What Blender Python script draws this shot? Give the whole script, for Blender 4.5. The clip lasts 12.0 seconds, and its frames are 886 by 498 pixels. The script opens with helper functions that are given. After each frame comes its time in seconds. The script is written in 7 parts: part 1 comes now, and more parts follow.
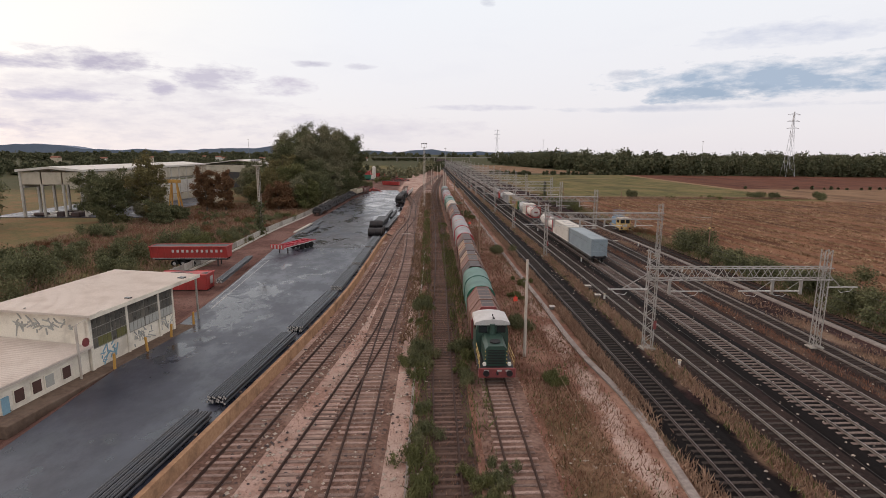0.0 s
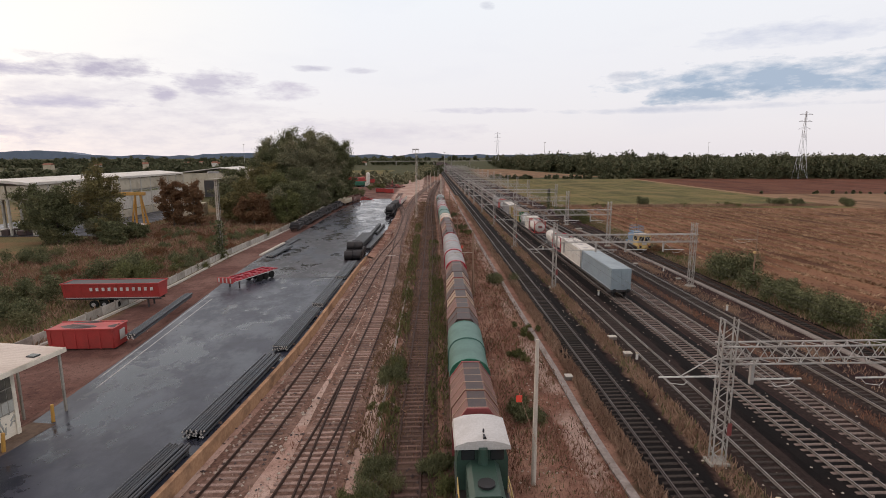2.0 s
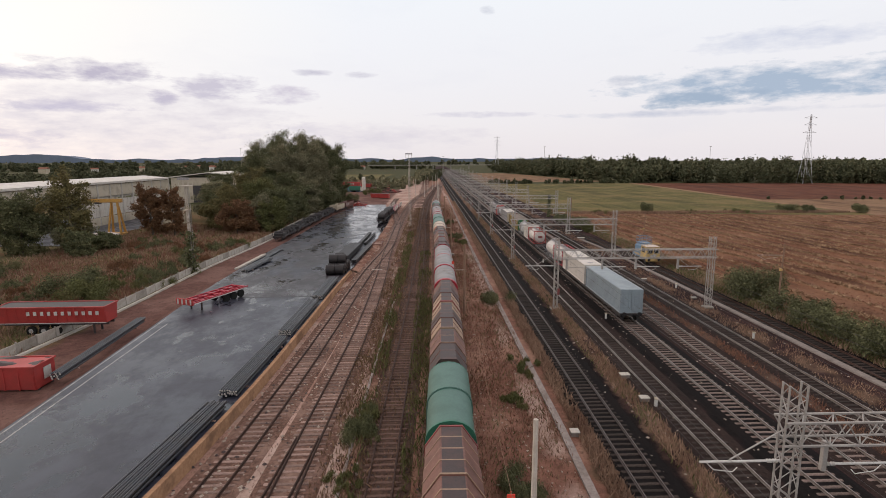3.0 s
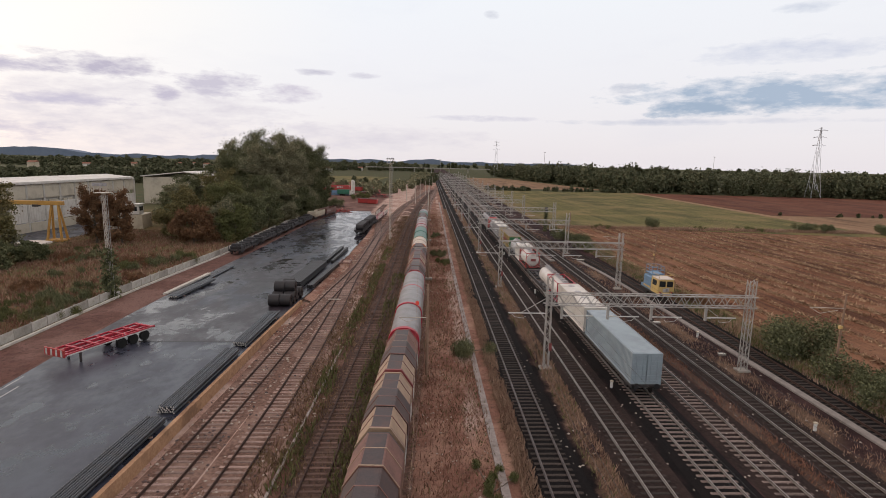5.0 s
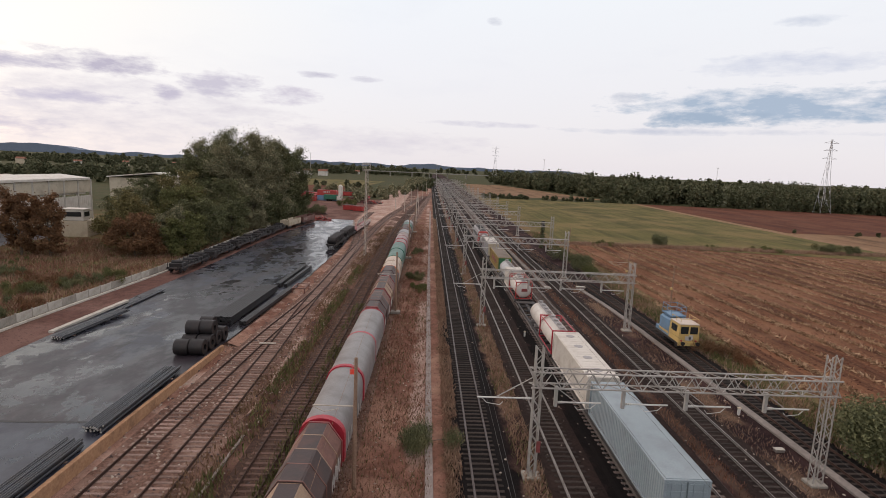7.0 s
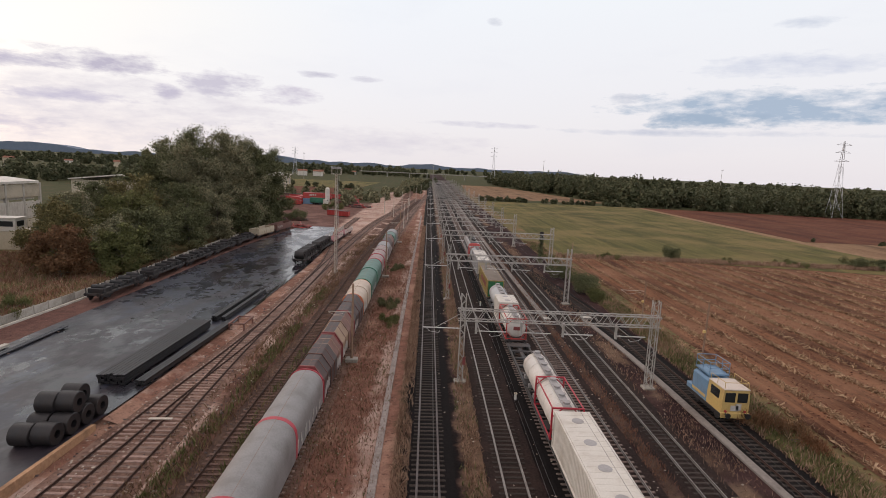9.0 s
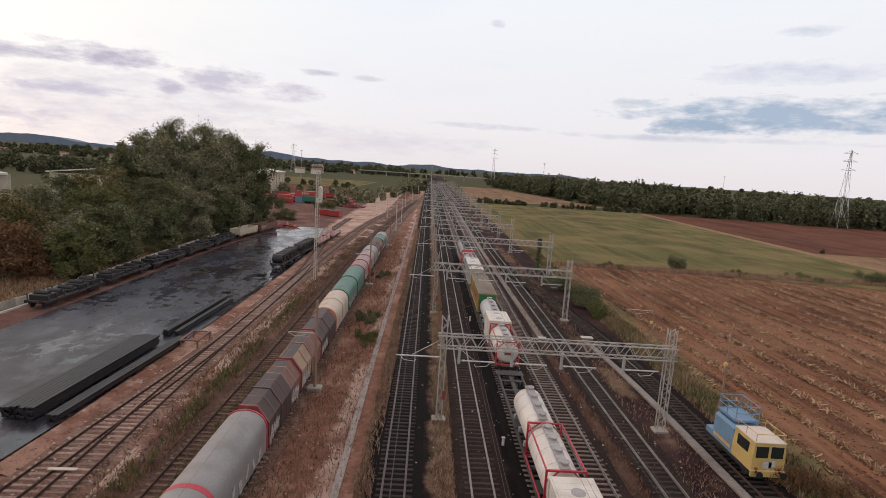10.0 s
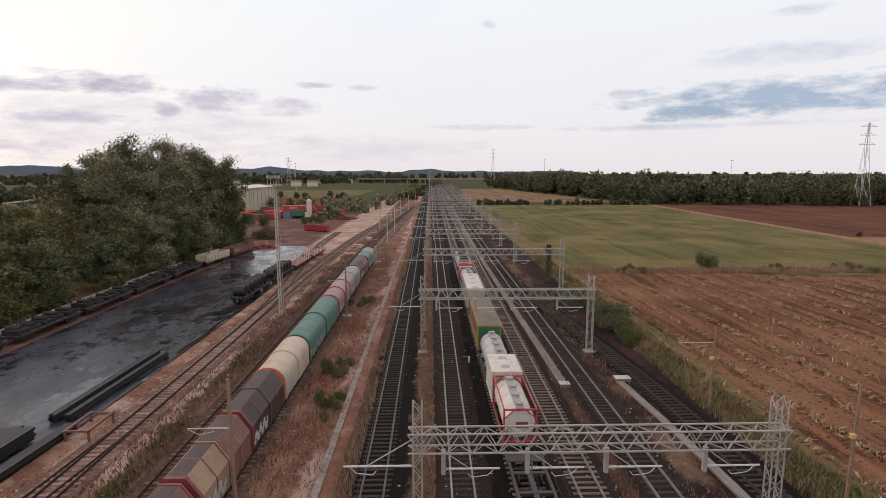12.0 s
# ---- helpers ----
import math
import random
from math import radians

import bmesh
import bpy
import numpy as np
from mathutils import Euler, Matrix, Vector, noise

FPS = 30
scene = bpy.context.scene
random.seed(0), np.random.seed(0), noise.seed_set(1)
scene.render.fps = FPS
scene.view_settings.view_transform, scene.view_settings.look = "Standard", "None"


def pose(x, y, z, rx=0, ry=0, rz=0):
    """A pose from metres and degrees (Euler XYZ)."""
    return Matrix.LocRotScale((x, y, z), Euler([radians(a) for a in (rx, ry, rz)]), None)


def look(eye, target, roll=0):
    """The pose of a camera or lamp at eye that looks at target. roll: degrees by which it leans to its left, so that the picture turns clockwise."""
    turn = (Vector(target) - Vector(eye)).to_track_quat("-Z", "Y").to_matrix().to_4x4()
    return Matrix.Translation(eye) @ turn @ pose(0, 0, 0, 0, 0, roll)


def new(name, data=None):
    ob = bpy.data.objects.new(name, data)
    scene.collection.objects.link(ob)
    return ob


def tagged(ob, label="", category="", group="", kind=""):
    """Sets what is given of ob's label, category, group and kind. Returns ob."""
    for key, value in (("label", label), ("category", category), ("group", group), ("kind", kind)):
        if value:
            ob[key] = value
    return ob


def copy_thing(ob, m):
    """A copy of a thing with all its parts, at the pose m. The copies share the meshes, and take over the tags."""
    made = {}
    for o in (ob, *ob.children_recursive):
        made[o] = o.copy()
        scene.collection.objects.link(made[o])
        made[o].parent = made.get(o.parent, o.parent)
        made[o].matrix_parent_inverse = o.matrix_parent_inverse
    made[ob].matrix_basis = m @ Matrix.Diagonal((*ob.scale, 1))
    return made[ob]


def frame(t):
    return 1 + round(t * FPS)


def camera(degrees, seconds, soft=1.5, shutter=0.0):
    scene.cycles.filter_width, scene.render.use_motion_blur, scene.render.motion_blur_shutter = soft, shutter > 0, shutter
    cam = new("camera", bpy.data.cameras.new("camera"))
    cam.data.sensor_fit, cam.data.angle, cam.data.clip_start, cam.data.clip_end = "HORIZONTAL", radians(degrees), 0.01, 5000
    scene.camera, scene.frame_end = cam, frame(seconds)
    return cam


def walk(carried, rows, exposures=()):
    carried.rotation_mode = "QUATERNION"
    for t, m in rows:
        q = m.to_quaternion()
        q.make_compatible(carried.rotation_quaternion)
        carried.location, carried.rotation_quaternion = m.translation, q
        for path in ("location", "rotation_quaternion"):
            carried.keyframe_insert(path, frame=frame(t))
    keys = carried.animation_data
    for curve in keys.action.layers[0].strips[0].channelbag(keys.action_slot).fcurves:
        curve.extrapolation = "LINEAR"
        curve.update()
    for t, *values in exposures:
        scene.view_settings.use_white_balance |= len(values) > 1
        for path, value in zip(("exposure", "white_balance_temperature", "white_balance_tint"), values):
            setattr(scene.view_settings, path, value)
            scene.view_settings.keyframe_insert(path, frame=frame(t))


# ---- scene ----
cam = camera(79.7, 12.0, soft=0.6)
PATH = [
    (0, (0.569, -0.692, 17.413), (0.624, 1.275, 17.055), 0.3),
    (0.5, (1.08, 3.368, 17.673), (1.131, 5.336, 17.317), -0.3),
    (1, (1.667, 7.424, 17.873), (1.714, 9.392, 17.522), -0.9),
    (1.5, (2.37, 11.486, 18.145), (2.42, 13.454, 17.796), -0.3),
    (2, (3.141, 15.587, 18.395), (3.19, 17.556, 18.048), -0.2),
    (2.5, (3.984, 19.663, 18.572), (4.034, 21.633, 18.231), -0.1),
    (3, (4.82, 23.601, 18.606), (4.869, 25.572, 18.273), -0.2),
    (5, (8.903, 38.995, 19.59), (8.958, 40.968, 19.267), 1.3),
    (5.5, (9.968, 43.076, 19.674), (10.021, 45.05, 19.357), 1.5),
    (6, (10.931, 47.099, 19.759), (10.99, 49.074, 19.45), 2.3),
    (6.5, (11.968, 51.139, 20.071), (12.027, 53.115, 19.763), 2.2),
    (7, (12.971, 55.199, 20.214), (13.031, 57.175, 19.909), 2.5),
    (9, (16.518, 71.295, 21.162), (16.58, 73.271, 20.858), 2.7),
    (9.5, (17.511, 75.345, 21.233), (17.574, 77.32, 20.93), 3.1),
    (10, (18.38, 79.351, 21.14), (18.446, 81.327, 20.839), 3.9),
    (10.5, (19.188, 83.409, 20.955), (19.257, 85.385, 20.66), 4.3),
    (11, (20.04, 87.54, 20.912), (20.102, 89.517, 20.617), 3.5),
    (11.5, (20.832, 91.692, 20.875), (20.892, 93.67, 20.582), 3.5),
    (12, (21.121, 95.727, 20.903), (21.167, 97.706, 20.614), 0.0),
]
walk(cam, [(t, look(eye, target, roll)) for t, eye, target, roll in PATH], [(0.0, 0.0, 6500, 15), (12.0, 0.0, 6500, 15)])

# ---- small helpers ----
import itertools


def lane(pts):
    """A smooth line x(y) through (y, x) nodes."""
    ys = np.array([p[0] for p in pts], float)
    xs = np.array([p[1] for p in pts], float)
    m = np.gradient(xs, ys)

    def at(y):
        y = min(max(y, ys[0]), ys[-1])
        i = min(int(np.searchsorted(ys, y, side="right")) - 1, len(ys) - 2)
        h = ys[i + 1] - ys[i]
        s = (y - ys[i]) / h
        return float((2 * s**3 - 3 * s**2 + 1) * xs[i] + (s**3 - 2 * s**2 + s) * h * m[i]
                     + (3 * s**2 - 2 * s**3) * xs[i + 1] + (s**3 - s**2) * h * m[i + 1])
    return at


class Shape:
    """Gathers faces for one mesh."""

    def __init__(self):
        self.v, self.f = [], []

    def add(self, verts, faces, m=None):
        n = len(self.v)
        self.v += [tuple(m @ Vector(p)) if m else tuple(p) for p in verts]
        self.f += [tuple(n + i for i in q) for q in faces]
        return self

    def box(self, cx, cy, cz, sx, sy, sz, c=0.0, m=None):
        """A box about a centre, its edges cut by c."""
        hx, hy, hz = sx / 2, sy / 2, sz / 2
        if c <= 0:
            v = [(cx + a * hx, cy + b * hy, cz + d * hz) for a in (-1, 1) for b in (-1, 1) for d in (-1, 1)]
            f = [(0, 1, 3, 2), (4, 6, 7, 5), (0, 4, 5, 1), (2, 3, 7, 6), (0, 2, 6, 4), (1, 5, 7, 3)]
            return self.add(v, f, m)
        c = min(c, hx * 0.9, hy * 0.9, hz * 0.9)
        ring = lambda ex, ey, z: [(cx + sx2 * ex2, cy + sy2 * ey2, z) for sx2, sy2, ex2, ey2 in
                                  ((-1, -1, ex - c, ey), (1, -1, ex - c, ey), (1, -1, ex, ey - c), (1, 1, ex, ey - c),
                                   (1, 1, ex - c, ey), (-1, 1, ex - c, ey), (-1, 1, ex, ey - c), (-1, -1, ex, ey - c))]
        v = ring(hx - c, hy - c, cz - hz) + ring(hx, hy, cz - hz + c) + ring(hx, hy, cz + hz - c) + ring(hx - c, hy - c, cz + hz)
        f = [tuple(range(7, -1, -1)), tuple(range(24, 32))]
        for k in range(3):
            f += [(8 * k + i, 8 * k + (i + 1) % 8, 8 * k + 8 + (i + 1) % 8, 8 * k + 8 + i) for i in range(8)]
        return self.add(v, f, m)

    def rod(self, a, b, r, n=6, r2=None):
        a, b = Vector(a), Vector(b)
        q = (b - a).to_track_quat("Z", "Y")
        r2 = r if r2 is None else r2
        v = []
        for p, rr in ((a, r), (b, r2)):
            v += [p + q @ Vector((rr * math.cos(2 * math.pi * i / n), rr * math.sin(2 * math.pi * i / n), 0)) for i in range(n)]
        f = [(i, (i + 1) % n, n + (i + 1) % n, n + i) for i in range(n)] + [tuple(range(n - 1, -1, -1)), tuple(range(n, 2 * n))]
        return self.add(v, f)

    def extrude(self, prof, y0, y1, axis="y", cap=True):
        """A closed (x, z) outline drawn out along y (or along x, with (y, z))."""
        n = len(prof)
        put = (lambda p, t: (p[0], t, p[1])) if axis == "y" else (lambda p, t: (t, p[0], p[1]))
        v = [put(p, y0) for p in prof] + [put(p, y1) for p in prof]
        f = [(i, n + i, n + (i + 1) % n, (i + 1) % n) for i in range(n)]
        if cap:
            f += [tuple(range(n)), tuple(range(2 * n - 1, n - 1, -1))]
        return self.add(v, f)

    def loft(self, rings, cap=True, closed=True):
        n = len(rings[0])
        v = [p for r in rings for p in r]
        f = []
        for k in range(len(rings) - 1):
            f += [(k * n + i, k * n + (i + 1) % n, (k + 1) * n + (i + 1) % n, (k + 1) * n + i) for i in range(n if closed else n - 1)]
        if cap:
            f += [tuple(range(n - 1, -1, -1)), tuple(range((len(rings) - 1) * n, len(rings) * n))]
        return self.add(v, f)

    def capsule(self, a, b, r, n=18, dome=0.35):
        """A tank along y with dished ends."""
        rings = []
        (x, y0, z), (_, y1, _) = a, b
        for s, rr in ((0, 0.05), (0.08, 0.45), (0.3, 0.78), (0.65, 0.95), (1, 1)):
            rings.append((y0 + dome * s, r * rr))
        for s, rr in ((1, 1), (0.65, 0.95), (0.3, 0.78), (0.08, 0.45), (0, 0.05)):
            rings.append((y1 - dome * s, r * rr))
        return self.loft([[(x + rr * math.cos(2 * math.pi * i / n), y, z + rr * math.sin(2 * math.pi * i / n)) for i in range(n)] for y, rr in rings])

    def mesh(self, name, material, smooth=False):
        me = bpy.data.meshes.new(name)
        me.from_pydata(self.v, [], self.f)
        bm = bmesh.new()
        bm.from_mesh(me)
        bmesh.ops.recalc_face_normals(bm, faces=bm.faces)
        bm.to_mesh(me)
        bm.free()
        for mm in (material if isinstance(material, (list, tuple)) else [material]):
            me.materials.append(mm)
        if smooth:
            me.polygons.foreach_set("use_smooth", [True] * len(me.polygons))
            me.set_sharp_from_angle(angle=radians(35))
        me.update()
        return me


def part(name, shape, material, parent, label="", smooth=False, m=None):
    """One mesh under a thing or under a part."""
    ob = new(name, shape.mesh(name, material, smooth) if isinstance(shape, Shape) else shape)
    ob.parent = parent
    if m is not None:
        ob.matrix_basis = m
    if label:
        ob["label"] = label
    return ob


def thing(name, label, category, m=None, group="", kind=""):
    ob = tagged(new(name), label, category, group, kind)
    ob.empty_display_size = 0.3
    if m is not None:
        ob.matrix_basis = m
    return ob


def solid(name, shape, material, label, category, group="", kind="", smooth=False, m=None):
    ob = tagged(new(name, shape.mesh(name, material, smooth)), label, category, group, kind)
    if m is not None:
        ob.matrix_basis = m
    return ob


def leaf_mesh(name, centres, sizes, material, stretch=1.0, upright=0.0, rng=None, thin=1.0):
    """Many small pointed leaves or blades about the given centres, as one mesh."""
    rng = rng or np.random.default_rng(3)
    c = np.asarray(centres, float)
    n = len(c)
    s = np.broadcast_to(np.asarray(sizes, float), (n,))[:, None]
    a = rng.normal(size=(n, 3))
    a[:, 2] = a[:, 2] * (1 - upright) + upright * 3
    a /= np.linalg.norm(a, axis=1)[:, None]
    b = np.cross(a, rng.normal(size=(n, 3)))
    b /= np.linalg.norm(b, axis=1)[:, None] + 1e-9
    a, b = a * s * stretch * 0.5, b * s * 0.5 * thin
    v = np.stack([c - a - b * 0.9, c - a * 0.5 + b * 1.15, c + a * 1.2 - b * 0.1], 1).reshape(-1, 3)
    me = bpy.data.meshes.new(name)
    me.vertices.add(3 * n)
    me.vertices.foreach_set("co", v.ravel())
    me.loops.add(3 * n)
    me.loops.foreach_set("vertex_index", np.arange(3 * n))
    me.polygons.add(n)
    me.polygons.foreach_set("loop_start", np.arange(n) * 3)
    me.polygons.foreach_set("loop_total", np.full(n, 3))
    me.materials.append(material)
    me.update(calc_edges=True)
    me.validate()
    return me


# ---- world and light ----
SUN_AZ, SUN_EL = radians(-62), radians(14)

world = bpy.data.worlds.new("world")
scene.world = world
world.use_nodes = True
wt = world.node_tree
wt.nodes.clear()


def wnode(kind, **values):
    n = wt.nodes.new(kind)
    for k, v in values.items():
        n.inputs[k].default_value = v
    return n


def wmath(op, a, b=None, clamp=False):
    n = wt.nodes.new("ShaderNodeMath")
    n.operation, n.use_clamp = op, clamp
    for i, x in enumerate((a, b)):
        if x is None:
            continue
        if isinstance(x, (int, float)):
            n.inputs[i].default_value = x
        else:
            wt.links.new(x, n.inputs[i])
    return n.outputs[0]


def wmix(fac, a, b):
    n = wt.nodes.new("ShaderNodeMix")
    n.data_type = "RGBA"
    for sock, x in ((n.inputs[0], fac), (n.inputs[6], a), (n.inputs[7], b)):
        if isinstance(x, (int, float, tuple)):
            sock.default_value = x
        else:
            wt.links.new(x, sock)
    return n.outputs[2]


sky = wt.nodes.new("ShaderNodeTexSky")
sky.sky_type = "NISHITA"
sky.sun_disc = False
sky.sun_elevation, sky.sun_rotation = SUN_EL, SUN_AZ
sky.air_density, sky.dust_density, sky.ozone_density = 1.0, 2.0, 1.5
coord = wt.nodes.new("ShaderNodeTexCoord")
sep = wt.nodes.new("ShaderNodeSeparateXYZ")
wt.links.new(coord.outputs["Generated"], sep.inputs[0])
az = wmath("ARCTAN2", sep.outputs[0], sep.outputs[1])          # 0 along +y, to the right positive
el = wmath("ARCSINE", sep.outputs[2])
up = wmath("MAXIMUM", el, 0.0)
comb = wt.nodes.new("ShaderNodeCombineXYZ")
wt.links.new(az, comb.inputs[0])
wt.links.new(wmath("MULTIPLY", el, 3.2), comb.inputs[1])


def cloud_noise(scale, detail, rough, shift):
    mp = wt.nodes.new("ShaderNodeMapping")
    mp.inputs["Location"].default_value = (shift, shift * 0.37, 0)
    wt.links.new(comb.outputs[0], mp.inputs[0])
    n = wnode("ShaderNodeTexNoise", Scale=scale, Detail=detail, Roughness=rough)
    wt.links.new(mp.outputs[0], n.inputs["Vector"])
    return n.outputs["Fac"]


wob1 = cloud_noise(9.0, 6.0, 0.62, 1.3)
wob2 = cloud_noise(22.0, 5.0, 0.6, 7.1)


def cloud(azd, eld, half_w, half_h, soft=0.9):
    """A flat-bottomed bank of cloud about an azimuth and height in degrees, its rim torn by noise."""
    dx = wmath("DIVIDE", wmath("SUBTRACT", az, radians(azd)), radians(half_w))
    dy = wmath("DIVIDE", wmath("SUBTRACT", el, radians(eld)), radians(half_h))
    r = wmath("ADD", wmath("MULTIPLY", dx, dx), wmath("MULTIPLY", dy, dy))
    r = wmath("ADD", r, wmath("MULTIPLY", wmath("SUBTRACT", wob1, 0.5), 2.8))
    r = wmath("ADD", r, wmath("MULTIPLY", wmath("SUBTRACT", wob2, 0.5), 2.6))
    return wmath("MULTIPLY", wmath("SUBTRACT", 1.0, r), soft, clamp=True)


# high thin overcast, whiter higher up, cream to the left, faint mauve at the horizon
veil = wmix(wmath("MULTIPLY", up, 2.2, clamp=True), (0.79, 0.765, 0.775, 1), (0.87, 0.955, 0.96, 1))
warm = wmath("MULTIPLY", wmath("SUBTRACT", -0.12, az), 1.5, clamp=True)
warm = wmath("MULTIPLY", warm, wmath("SUBTRACT", 1.0, wmath("ABSOLUTE", wmath("MULTIPLY", wmath("SUBTRACT", el, 0.23), 6.0)), clamp=True))
veil = wmix(wmath("MULTIPLY", warm, 0.7), veil, (0.97, 0.93, 0.78, 1))
# unseen sky overhead, warmed to redden the light on the ground
veil = wmix(wmath("MULTIPLY", wmath("SUBTRACT", el, 0.42), 1.6, clamp=True), veil, (1.0, 0.87, 0.80, 1))
base = wmix(0.985, sky.outputs[0], veil)
streak = wmath("MULTIPLY", wmath("SUBTRACT", cloud_noise(4.0, 7.0, 0.6, 3.7), 0.52), 2.2, clamp=True)
base = wmix(wmath("MULTIPLY", streak, 0.22), base, (0.60, 0.64, 0.74, 1))
CLOUDS = [
    ((-36, 4.2, 24, 4.2, 0.42), (0.66, 0.64, 0.69, 1)), ((-8, 2.4, 14, 1.6, 0.4), (0.68, 0.66, 0.71, 1)), ((-40, 3.4, 3.5, 0.8, 0.6), (0.86, 0.82, 0.82, 1)),
    ((34, 6.6, 17, 1.8, 0.85), (0.40, 0.50, 0.61, 1)), ((27, 5.6, 6, 0.9, 0.8), (0.36, 0.46, 0.57, 1)),
    ((33, 10.2, 8, 1.1, 0.6), (0.62, 0.67, 0.76, 1)), ((34, 13.6, 2.6, 0.5, 0.6), (0.60, 0.66, 0.74, 1)),
    ((-31, 7.6, 6, 1.0, 0.75), (0.52, 0.50, 0.59, 1)), ((-33, 4.6, 7, 0.6, 0.6), (0.58, 0.56, 0.66, 1)),
    ((-21, 7.0, 4.2, 1.3, 0.9), (0.60, 0.585, 0.66, 1)), ((-14.5, 6.3, 3.2, 1.2, 0.9), (0.64, 0.62, 0.69, 1)), ((-25.6, 5.8, 1.3, 0.8, 0.8), (0.56, 0.54, 0.63, 1)), ((19.5, 7.4, 1.6, 0.7, 0.8), (0.60, 0.64, 0.70, 1)), ((-12, 8.6, 2.4, 0.35, 0.6), (0.56, 0.56, 0.64, 1)),
    ((-7, 8.5, 1.8, 0.4, 0.6), (0.56, 0.56, 0.64, 1)), ((-12, 17.8, 6, 1.0, 0.6), (0.55, 0.57, 0.66, 1)),
    ((5, 4.6, 7, 0.35, 0.6), (0.60, 0.60, 0.68, 1)), ((28, 4.3, 14, 0.35, 0.5), (0.56, 0.60, 0.68, 1)),
    ((-40, 1.8, 6, 0.9, 0.6), (0.62, 0.58, 0.66, 1)), ((6, 14.6, 0.8, 0.4, 0.6), (0.62, 0.66, 0.72, 1)),
    ((-38, 7.2, 4, 0.9, 0.6), (0.55, 0.53, 0.62, 1)), ((12, 18, 4, 0.7, 0.5), (0.58, 0.62, 0.70, 1)),
]
for spec, tint in CLOUDS:
    base = wmix(wmath("MULTIPLY", cloud(*spec), 1.15, clamp=True), base, tint)
bg = wnode("ShaderNodeBackground", Strength=1.02)
wt.links.new(base, bg.inputs[0])
out = wt.nodes.new("ShaderNodeOutputWorld")
wt.links.new(bg.outputs[0], out.inputs[0])

sun = new("sun", bpy.data.lights.new("sun", "SUN"))
sun.data.energy, sun.data.angle, sun.data.color = 1.0, radians(18), (1.0, 0.80, 0.64)
sun.matrix_basis = look((0, 0, 50), (-math.sin(SUN_AZ) * math.cos(SUN_EL), -math.cos(SUN_AZ) * math.cos(SUN_EL), 50 - math.sin(SUN_EL)))


# ---- materials ----
class Mat:
    """A node material in the making."""

    def __init__(self, name):
        self.m = bpy.data.materials.new(name)
        self.m.use_nodes = True
        self.t = self.m.node_tree
        self.b = self.t.nodes["Principled BSDF"]
        self.pos = self.node("ShaderNodeTexCoord").outputs["Object"]

    def node(self, kind, **values):
        n = self.t.nodes.new(kind)
        for k, v in values.items():
            n.inputs[k].default_value = v
        return n

    def link(self, x, sock):
        if isinstance(x, (int, float, tuple)):
            sock.default_value = x
        else:
            self.t.links.new(x, sock)

    def math(self, op, a, b=None, clamp=False):
        n = self.node("ShaderNodeMath")
        n.operation, n.use_clamp = op, clamp
        for i, x in enumerate((a, b)):
            if x is not None:
                self.link(x, n.inputs[i])
        return n.outputs[0]

    def mix(self, fac, a, b):
        n = self.node("ShaderNodeMix")
        n.data_type = "RGBA"
        self.link(fac, n.inputs[0])
        self.link(a, n.inputs[6])
        self.link(b, n.inputs[7])
        return n.outputs[2]

    def noise(self, scale, detail=4.0, rough=0.6, stretch=(1, 1, 1), turn=0.0):
        mp = self.node("ShaderNodeMapping")
        mp.inputs["Scale"].default_value = stretch
        mp.inputs["Rotation"].default_value = (0, 0, turn)
        self.t.links.new(self.pos, mp.inputs[0])
        n = self.node("ShaderNodeTexNoise", Scale=scale, Detail=detail, Roughness=rough)
        self.t.links.new(mp.outputs[0], n.inputs["Vector"])
        return n.outputs["Fac"]

    def step(self, x, lo, hi):
        n = self.node("ShaderNodeMapRange")
        n.interpolation_type = "SMOOTHSTEP"
        self.link(x, n.inputs[0])
        n.inputs[1].default_value, n.inputs[2].default_value = lo, hi
        return n.outputs[0]

    def rand(self):
        return self.node("ShaderNodeObjectInfo").outputs["Random"]

    def island(self):
        return self.node("ShaderNodeNewGeometry").outputs["Random Per Island"]

    def bump(self, h, strength=0.4, dist=0.03):
        n = self.node("ShaderNodeBump", Strength=strength, Distance=dist)
        self.t.links.new(h, n.inputs["Height"])
        self.t.links.new(n.outputs[0], self.b.inputs["Normal"])

    def done(self, colour, rough=0.8, metal=0.0, gloss=0.5):
        self.b.inputs["Specular IOR Level"].default_value = gloss
        self.link(colour, self.b.inputs["Base Color"])
        self.link(rough, self.b.inputs["Roughness"])
        self.b.inputs["Metallic"].default_value = metal
        return self.m


def c4(c):
    return (c[0], c[1], c[2], 1.0)


def plain(name, a, b, dirt=None, rough=0.7, metal=0.0, big=0.6, fine=9.0, bump=0.15, amount=0.5, stretch=(1, 1, 1), per_piece=0.0, per_island=0.0):
    """A surface of two close tones, with dirt in patches and fine grain."""
    k = Mat(name)
    n1, n2 = k.noise(big, 5, 0.62, stretch), k.noise(fine, 4, 0.6, stretch)
    col = k.mix(k.step(n2, 0.3, 0.7), c4(a), c4(b))
    if dirt:
        col = k.mix(k.math("MULTIPLY", k.step(n1, 0.42, 0.72), amount), col, c4(dirt))
    if per_piece or per_island:
        r = k.rand() if per_piece else k.island()
        w = per_piece or per_island
        dark = k.mix(1.0, col, (0.02, 0.018, 0.016, 1))
        col = k.mix(k.math("MULTIPLY", r, w), col, dark)
    k.bump(n2, bump, 0.02)
    return k.done(col, k.math("ADD", k.math("MULTIPLY", n1, 0.25), rough - 0.12), metal, 0.5 if rough < 0.65 else (0.3 if rough < 0.82 else 0.1))


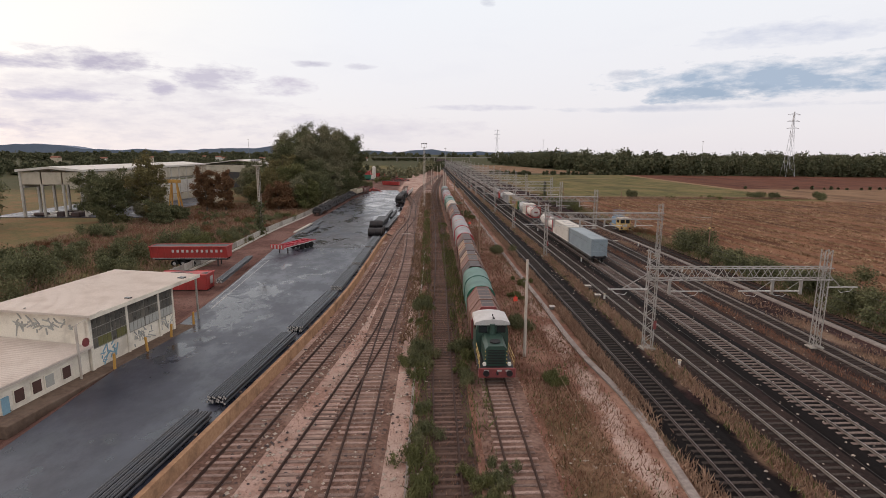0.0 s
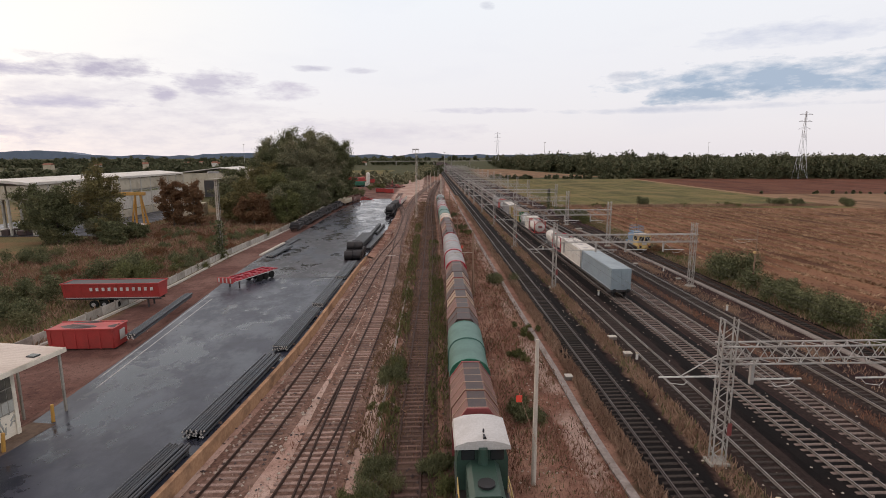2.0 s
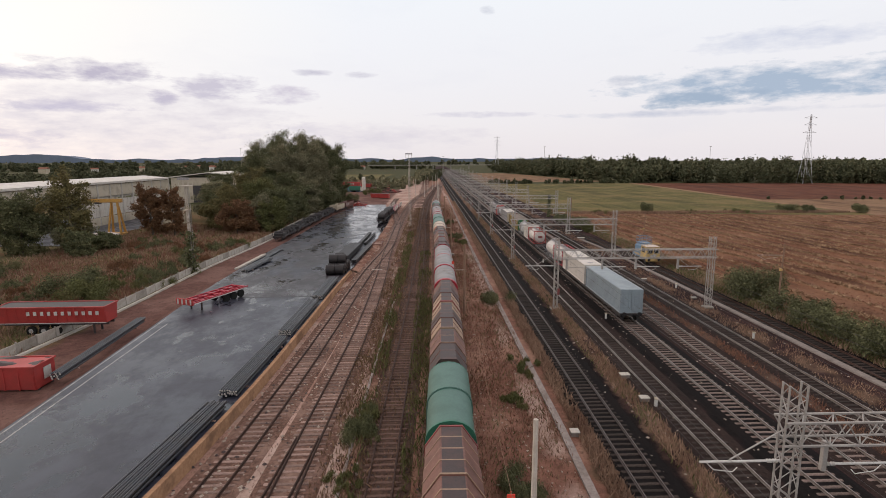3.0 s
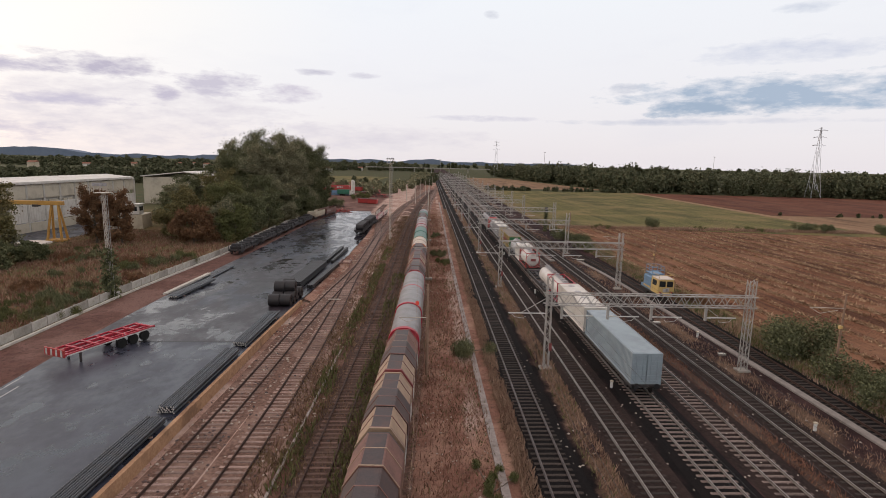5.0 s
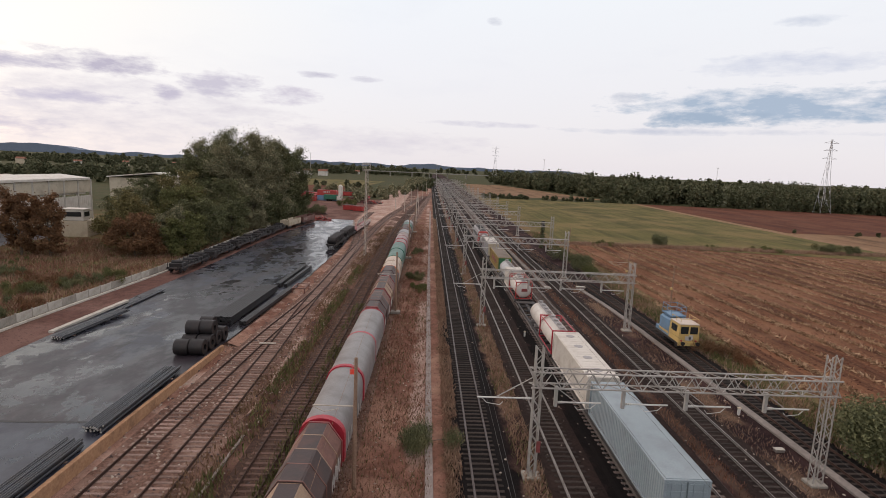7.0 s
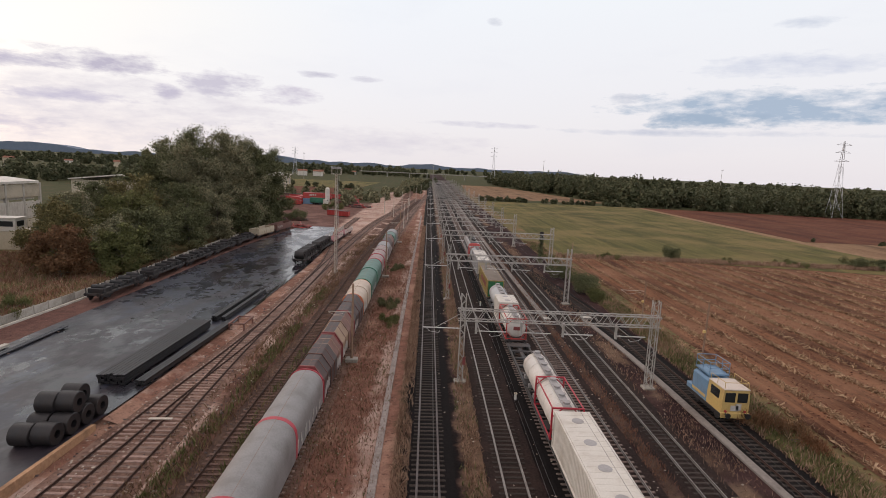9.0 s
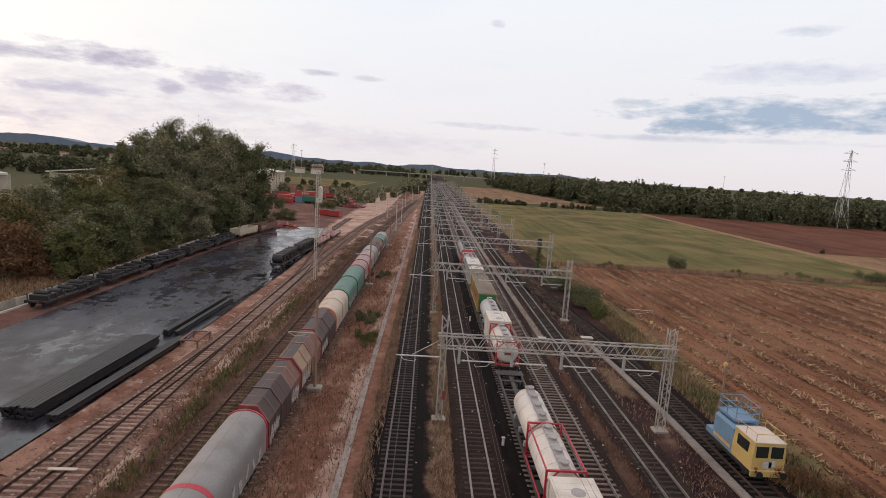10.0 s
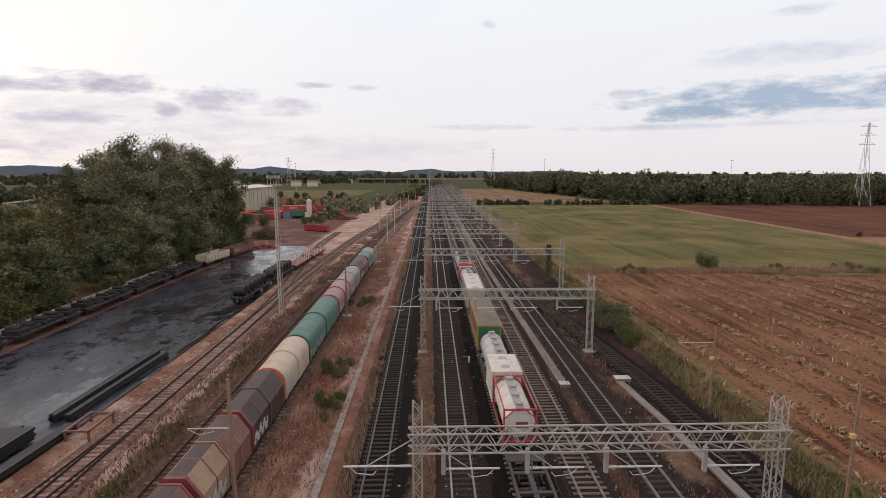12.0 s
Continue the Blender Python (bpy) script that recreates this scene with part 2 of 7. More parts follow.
def leafy(name, a, b, c, per=0.6):
    """Foliage whose tone changes leaf by leaf and in drifts."""
    k = Mat(name)
    col = k.mix(k.island(), c4(a), c4(b))
    col = k.mix(k.math("MULTIPLY", k.step(k.noise(0.22, 3, 0.6), 0.5, 0.68), per), col, c4(c))
    k.b.inputs["Subsurface Weight"].default_value = 0.0
    return k.done(col, 0.8, 0.0, 0.12)


M = {}
M["concrete"] = plain("concrete", (0.36, 0.33, 0.29), (0.28, 0.26, 0.23), (0.16, 0.14, 0.12), 0.85, big=0.5, fine=6, bump=0.3)
M["pale_concrete"] = plain("pale_concrete", (0.50, 0.47, 0.42), (0.42, 0.39, 0.35), (0.25, 0.22, 0.19), 0.85, big=0.7, fine=8)
M["steel"] = plain("galvanised_steel", (0.40, 0.38, 0.36), (0.33, 0.31, 0.29), (0.24, 0.20, 0.17), 0.55, 0.25, big=0.7, fine=10, bump=0.08)
M["pale_post"] = plain("pale_post", (0.52, 0.46, 0.40), (0.45, 0.40, 0.35), (0.32, 0.24, 0.18), 0.8, big=0.8)
M["rail_rust"] = plain("rusty_rail", (0.065, 0.036, 0.028), (0.045, 0.026, 0.021), (0.10, 0.054, 0.04), 0.7, 0.3, big=1.2)
M["rail_bright"] = plain("worn_rail", (0.30, 0.265, 0.245), (0.22, 0.19, 0.175), (0.10, 0.07, 0.058), 0.40, 0.6, big=0.8)
M["rail_dull"] = plain("dull_rail", (0.13, 0.10, 0.095), (0.09, 0.07, 0.066), (0.06, 0.04, 0.034), 0.45, 0.5, big=0.8)
M["sleeper_brown"] = plain("dark_brown_sleeper", (0.22, 0.14, 0.115), (0.14, 0.088, 0.074), (0.055, 0.034, 0.03), 0.9, big=1.3, fine=12, bump=0.4, per_piece=0.5)
M["tie_brown"] = plain("dark_brown_sleeper_far", (0.22, 0.14, 0.115), (0.14, 0.088, 0.074), (0.055, 0.034, 0.03), 0.9, big=1.3, per_island=0.5)
M["sleeper_wood"] = plain("weathered_sleeper", (0.45, 0.32, 0.275), (0.29, 0.195, 0.165), (0.085, 0.05, 0.042), 0.9, big=1.5, fine=12, bump=0.4, per_piece=0.55)
M["sleeper_dark"] = plain("dark_sleeper", (0.085, 0.066, 0.058), (0.048, 0.038, 0.034), (0.018, 0.015, 0.014), 0.85, big=1.2, per_piece=0.6)
M["sleeper_pale"] = plain("concrete_sleeper", (0.27, 0.205, 0.18), (0.18, 0.135, 0.12), (0.07, 0.05, 0.044), 0.85, big=1.2, per_piece=0.4)
M["tie_wood"] = plain("weathered_sleeper_far", (0.45, 0.32, 0.275), (0.29, 0.195, 0.165), (0.085, 0.05, 0.042), 0.9, big=1.5, per_island=0.55)
M["tie_dark"] = plain("dark_sleeper_far", (0.085, 0.066, 0.058), (0.048, 0.038, 0.034), (0.018, 0.015, 0.014), 0.85, big=1.2, per_island=0.6)
M["tie_pale"] = plain("concrete_sleeper_far", (0.27, 0.205, 0.18), (0.18, 0.135, 0.12), (0.07, 0.05, 0.044), 0.85, big=1.2, per_island=0.4)


def make_ground():
    k = Mat("ground")
    s = k.node("ShaderNodeSeparateXYZ")
    k.t.links.new(k.pos, s.inputs[0])
    w1 = k.math("MULTIPLY", k.math("SUBTRACT", k.noise(0.35, 5, 0.65), 0.5), 3.0)
    x = k.math("ADD", s.outputs[0], w1)
    y = s.outputs[1]
    coarse, mid, fine = k.noise(0.12, 5, 0.62), k.noise(0.9, 5, 0.65), k.noise(7.0, 5, 0.7)
    grit, grit2 = k.noise(2.4, 5, 0.72), k.noise(3.3, 5, 0.72, (1.2, 0.8, 1), 0.6)

    def band(lo, hi, soft=0.8):
        return k.math("MULTIPLY", k.step(x, lo - soft, lo + soft), k.math("SUBTRACT", 1.0, k.step(x, hi - soft, hi + soft)))

    def tone(a, b, c, d):
        col = k.mix(k.step(mid, 0.35, 0.65), c4(a), c4(b))
        col = k.mix(k.math("MULTIPLY", k.step(coarse, 0.45, 0.62), 0.8), col, c4(c))
        col = k.mix(k.math("MULTIPLY", k.step(grit, 0.54, 0.66), 0.75), col, c4(d))
        col = k.mix(k.math("MULTIPLY", k.step(grit2, 0.60, 0.70), 0.6), col, c4(tuple(1.5 * v for v in c)))
        return k.mix(k.math("MULTIPLY", k.step(fine, 0.48, 0.72), 0.6), col, c4(d))
    far = tone((0.060, 0.062, 0.028), (0.045, 0.055, 0.026), (0.085, 0.066, 0.036), (0.035, 0.04, 0.02))
    grass = tone((0.165, 0.128, 0.062), (0.115, 0.102, 0.050), (0.215, 0.122, 0.066), (0.075, 0.060, 0.034))
    dirt = tone((0.150, 0.078, 0.064), (0.102, 0.054, 0.046), (0.205, 0.120, 0.100), (0.050, 0.029, 0.025))
    gravel = tone((0.375, 0.232, 0.186), (0.25, 0.148, 0.117), (0.50, 0.35, 0.295), (0.100, 0.058, 0.046))
    weeds = tone((0.235, 0.118, 0.086), (0.155, 0.078, 0.058), (0.36, 0.215, 0.160), (0.072, 0.039, 0.030))
    path = tone((0.41, 0.295, 0.250), (0.33, 0.228, 0.188), (0.48, 0.36, 0.31), (0.23, 0.152, 0.122))
    ballast = tone((0.037, 0.0205, 0.0205), (0.023, 0.013, 0.0134), (0.068, 0.037, 0.034), (0.009, 0.0063, 0.0068))
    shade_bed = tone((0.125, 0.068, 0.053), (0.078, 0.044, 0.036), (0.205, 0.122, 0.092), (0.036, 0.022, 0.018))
    olive = tone((0.170, 0.112, 0.062), (0.120, 0.085, 0.046), (0.215, 0.128, 0.082), (0.066, 0.043, 0.026))
    black = tone((0.011, 0.009, 0.009), (0.008, 0.007, 0.007), (0.017, 0.013, 0.0125), (0.006, 0.005, 0.005))
    verge = tone((0.165, 0.105, 0.072), (0.115, 0.072, 0.049), (0.22, 0.15, 0.108), (0.055, 0.036, 0.026))
    col = far
    near = k.math("SUBTRACT", 1.0, k.step(y, 520, 620))
    mainline = k.math("SUBTRACT", 1.0, k.step(y, 1400, 1600))

    def lay(colour, fac, lim):
        return k.mix(k.math("MULTIPLY", fac, lim), col, colour)
    col = lay(grass, k.math("SUBTRACT", 1.0, k.step(x, -34.5, -33.0)), k.math("SUBTRACT", 1.0, k.step(y, 210, 260)))
    col = lay(dirt, band(-34.0, -13.0), k.math("SUBTRACT", 1.0, k.step(y, 285, 310)))
    col = lay(dirt, band(-75, -5, 4.0), k.math("MULTIPLY", k.step(y, 262, 285), k.math("SUBTRACT", 1.0, k.step(y, 350, 372))))
    col = lay(gravel, band(-13.5, 0.2), near)
    col = lay(path, k.math("MULTIPLY", band(-13, 1.0, 1.0), k.step(k.noise(0.13, 5, 0.65), 0.48, 0.57)), near)
    col = lay(weeds, k.math("MULTIPLY", band(-13.5, 0.2), k.math("MULTIPLY", k.step(y, 70, 108), k.math("SUBTRACT", 1.0, k.step(k.noise(0.3, 5, 0.65), 0.50, 0.62)))), k.math("SUBTRACT", 1.0, k.step(y, 215, 260)))
    col = lay(weeds, band(-0.6, 10.4), near)
    col = lay(weeds, band(9.5, 15.0), near)
    col = lay(olive, k.math("MULTIPLY", band(8.3, 11.4, 0.7), k.math("SUBTRACT", 1.0, k.step(y, 30, 40))), 0.85)
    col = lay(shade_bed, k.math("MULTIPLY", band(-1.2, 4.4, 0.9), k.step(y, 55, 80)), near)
    col = lay(path, k.math("MULTIPLY", band(12.1, 13.4, 0.35), k.step(k.noise(0.09, 3, 0.5), 0.42, 0.55)), near)
    col = lay(path, k.math("MULTIPLY", band(-2.6, -0.9, 0.4), k.step(k.noise(0.07, 3, 0.5), 0.40, 0.52)), near)
    col = lay(path, k.math("MULTIPLY", band(-14, 8.0, 1.5), k.math("MULTIPLY", k.step(y, 195, 225), k.math("MULTIPLY", k.math("SUBTRACT", 1.0, k.step(y, 380, 450)), k.step(k.noise(0.2, 5, 0.65), 0.48, 0.60)))), near)
    col = lay(ballast, band(15.4, 46.2), mainline)
    col = lay(black, band(15.7, 19.6, 0.4), near)
    col = lay(verge, k.math("MULTIPLY", band(19.8, 21.6, 0.4), k.step(k.noise(0.16, 3, 0.5), 0.36, 0.5)), near)
    col = lay(black, band(24.9, 26.4, 0.5), near)
    col = lay(verge, k.math("MULTIPLY", band(33.6, 34.6, 0.5), 0.45), near)
    col = lay(verge, k.math("MULTIPLY", band(38.4, 40.2, 0.5), k.step(k.noise(0.14, 3, 0.5), 0.45, 0.6)), near)
    col = lay(grass, band(45.8, 60, 0.6), near)
    k.bump(k.math("ADD", fine, k.math("MULTIPLY", k.noise(24, 3, 0.6), 0.6)), 0.6, 0.07)
    return k.done(col, 0.95, 0.0, 0.06)


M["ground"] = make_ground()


def make_asphalt():
    """Wet yard surface: pale worn slab, dark tar and standing water."""
    k = Mat("wet_asphalt")
    s = k.node("ShaderNodeSeparateXYZ")
    k.t.links.new(k.pos, s.inputs[0])
    big, mid, fine = k.noise(0.16, 5, 0.65, (1, 0.5, 1), 0.3), k.noise(0.7, 5, 0.65), k.noise(14, 3, 0.6)
    dry = k.mix(k.step(mid, 0.35, 0.65), (0.036, 0.027, 0.034, 1), (0.018, 0.0145, 0.020, 1))
    tar = k.mix(k.step(mid, 0.35, 0.65), (0.040, 0.043, 0.062, 1), (0.024, 0.026, 0.040, 1))
    newer = k.math("SUBTRACT", 1.0, k.step(s.outputs[1], 91.6, 91.9))
    seam = k.noise(0.5, 4, 0.6, (0.18, 1.6, 1), 0.15)
    patch = k.math("MULTIPLY", k.step(k.noise(0.11, 4, 0.6, (1.2, 0.35, 1), -0.4), 0.50, 0.54), k.step(s.outputs[1], 95, 112))
    col = k.mix(k.math("MAXIMUM", newer, patch), dry, tar)
    col = k.mix(k.math("MULTIPLY", k.math("MULTIPLY", k.step(seam, 0.56, 0.60), 0.8), k.step(s.outputs[1], 95, 120)), col, (0.018, 0.018, 0.022, 1))
    col = k.mix(k.math("MULTIPLY", k.step(fine, 0.5, 0.8), 0.35), col, (0.02, 0.02, 0.022, 1))
    water = k.step(k.math("ADD", big, k.math("MULTIPLY", k.math("SUBTRACT", mid, 0.5), 0.45)), 0.545, 0.60)
    damp = k.step(k.noise(0.3, 5, 0.7, (1, 0.6, 1), 0.9), 0.40, 0.62)
    col = k.mix(k.math("MULTIPLY", water, 0.5), col, (0.018, 0.02, 0.025, 1))
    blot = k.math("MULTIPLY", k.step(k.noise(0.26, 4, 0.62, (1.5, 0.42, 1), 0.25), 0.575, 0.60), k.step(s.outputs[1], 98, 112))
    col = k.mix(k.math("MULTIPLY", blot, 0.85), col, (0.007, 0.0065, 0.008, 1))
    wet_end = k.math("MULTIPLY", k.step(s.outputs[1], 125, 175), 0.12)
    rough = k.math("SUBTRACT", k.math("SUBTRACT", 0.48, k.math("MULTIPLY", damp, 0.18)), k.math("MULTIPLY", water, 0.20))
    rough = k.math("MAXIMUM", k.math("SUBTRACT", rough, wet_end), 0.06)
    k.bump(k.math("MULTIPLY", fine, k.math("SUBTRACT", 1.0, water)), 0.25, 0.008)
    return k.done(col, rough, 0.0, 0.45)


M["asphalt"] = make_asphalt()


def make_field(name, a, b, c, d, turn, row=2.2, strength=0.5):
    """Tilled or mown soil with rows."""
    k = Mat(name)
    rows, broad = k.noise(row, 4, 0.65, (1.0, 0.05, 1), turn), k.noise(row * 0.22, 4, 0.6, (1.0, 0.03, 1), turn)
    coarse, fine, clod = k.noise(0.05, 5, 0.6), k.noise(3.5, 5, 0.7), k.noise(1.3, 5, 0.72)
    col = k.mix(k.step(rows, 0.40, 0.60), c4(a), c4(b))
    col = k.mix(k.math("MULTIPLY", k.step(broad, 0.46, 0.60), 0.75), col, c4(d))
    col = k.mix(k.math("MULTIPLY", k.step(coarse, 0.42, 0.64), 0.6), col, c4(c))
    col = k.mix(k.math("MULTIPLY", k.step(clod, 0.55, 0.66), 0.65), col, c4(d))
    col = k.mix(k.math("MULTIPLY", k.step(fine, 0.56, 0.68), 0.6), col, c4(tuple(1.35 * v for v in c)))
    k.bump(k.math("ADD", fine, rows), strength, 0.12)
    return k.done(col, 0.97, 0.0, 0.06)


FURROW = 0.06
M["plough"] = make_field("ploughed_soil", (0.185, 0.086, 0.048), (0.115, 0.052, 0.031), (0.25, 0.132, 0.080), (0.040, 0.019, 0.013), FURROW, 1.3)
M["meadow"] = make_field("mown_meadow", (0.130, 0.112, 0.044), (0.088, 0.084, 0.034), (0.21, 0.152, 0.072), (0.056, 0.058, 0.025), 1.3, 0.7, 0.5)
M["red_soil"] = make_field("bare_red_soil", (0.130, 0.050, 0.032), (0.095, 0.037, 0.024), (0.15, 0.066, 0.042), (0.06, 0.027, 0.02), 0.3, 0.6)
M["stubble"] = make_field("stubble_soil", (0.22, 0.132, 0.080), (0.16, 0.094, 0.058), (0.26, 0.165, 0.10), (0.095, 0.06, 0.038), 0.5, 0.8)
M["straw"] = plain("straw", (0.30, 0.19, 0.11), (0.19, 0.11, 0.066), (0.085, 0.05, 0.033), 0.95, big=0.4, fine=5, bump=0.5)
M["leaf_tree"] = leafy("tree_leaves", (0.085, 0.086, 0.050), (0.30, 0.275, 0.170), (0.22, 0.18, 0.10), 0.5)
M["leaf_dark"] = leafy("dark_leaves", (0.054, 0.062, 0.033), (0.18, 0.18, 0.092), (0.20, 0.165, 0.082), 0.45)
M["leaf_olive"] = leafy("olive_leaves", (0.085, 0.076, 0.034), (0.22, 0.185, 0.082), (0.19, 0.125, 0.055), 0.5)
M["leaf_autumn"] = leafy("autumn_leaves", (0.105, 0.060, 0.036), (0.22, 0.118, 0.062), (0.21, 0.09, 0.046), 0.5)
# distance haze is put into the far leaves' colour, lighter and greyer
M["leaf_wood_hazed"] = leafy("hazed_woodland_leaves", (0.052, 0.060, 0.034), (0.120, 0.122, 0.068), (0.13, 0.105, 0.058), 0.6)
M["leaf_weed"] = leafy("weed_leaves", (0.065, 0.072, 0.030), (0.155, 0.155, 0.062), (0.19, 0.15, 0.07), 0.5)
M["dry_grass"] = leafy("dry_grass", (0.20, 0.118, 0.084), (0.38, 0.255, 0.180), (0.17, 0.090, 0.062), 0.5)
M["stalk"] = leafy("straw_stalks", (0.19, 0.11, 0.066), (0.48, 0.33, 0.21), (0.14, 0.075, 0.045), 0.6)
M["red_weed"] = leafy("rusty_weeds", (0.14, 0.066, 0.046), (0.26, 0.132, 0.090), (0.28, 0.165, 0.105), 0.5)
M["brown_weed"] = leafy("brown_weeds", (0.105, 0.062, 0.040), (0.26, 0.170, 0.105), (0.15, 0.105, 0.054), 0.6)
M["bark"] = plain("bark", (0.14, 0.115, 0.09), (0.10, 0.08, 0.065), (0.2, 0.18, 0.15), 0.9, big=1.5, fine=10, bump=0.5)

# ---- ground and fields ----
g = Shape()
g.add([(-4500, -300, 0), (4500, -300, 0), (4500, 4800, 0), (-4500, 4800, 0)], [(0, 1, 2, 3)])
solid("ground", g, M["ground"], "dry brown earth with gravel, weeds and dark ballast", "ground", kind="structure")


def sheet(name, pts, z, material, label):
    s = Shape()
    s.add([(x, y, z) for x, y in pts], [tuple(range(len(pts)))])
    return solid(name, s, material, label, "field", kind="structure")


sheet("field_ploughed", [(48.6, -60), (430, -60), (430, 176), (137, 195), (80, 203), (52, 206)], 0.05, M["plough"], "brown ploughed field with straw rows beside the railway")
sheet("field_meadow", [(52, 206.4), (80, 203.4), (137, 195.4), (152, 194), (150, 240), (157, 428), (50, 428)], 0.06, M["meadow"], "mown green and yellow meadow")
sheet("field_track", [(152, 194), (158, 193), (155, 240), (162, 428), (157, 428), (150, 240)], 0.07, M["straw"], "pale grassy farm track between fields")
sheet("field_stubble", [(158, 193), (430, 158), (430, 262), (156, 262), (155, 240)], 0.06, M["stubble"], "pale stubble field")
sheet("field_red", [(156, 262.3), (430, 262.3), (430, 405), (162, 428)], 0.06, M["red_soil"], "bare red-brown field before the woods")
sheet("field_far_brown", [(48, 470), (128, 450), (150, 470), (104, 740), (56, 740)], 0.06, M["stubble"], "distant brown field behind a hedge")
sheet("field_far_red", [(-160, 420), (-52, 420), (-46, 520), (-160, 520)], 0.06, M["red_soil"], "distant brown field")
sheet("field_far_green", [(-260, 521), (-46, 521), (-40, 700), (-260, 700)], 0.06, M["meadow"], "distant green field")

# straw rows left along the ploughed field
rng = np.random.default_rng(11)
for i in range(26):
    x0 = 52.0 + i * 4.3 + rng.normal() * 0.5
    y1 = 203.5 - 0.13 * (x0 - 52)
    n = (5200 if i < 16 else 2600) // (1 if i % 2 else 3)
    y = rng.uniform(25, y1, n)
    mid_ = x0 + (y - 100) * -math.tan(FURROW) + 0.5 * np.sin(y * 0.05 + i)
    p = np.stack([mid_ + rng.normal(0, 0.28, n), y, 0.06 + rng.random(n) * 0.16], 1)
    me = leaf_mesh("straw_row", p, rng.uniform(0.24, 0.62, n), M["stalk"], 2.0, 0.0, rng, 0.34)
    tagged(new("straw_row", me), "low row of dry straw on ploughed soil", "straw row", "straw rows in the field", "stuff")

# ---- railway tracks ----
LINE_B = lane([(-30, 5.65), (20, 5.7), (40, 5.75), (65, 6.2), (90, 6.75), (130, 7.05), (210, 7.1), (280, 8.4), (380, 12), (470, 15)])
LINE_A = lane([(-30, 1.5), (24, 1.6), (52, 1.85), (90, 2.6), (130, 2.95), (210, 3.1), (280, 4.6), (360, 8.5), (420, 12)])
LINE_1 = lane([(-30, -15.6), (10, -12.9), (24, -11.3), (37, -9.55), (52, -7.75), (65, -6.95), (80, -6.4), (100, -5.9), (115, -5.3), (131, -4.2), (142, -3.8)])
LINE_2 = lane([(-30, -4.6), (24, -3.9), (52, -3.5), (80, -2.75), (105, -3.0), (128, -3.75), (150, -3.9), (210, -3.9), (260, -2.6), (330, 2.4), (420, 9)])
LINE_2A = lane([(-30, -12.0), (10, -8.7), (24, -7.2), (38, -5.3), (50, -3.9), (58, -3.45)])
LINE_3 = lane([(150, -3.9), (180, -4.6), (215, -8), (245, -10.5), (280, -11)])
LINE_C = lane([(-30, 17.4), (700, 17.4), (1000, 20)])
LINE_D = lane([(-30, 23.25), (700, 23.25), (1000, 24)])
LINE_T = lane([(-30, 27.6), (700, 27.6), (1000, 28)])
LINE_E = lane([(-30, 31.5), (700, 31.5), (1000, 31)])
LINE_F = lane([(-30, 36.6), (150, 36.4), (190, 36.2), (700, 36.0), (1000, 34)])
LINE_G = lane([(-30, 43.9), (90, 43.7), (120, 43.4), (140, 42.9), (158, 41.2), (177, 38.6), (192, 36.9), (205, 36.3)])
RAIL = [(-0.075, 0), (0.075, 0), (0.075, 0.02), (0.012, 0.04), (0.012, 0.115), (0.036, 0.125), (0.036, 0.16), (-0.036, 0.16), (-0.036, 0.125), (-0.012, 0.115), (-0.012, 0.04), (-0.075, 0.02)]


def sweep(line, off, y0, y1, prof, z, dy=3.0):
    s = Shape()
    n = max(2, int((y1 - y0) / dy))
    s.loft([[(line(y) + off + p, y, z + q) for p, q in prof] for y in np.linspace(y0, y1, n + 1)])
    return s


def bed(line, y0, y1, half, z, material, name, parent):
    part(name, sweep(line, 0, y0, y1, [(-half - 0.5, -0.02), (half + 0.5, -0.02), (half, z), (-half, z)], 0.0, 6.0), material, parent)


SLEEPERS = []   # laid at the end of the file


def track(line, y0, y1, rail, wood, tie, label, pitch=0.62, near=(20, 130), raise_=0.0, bed_mat=None, size=(2.4, 0.25, 0.16)):
    t = thing("railway_track", label, "railway track", kind="structure")
    top = 0.06 + raise_
    if bed_mat:
        bed(line, y0, y1, 1.55, top - 0.015, bed_mat, "ballast_bed", t)
    for side in (-0.75, 0.75):
        part("rail", sweep(line, side, y0, y1, RAIL, top + 0.03), rail, t)
    SLEEPERS.append((t, line, y0, y1, wood, tie, pitch, near, top, size))
    return t


M["ballast_dark"] = plain("dark_ballast", (0.011, 0.009, 0.009), (0.0065, 0.0057, 0.0058), (0.017, 0.0125, 0.012), 0.95, big=0.3, fine=5, bump=0.8)
M["ballast_brown"] = plain("brown_ballast", (0.033, 0.0215, 0.0195), (0.016, 0.011, 0.010), (0.052, 0.033, 0.028), 0.95, big=0.3, fine=5, bump=0.8)
M["ballast_weedy"] = plain("weedy_ballast", (0.090, 0.054, 0.042), (0.040, 0.026, 0.021), (0.16, 0.105, 0.078), 0.95, big=0.35, fine=4, bump=0.8)
M["ballast_old"] = plain("overgrown_ballast", (0.19, 0.112, 0.086), (0.085, 0.048, 0.038), (0.36, 0.245, 0.20), 0.95, big=0.35, fine=4, bump=0.8)
R, RB = M["rail_rust"], M["rail_bright"]
track(LINE_C, -20, 900, M["rail_dull"], M["sleeper_dark"], M["tie_dark"], "single railway track on black ballast", bed_mat=M["ballast_dark"])
track(LINE_D, -20, 900, RB, M["sleeper_dark"], M["tie_dark"], "main line railway track with worn rails", bed_mat=M["ballast_brown"])
track(LINE_T, -20, 900, RB, M["sleeper_pale"], M["tie_pale"], "main line railway track with pale concrete sleepers", bed_mat=M["ballast_dark"])
track(LINE_E, -20, 900, RB, M["sleeper_pale"], M["tie_pale"], "main line railway track with pale concrete sleepers", bed_mat=M["ballast_brown"])
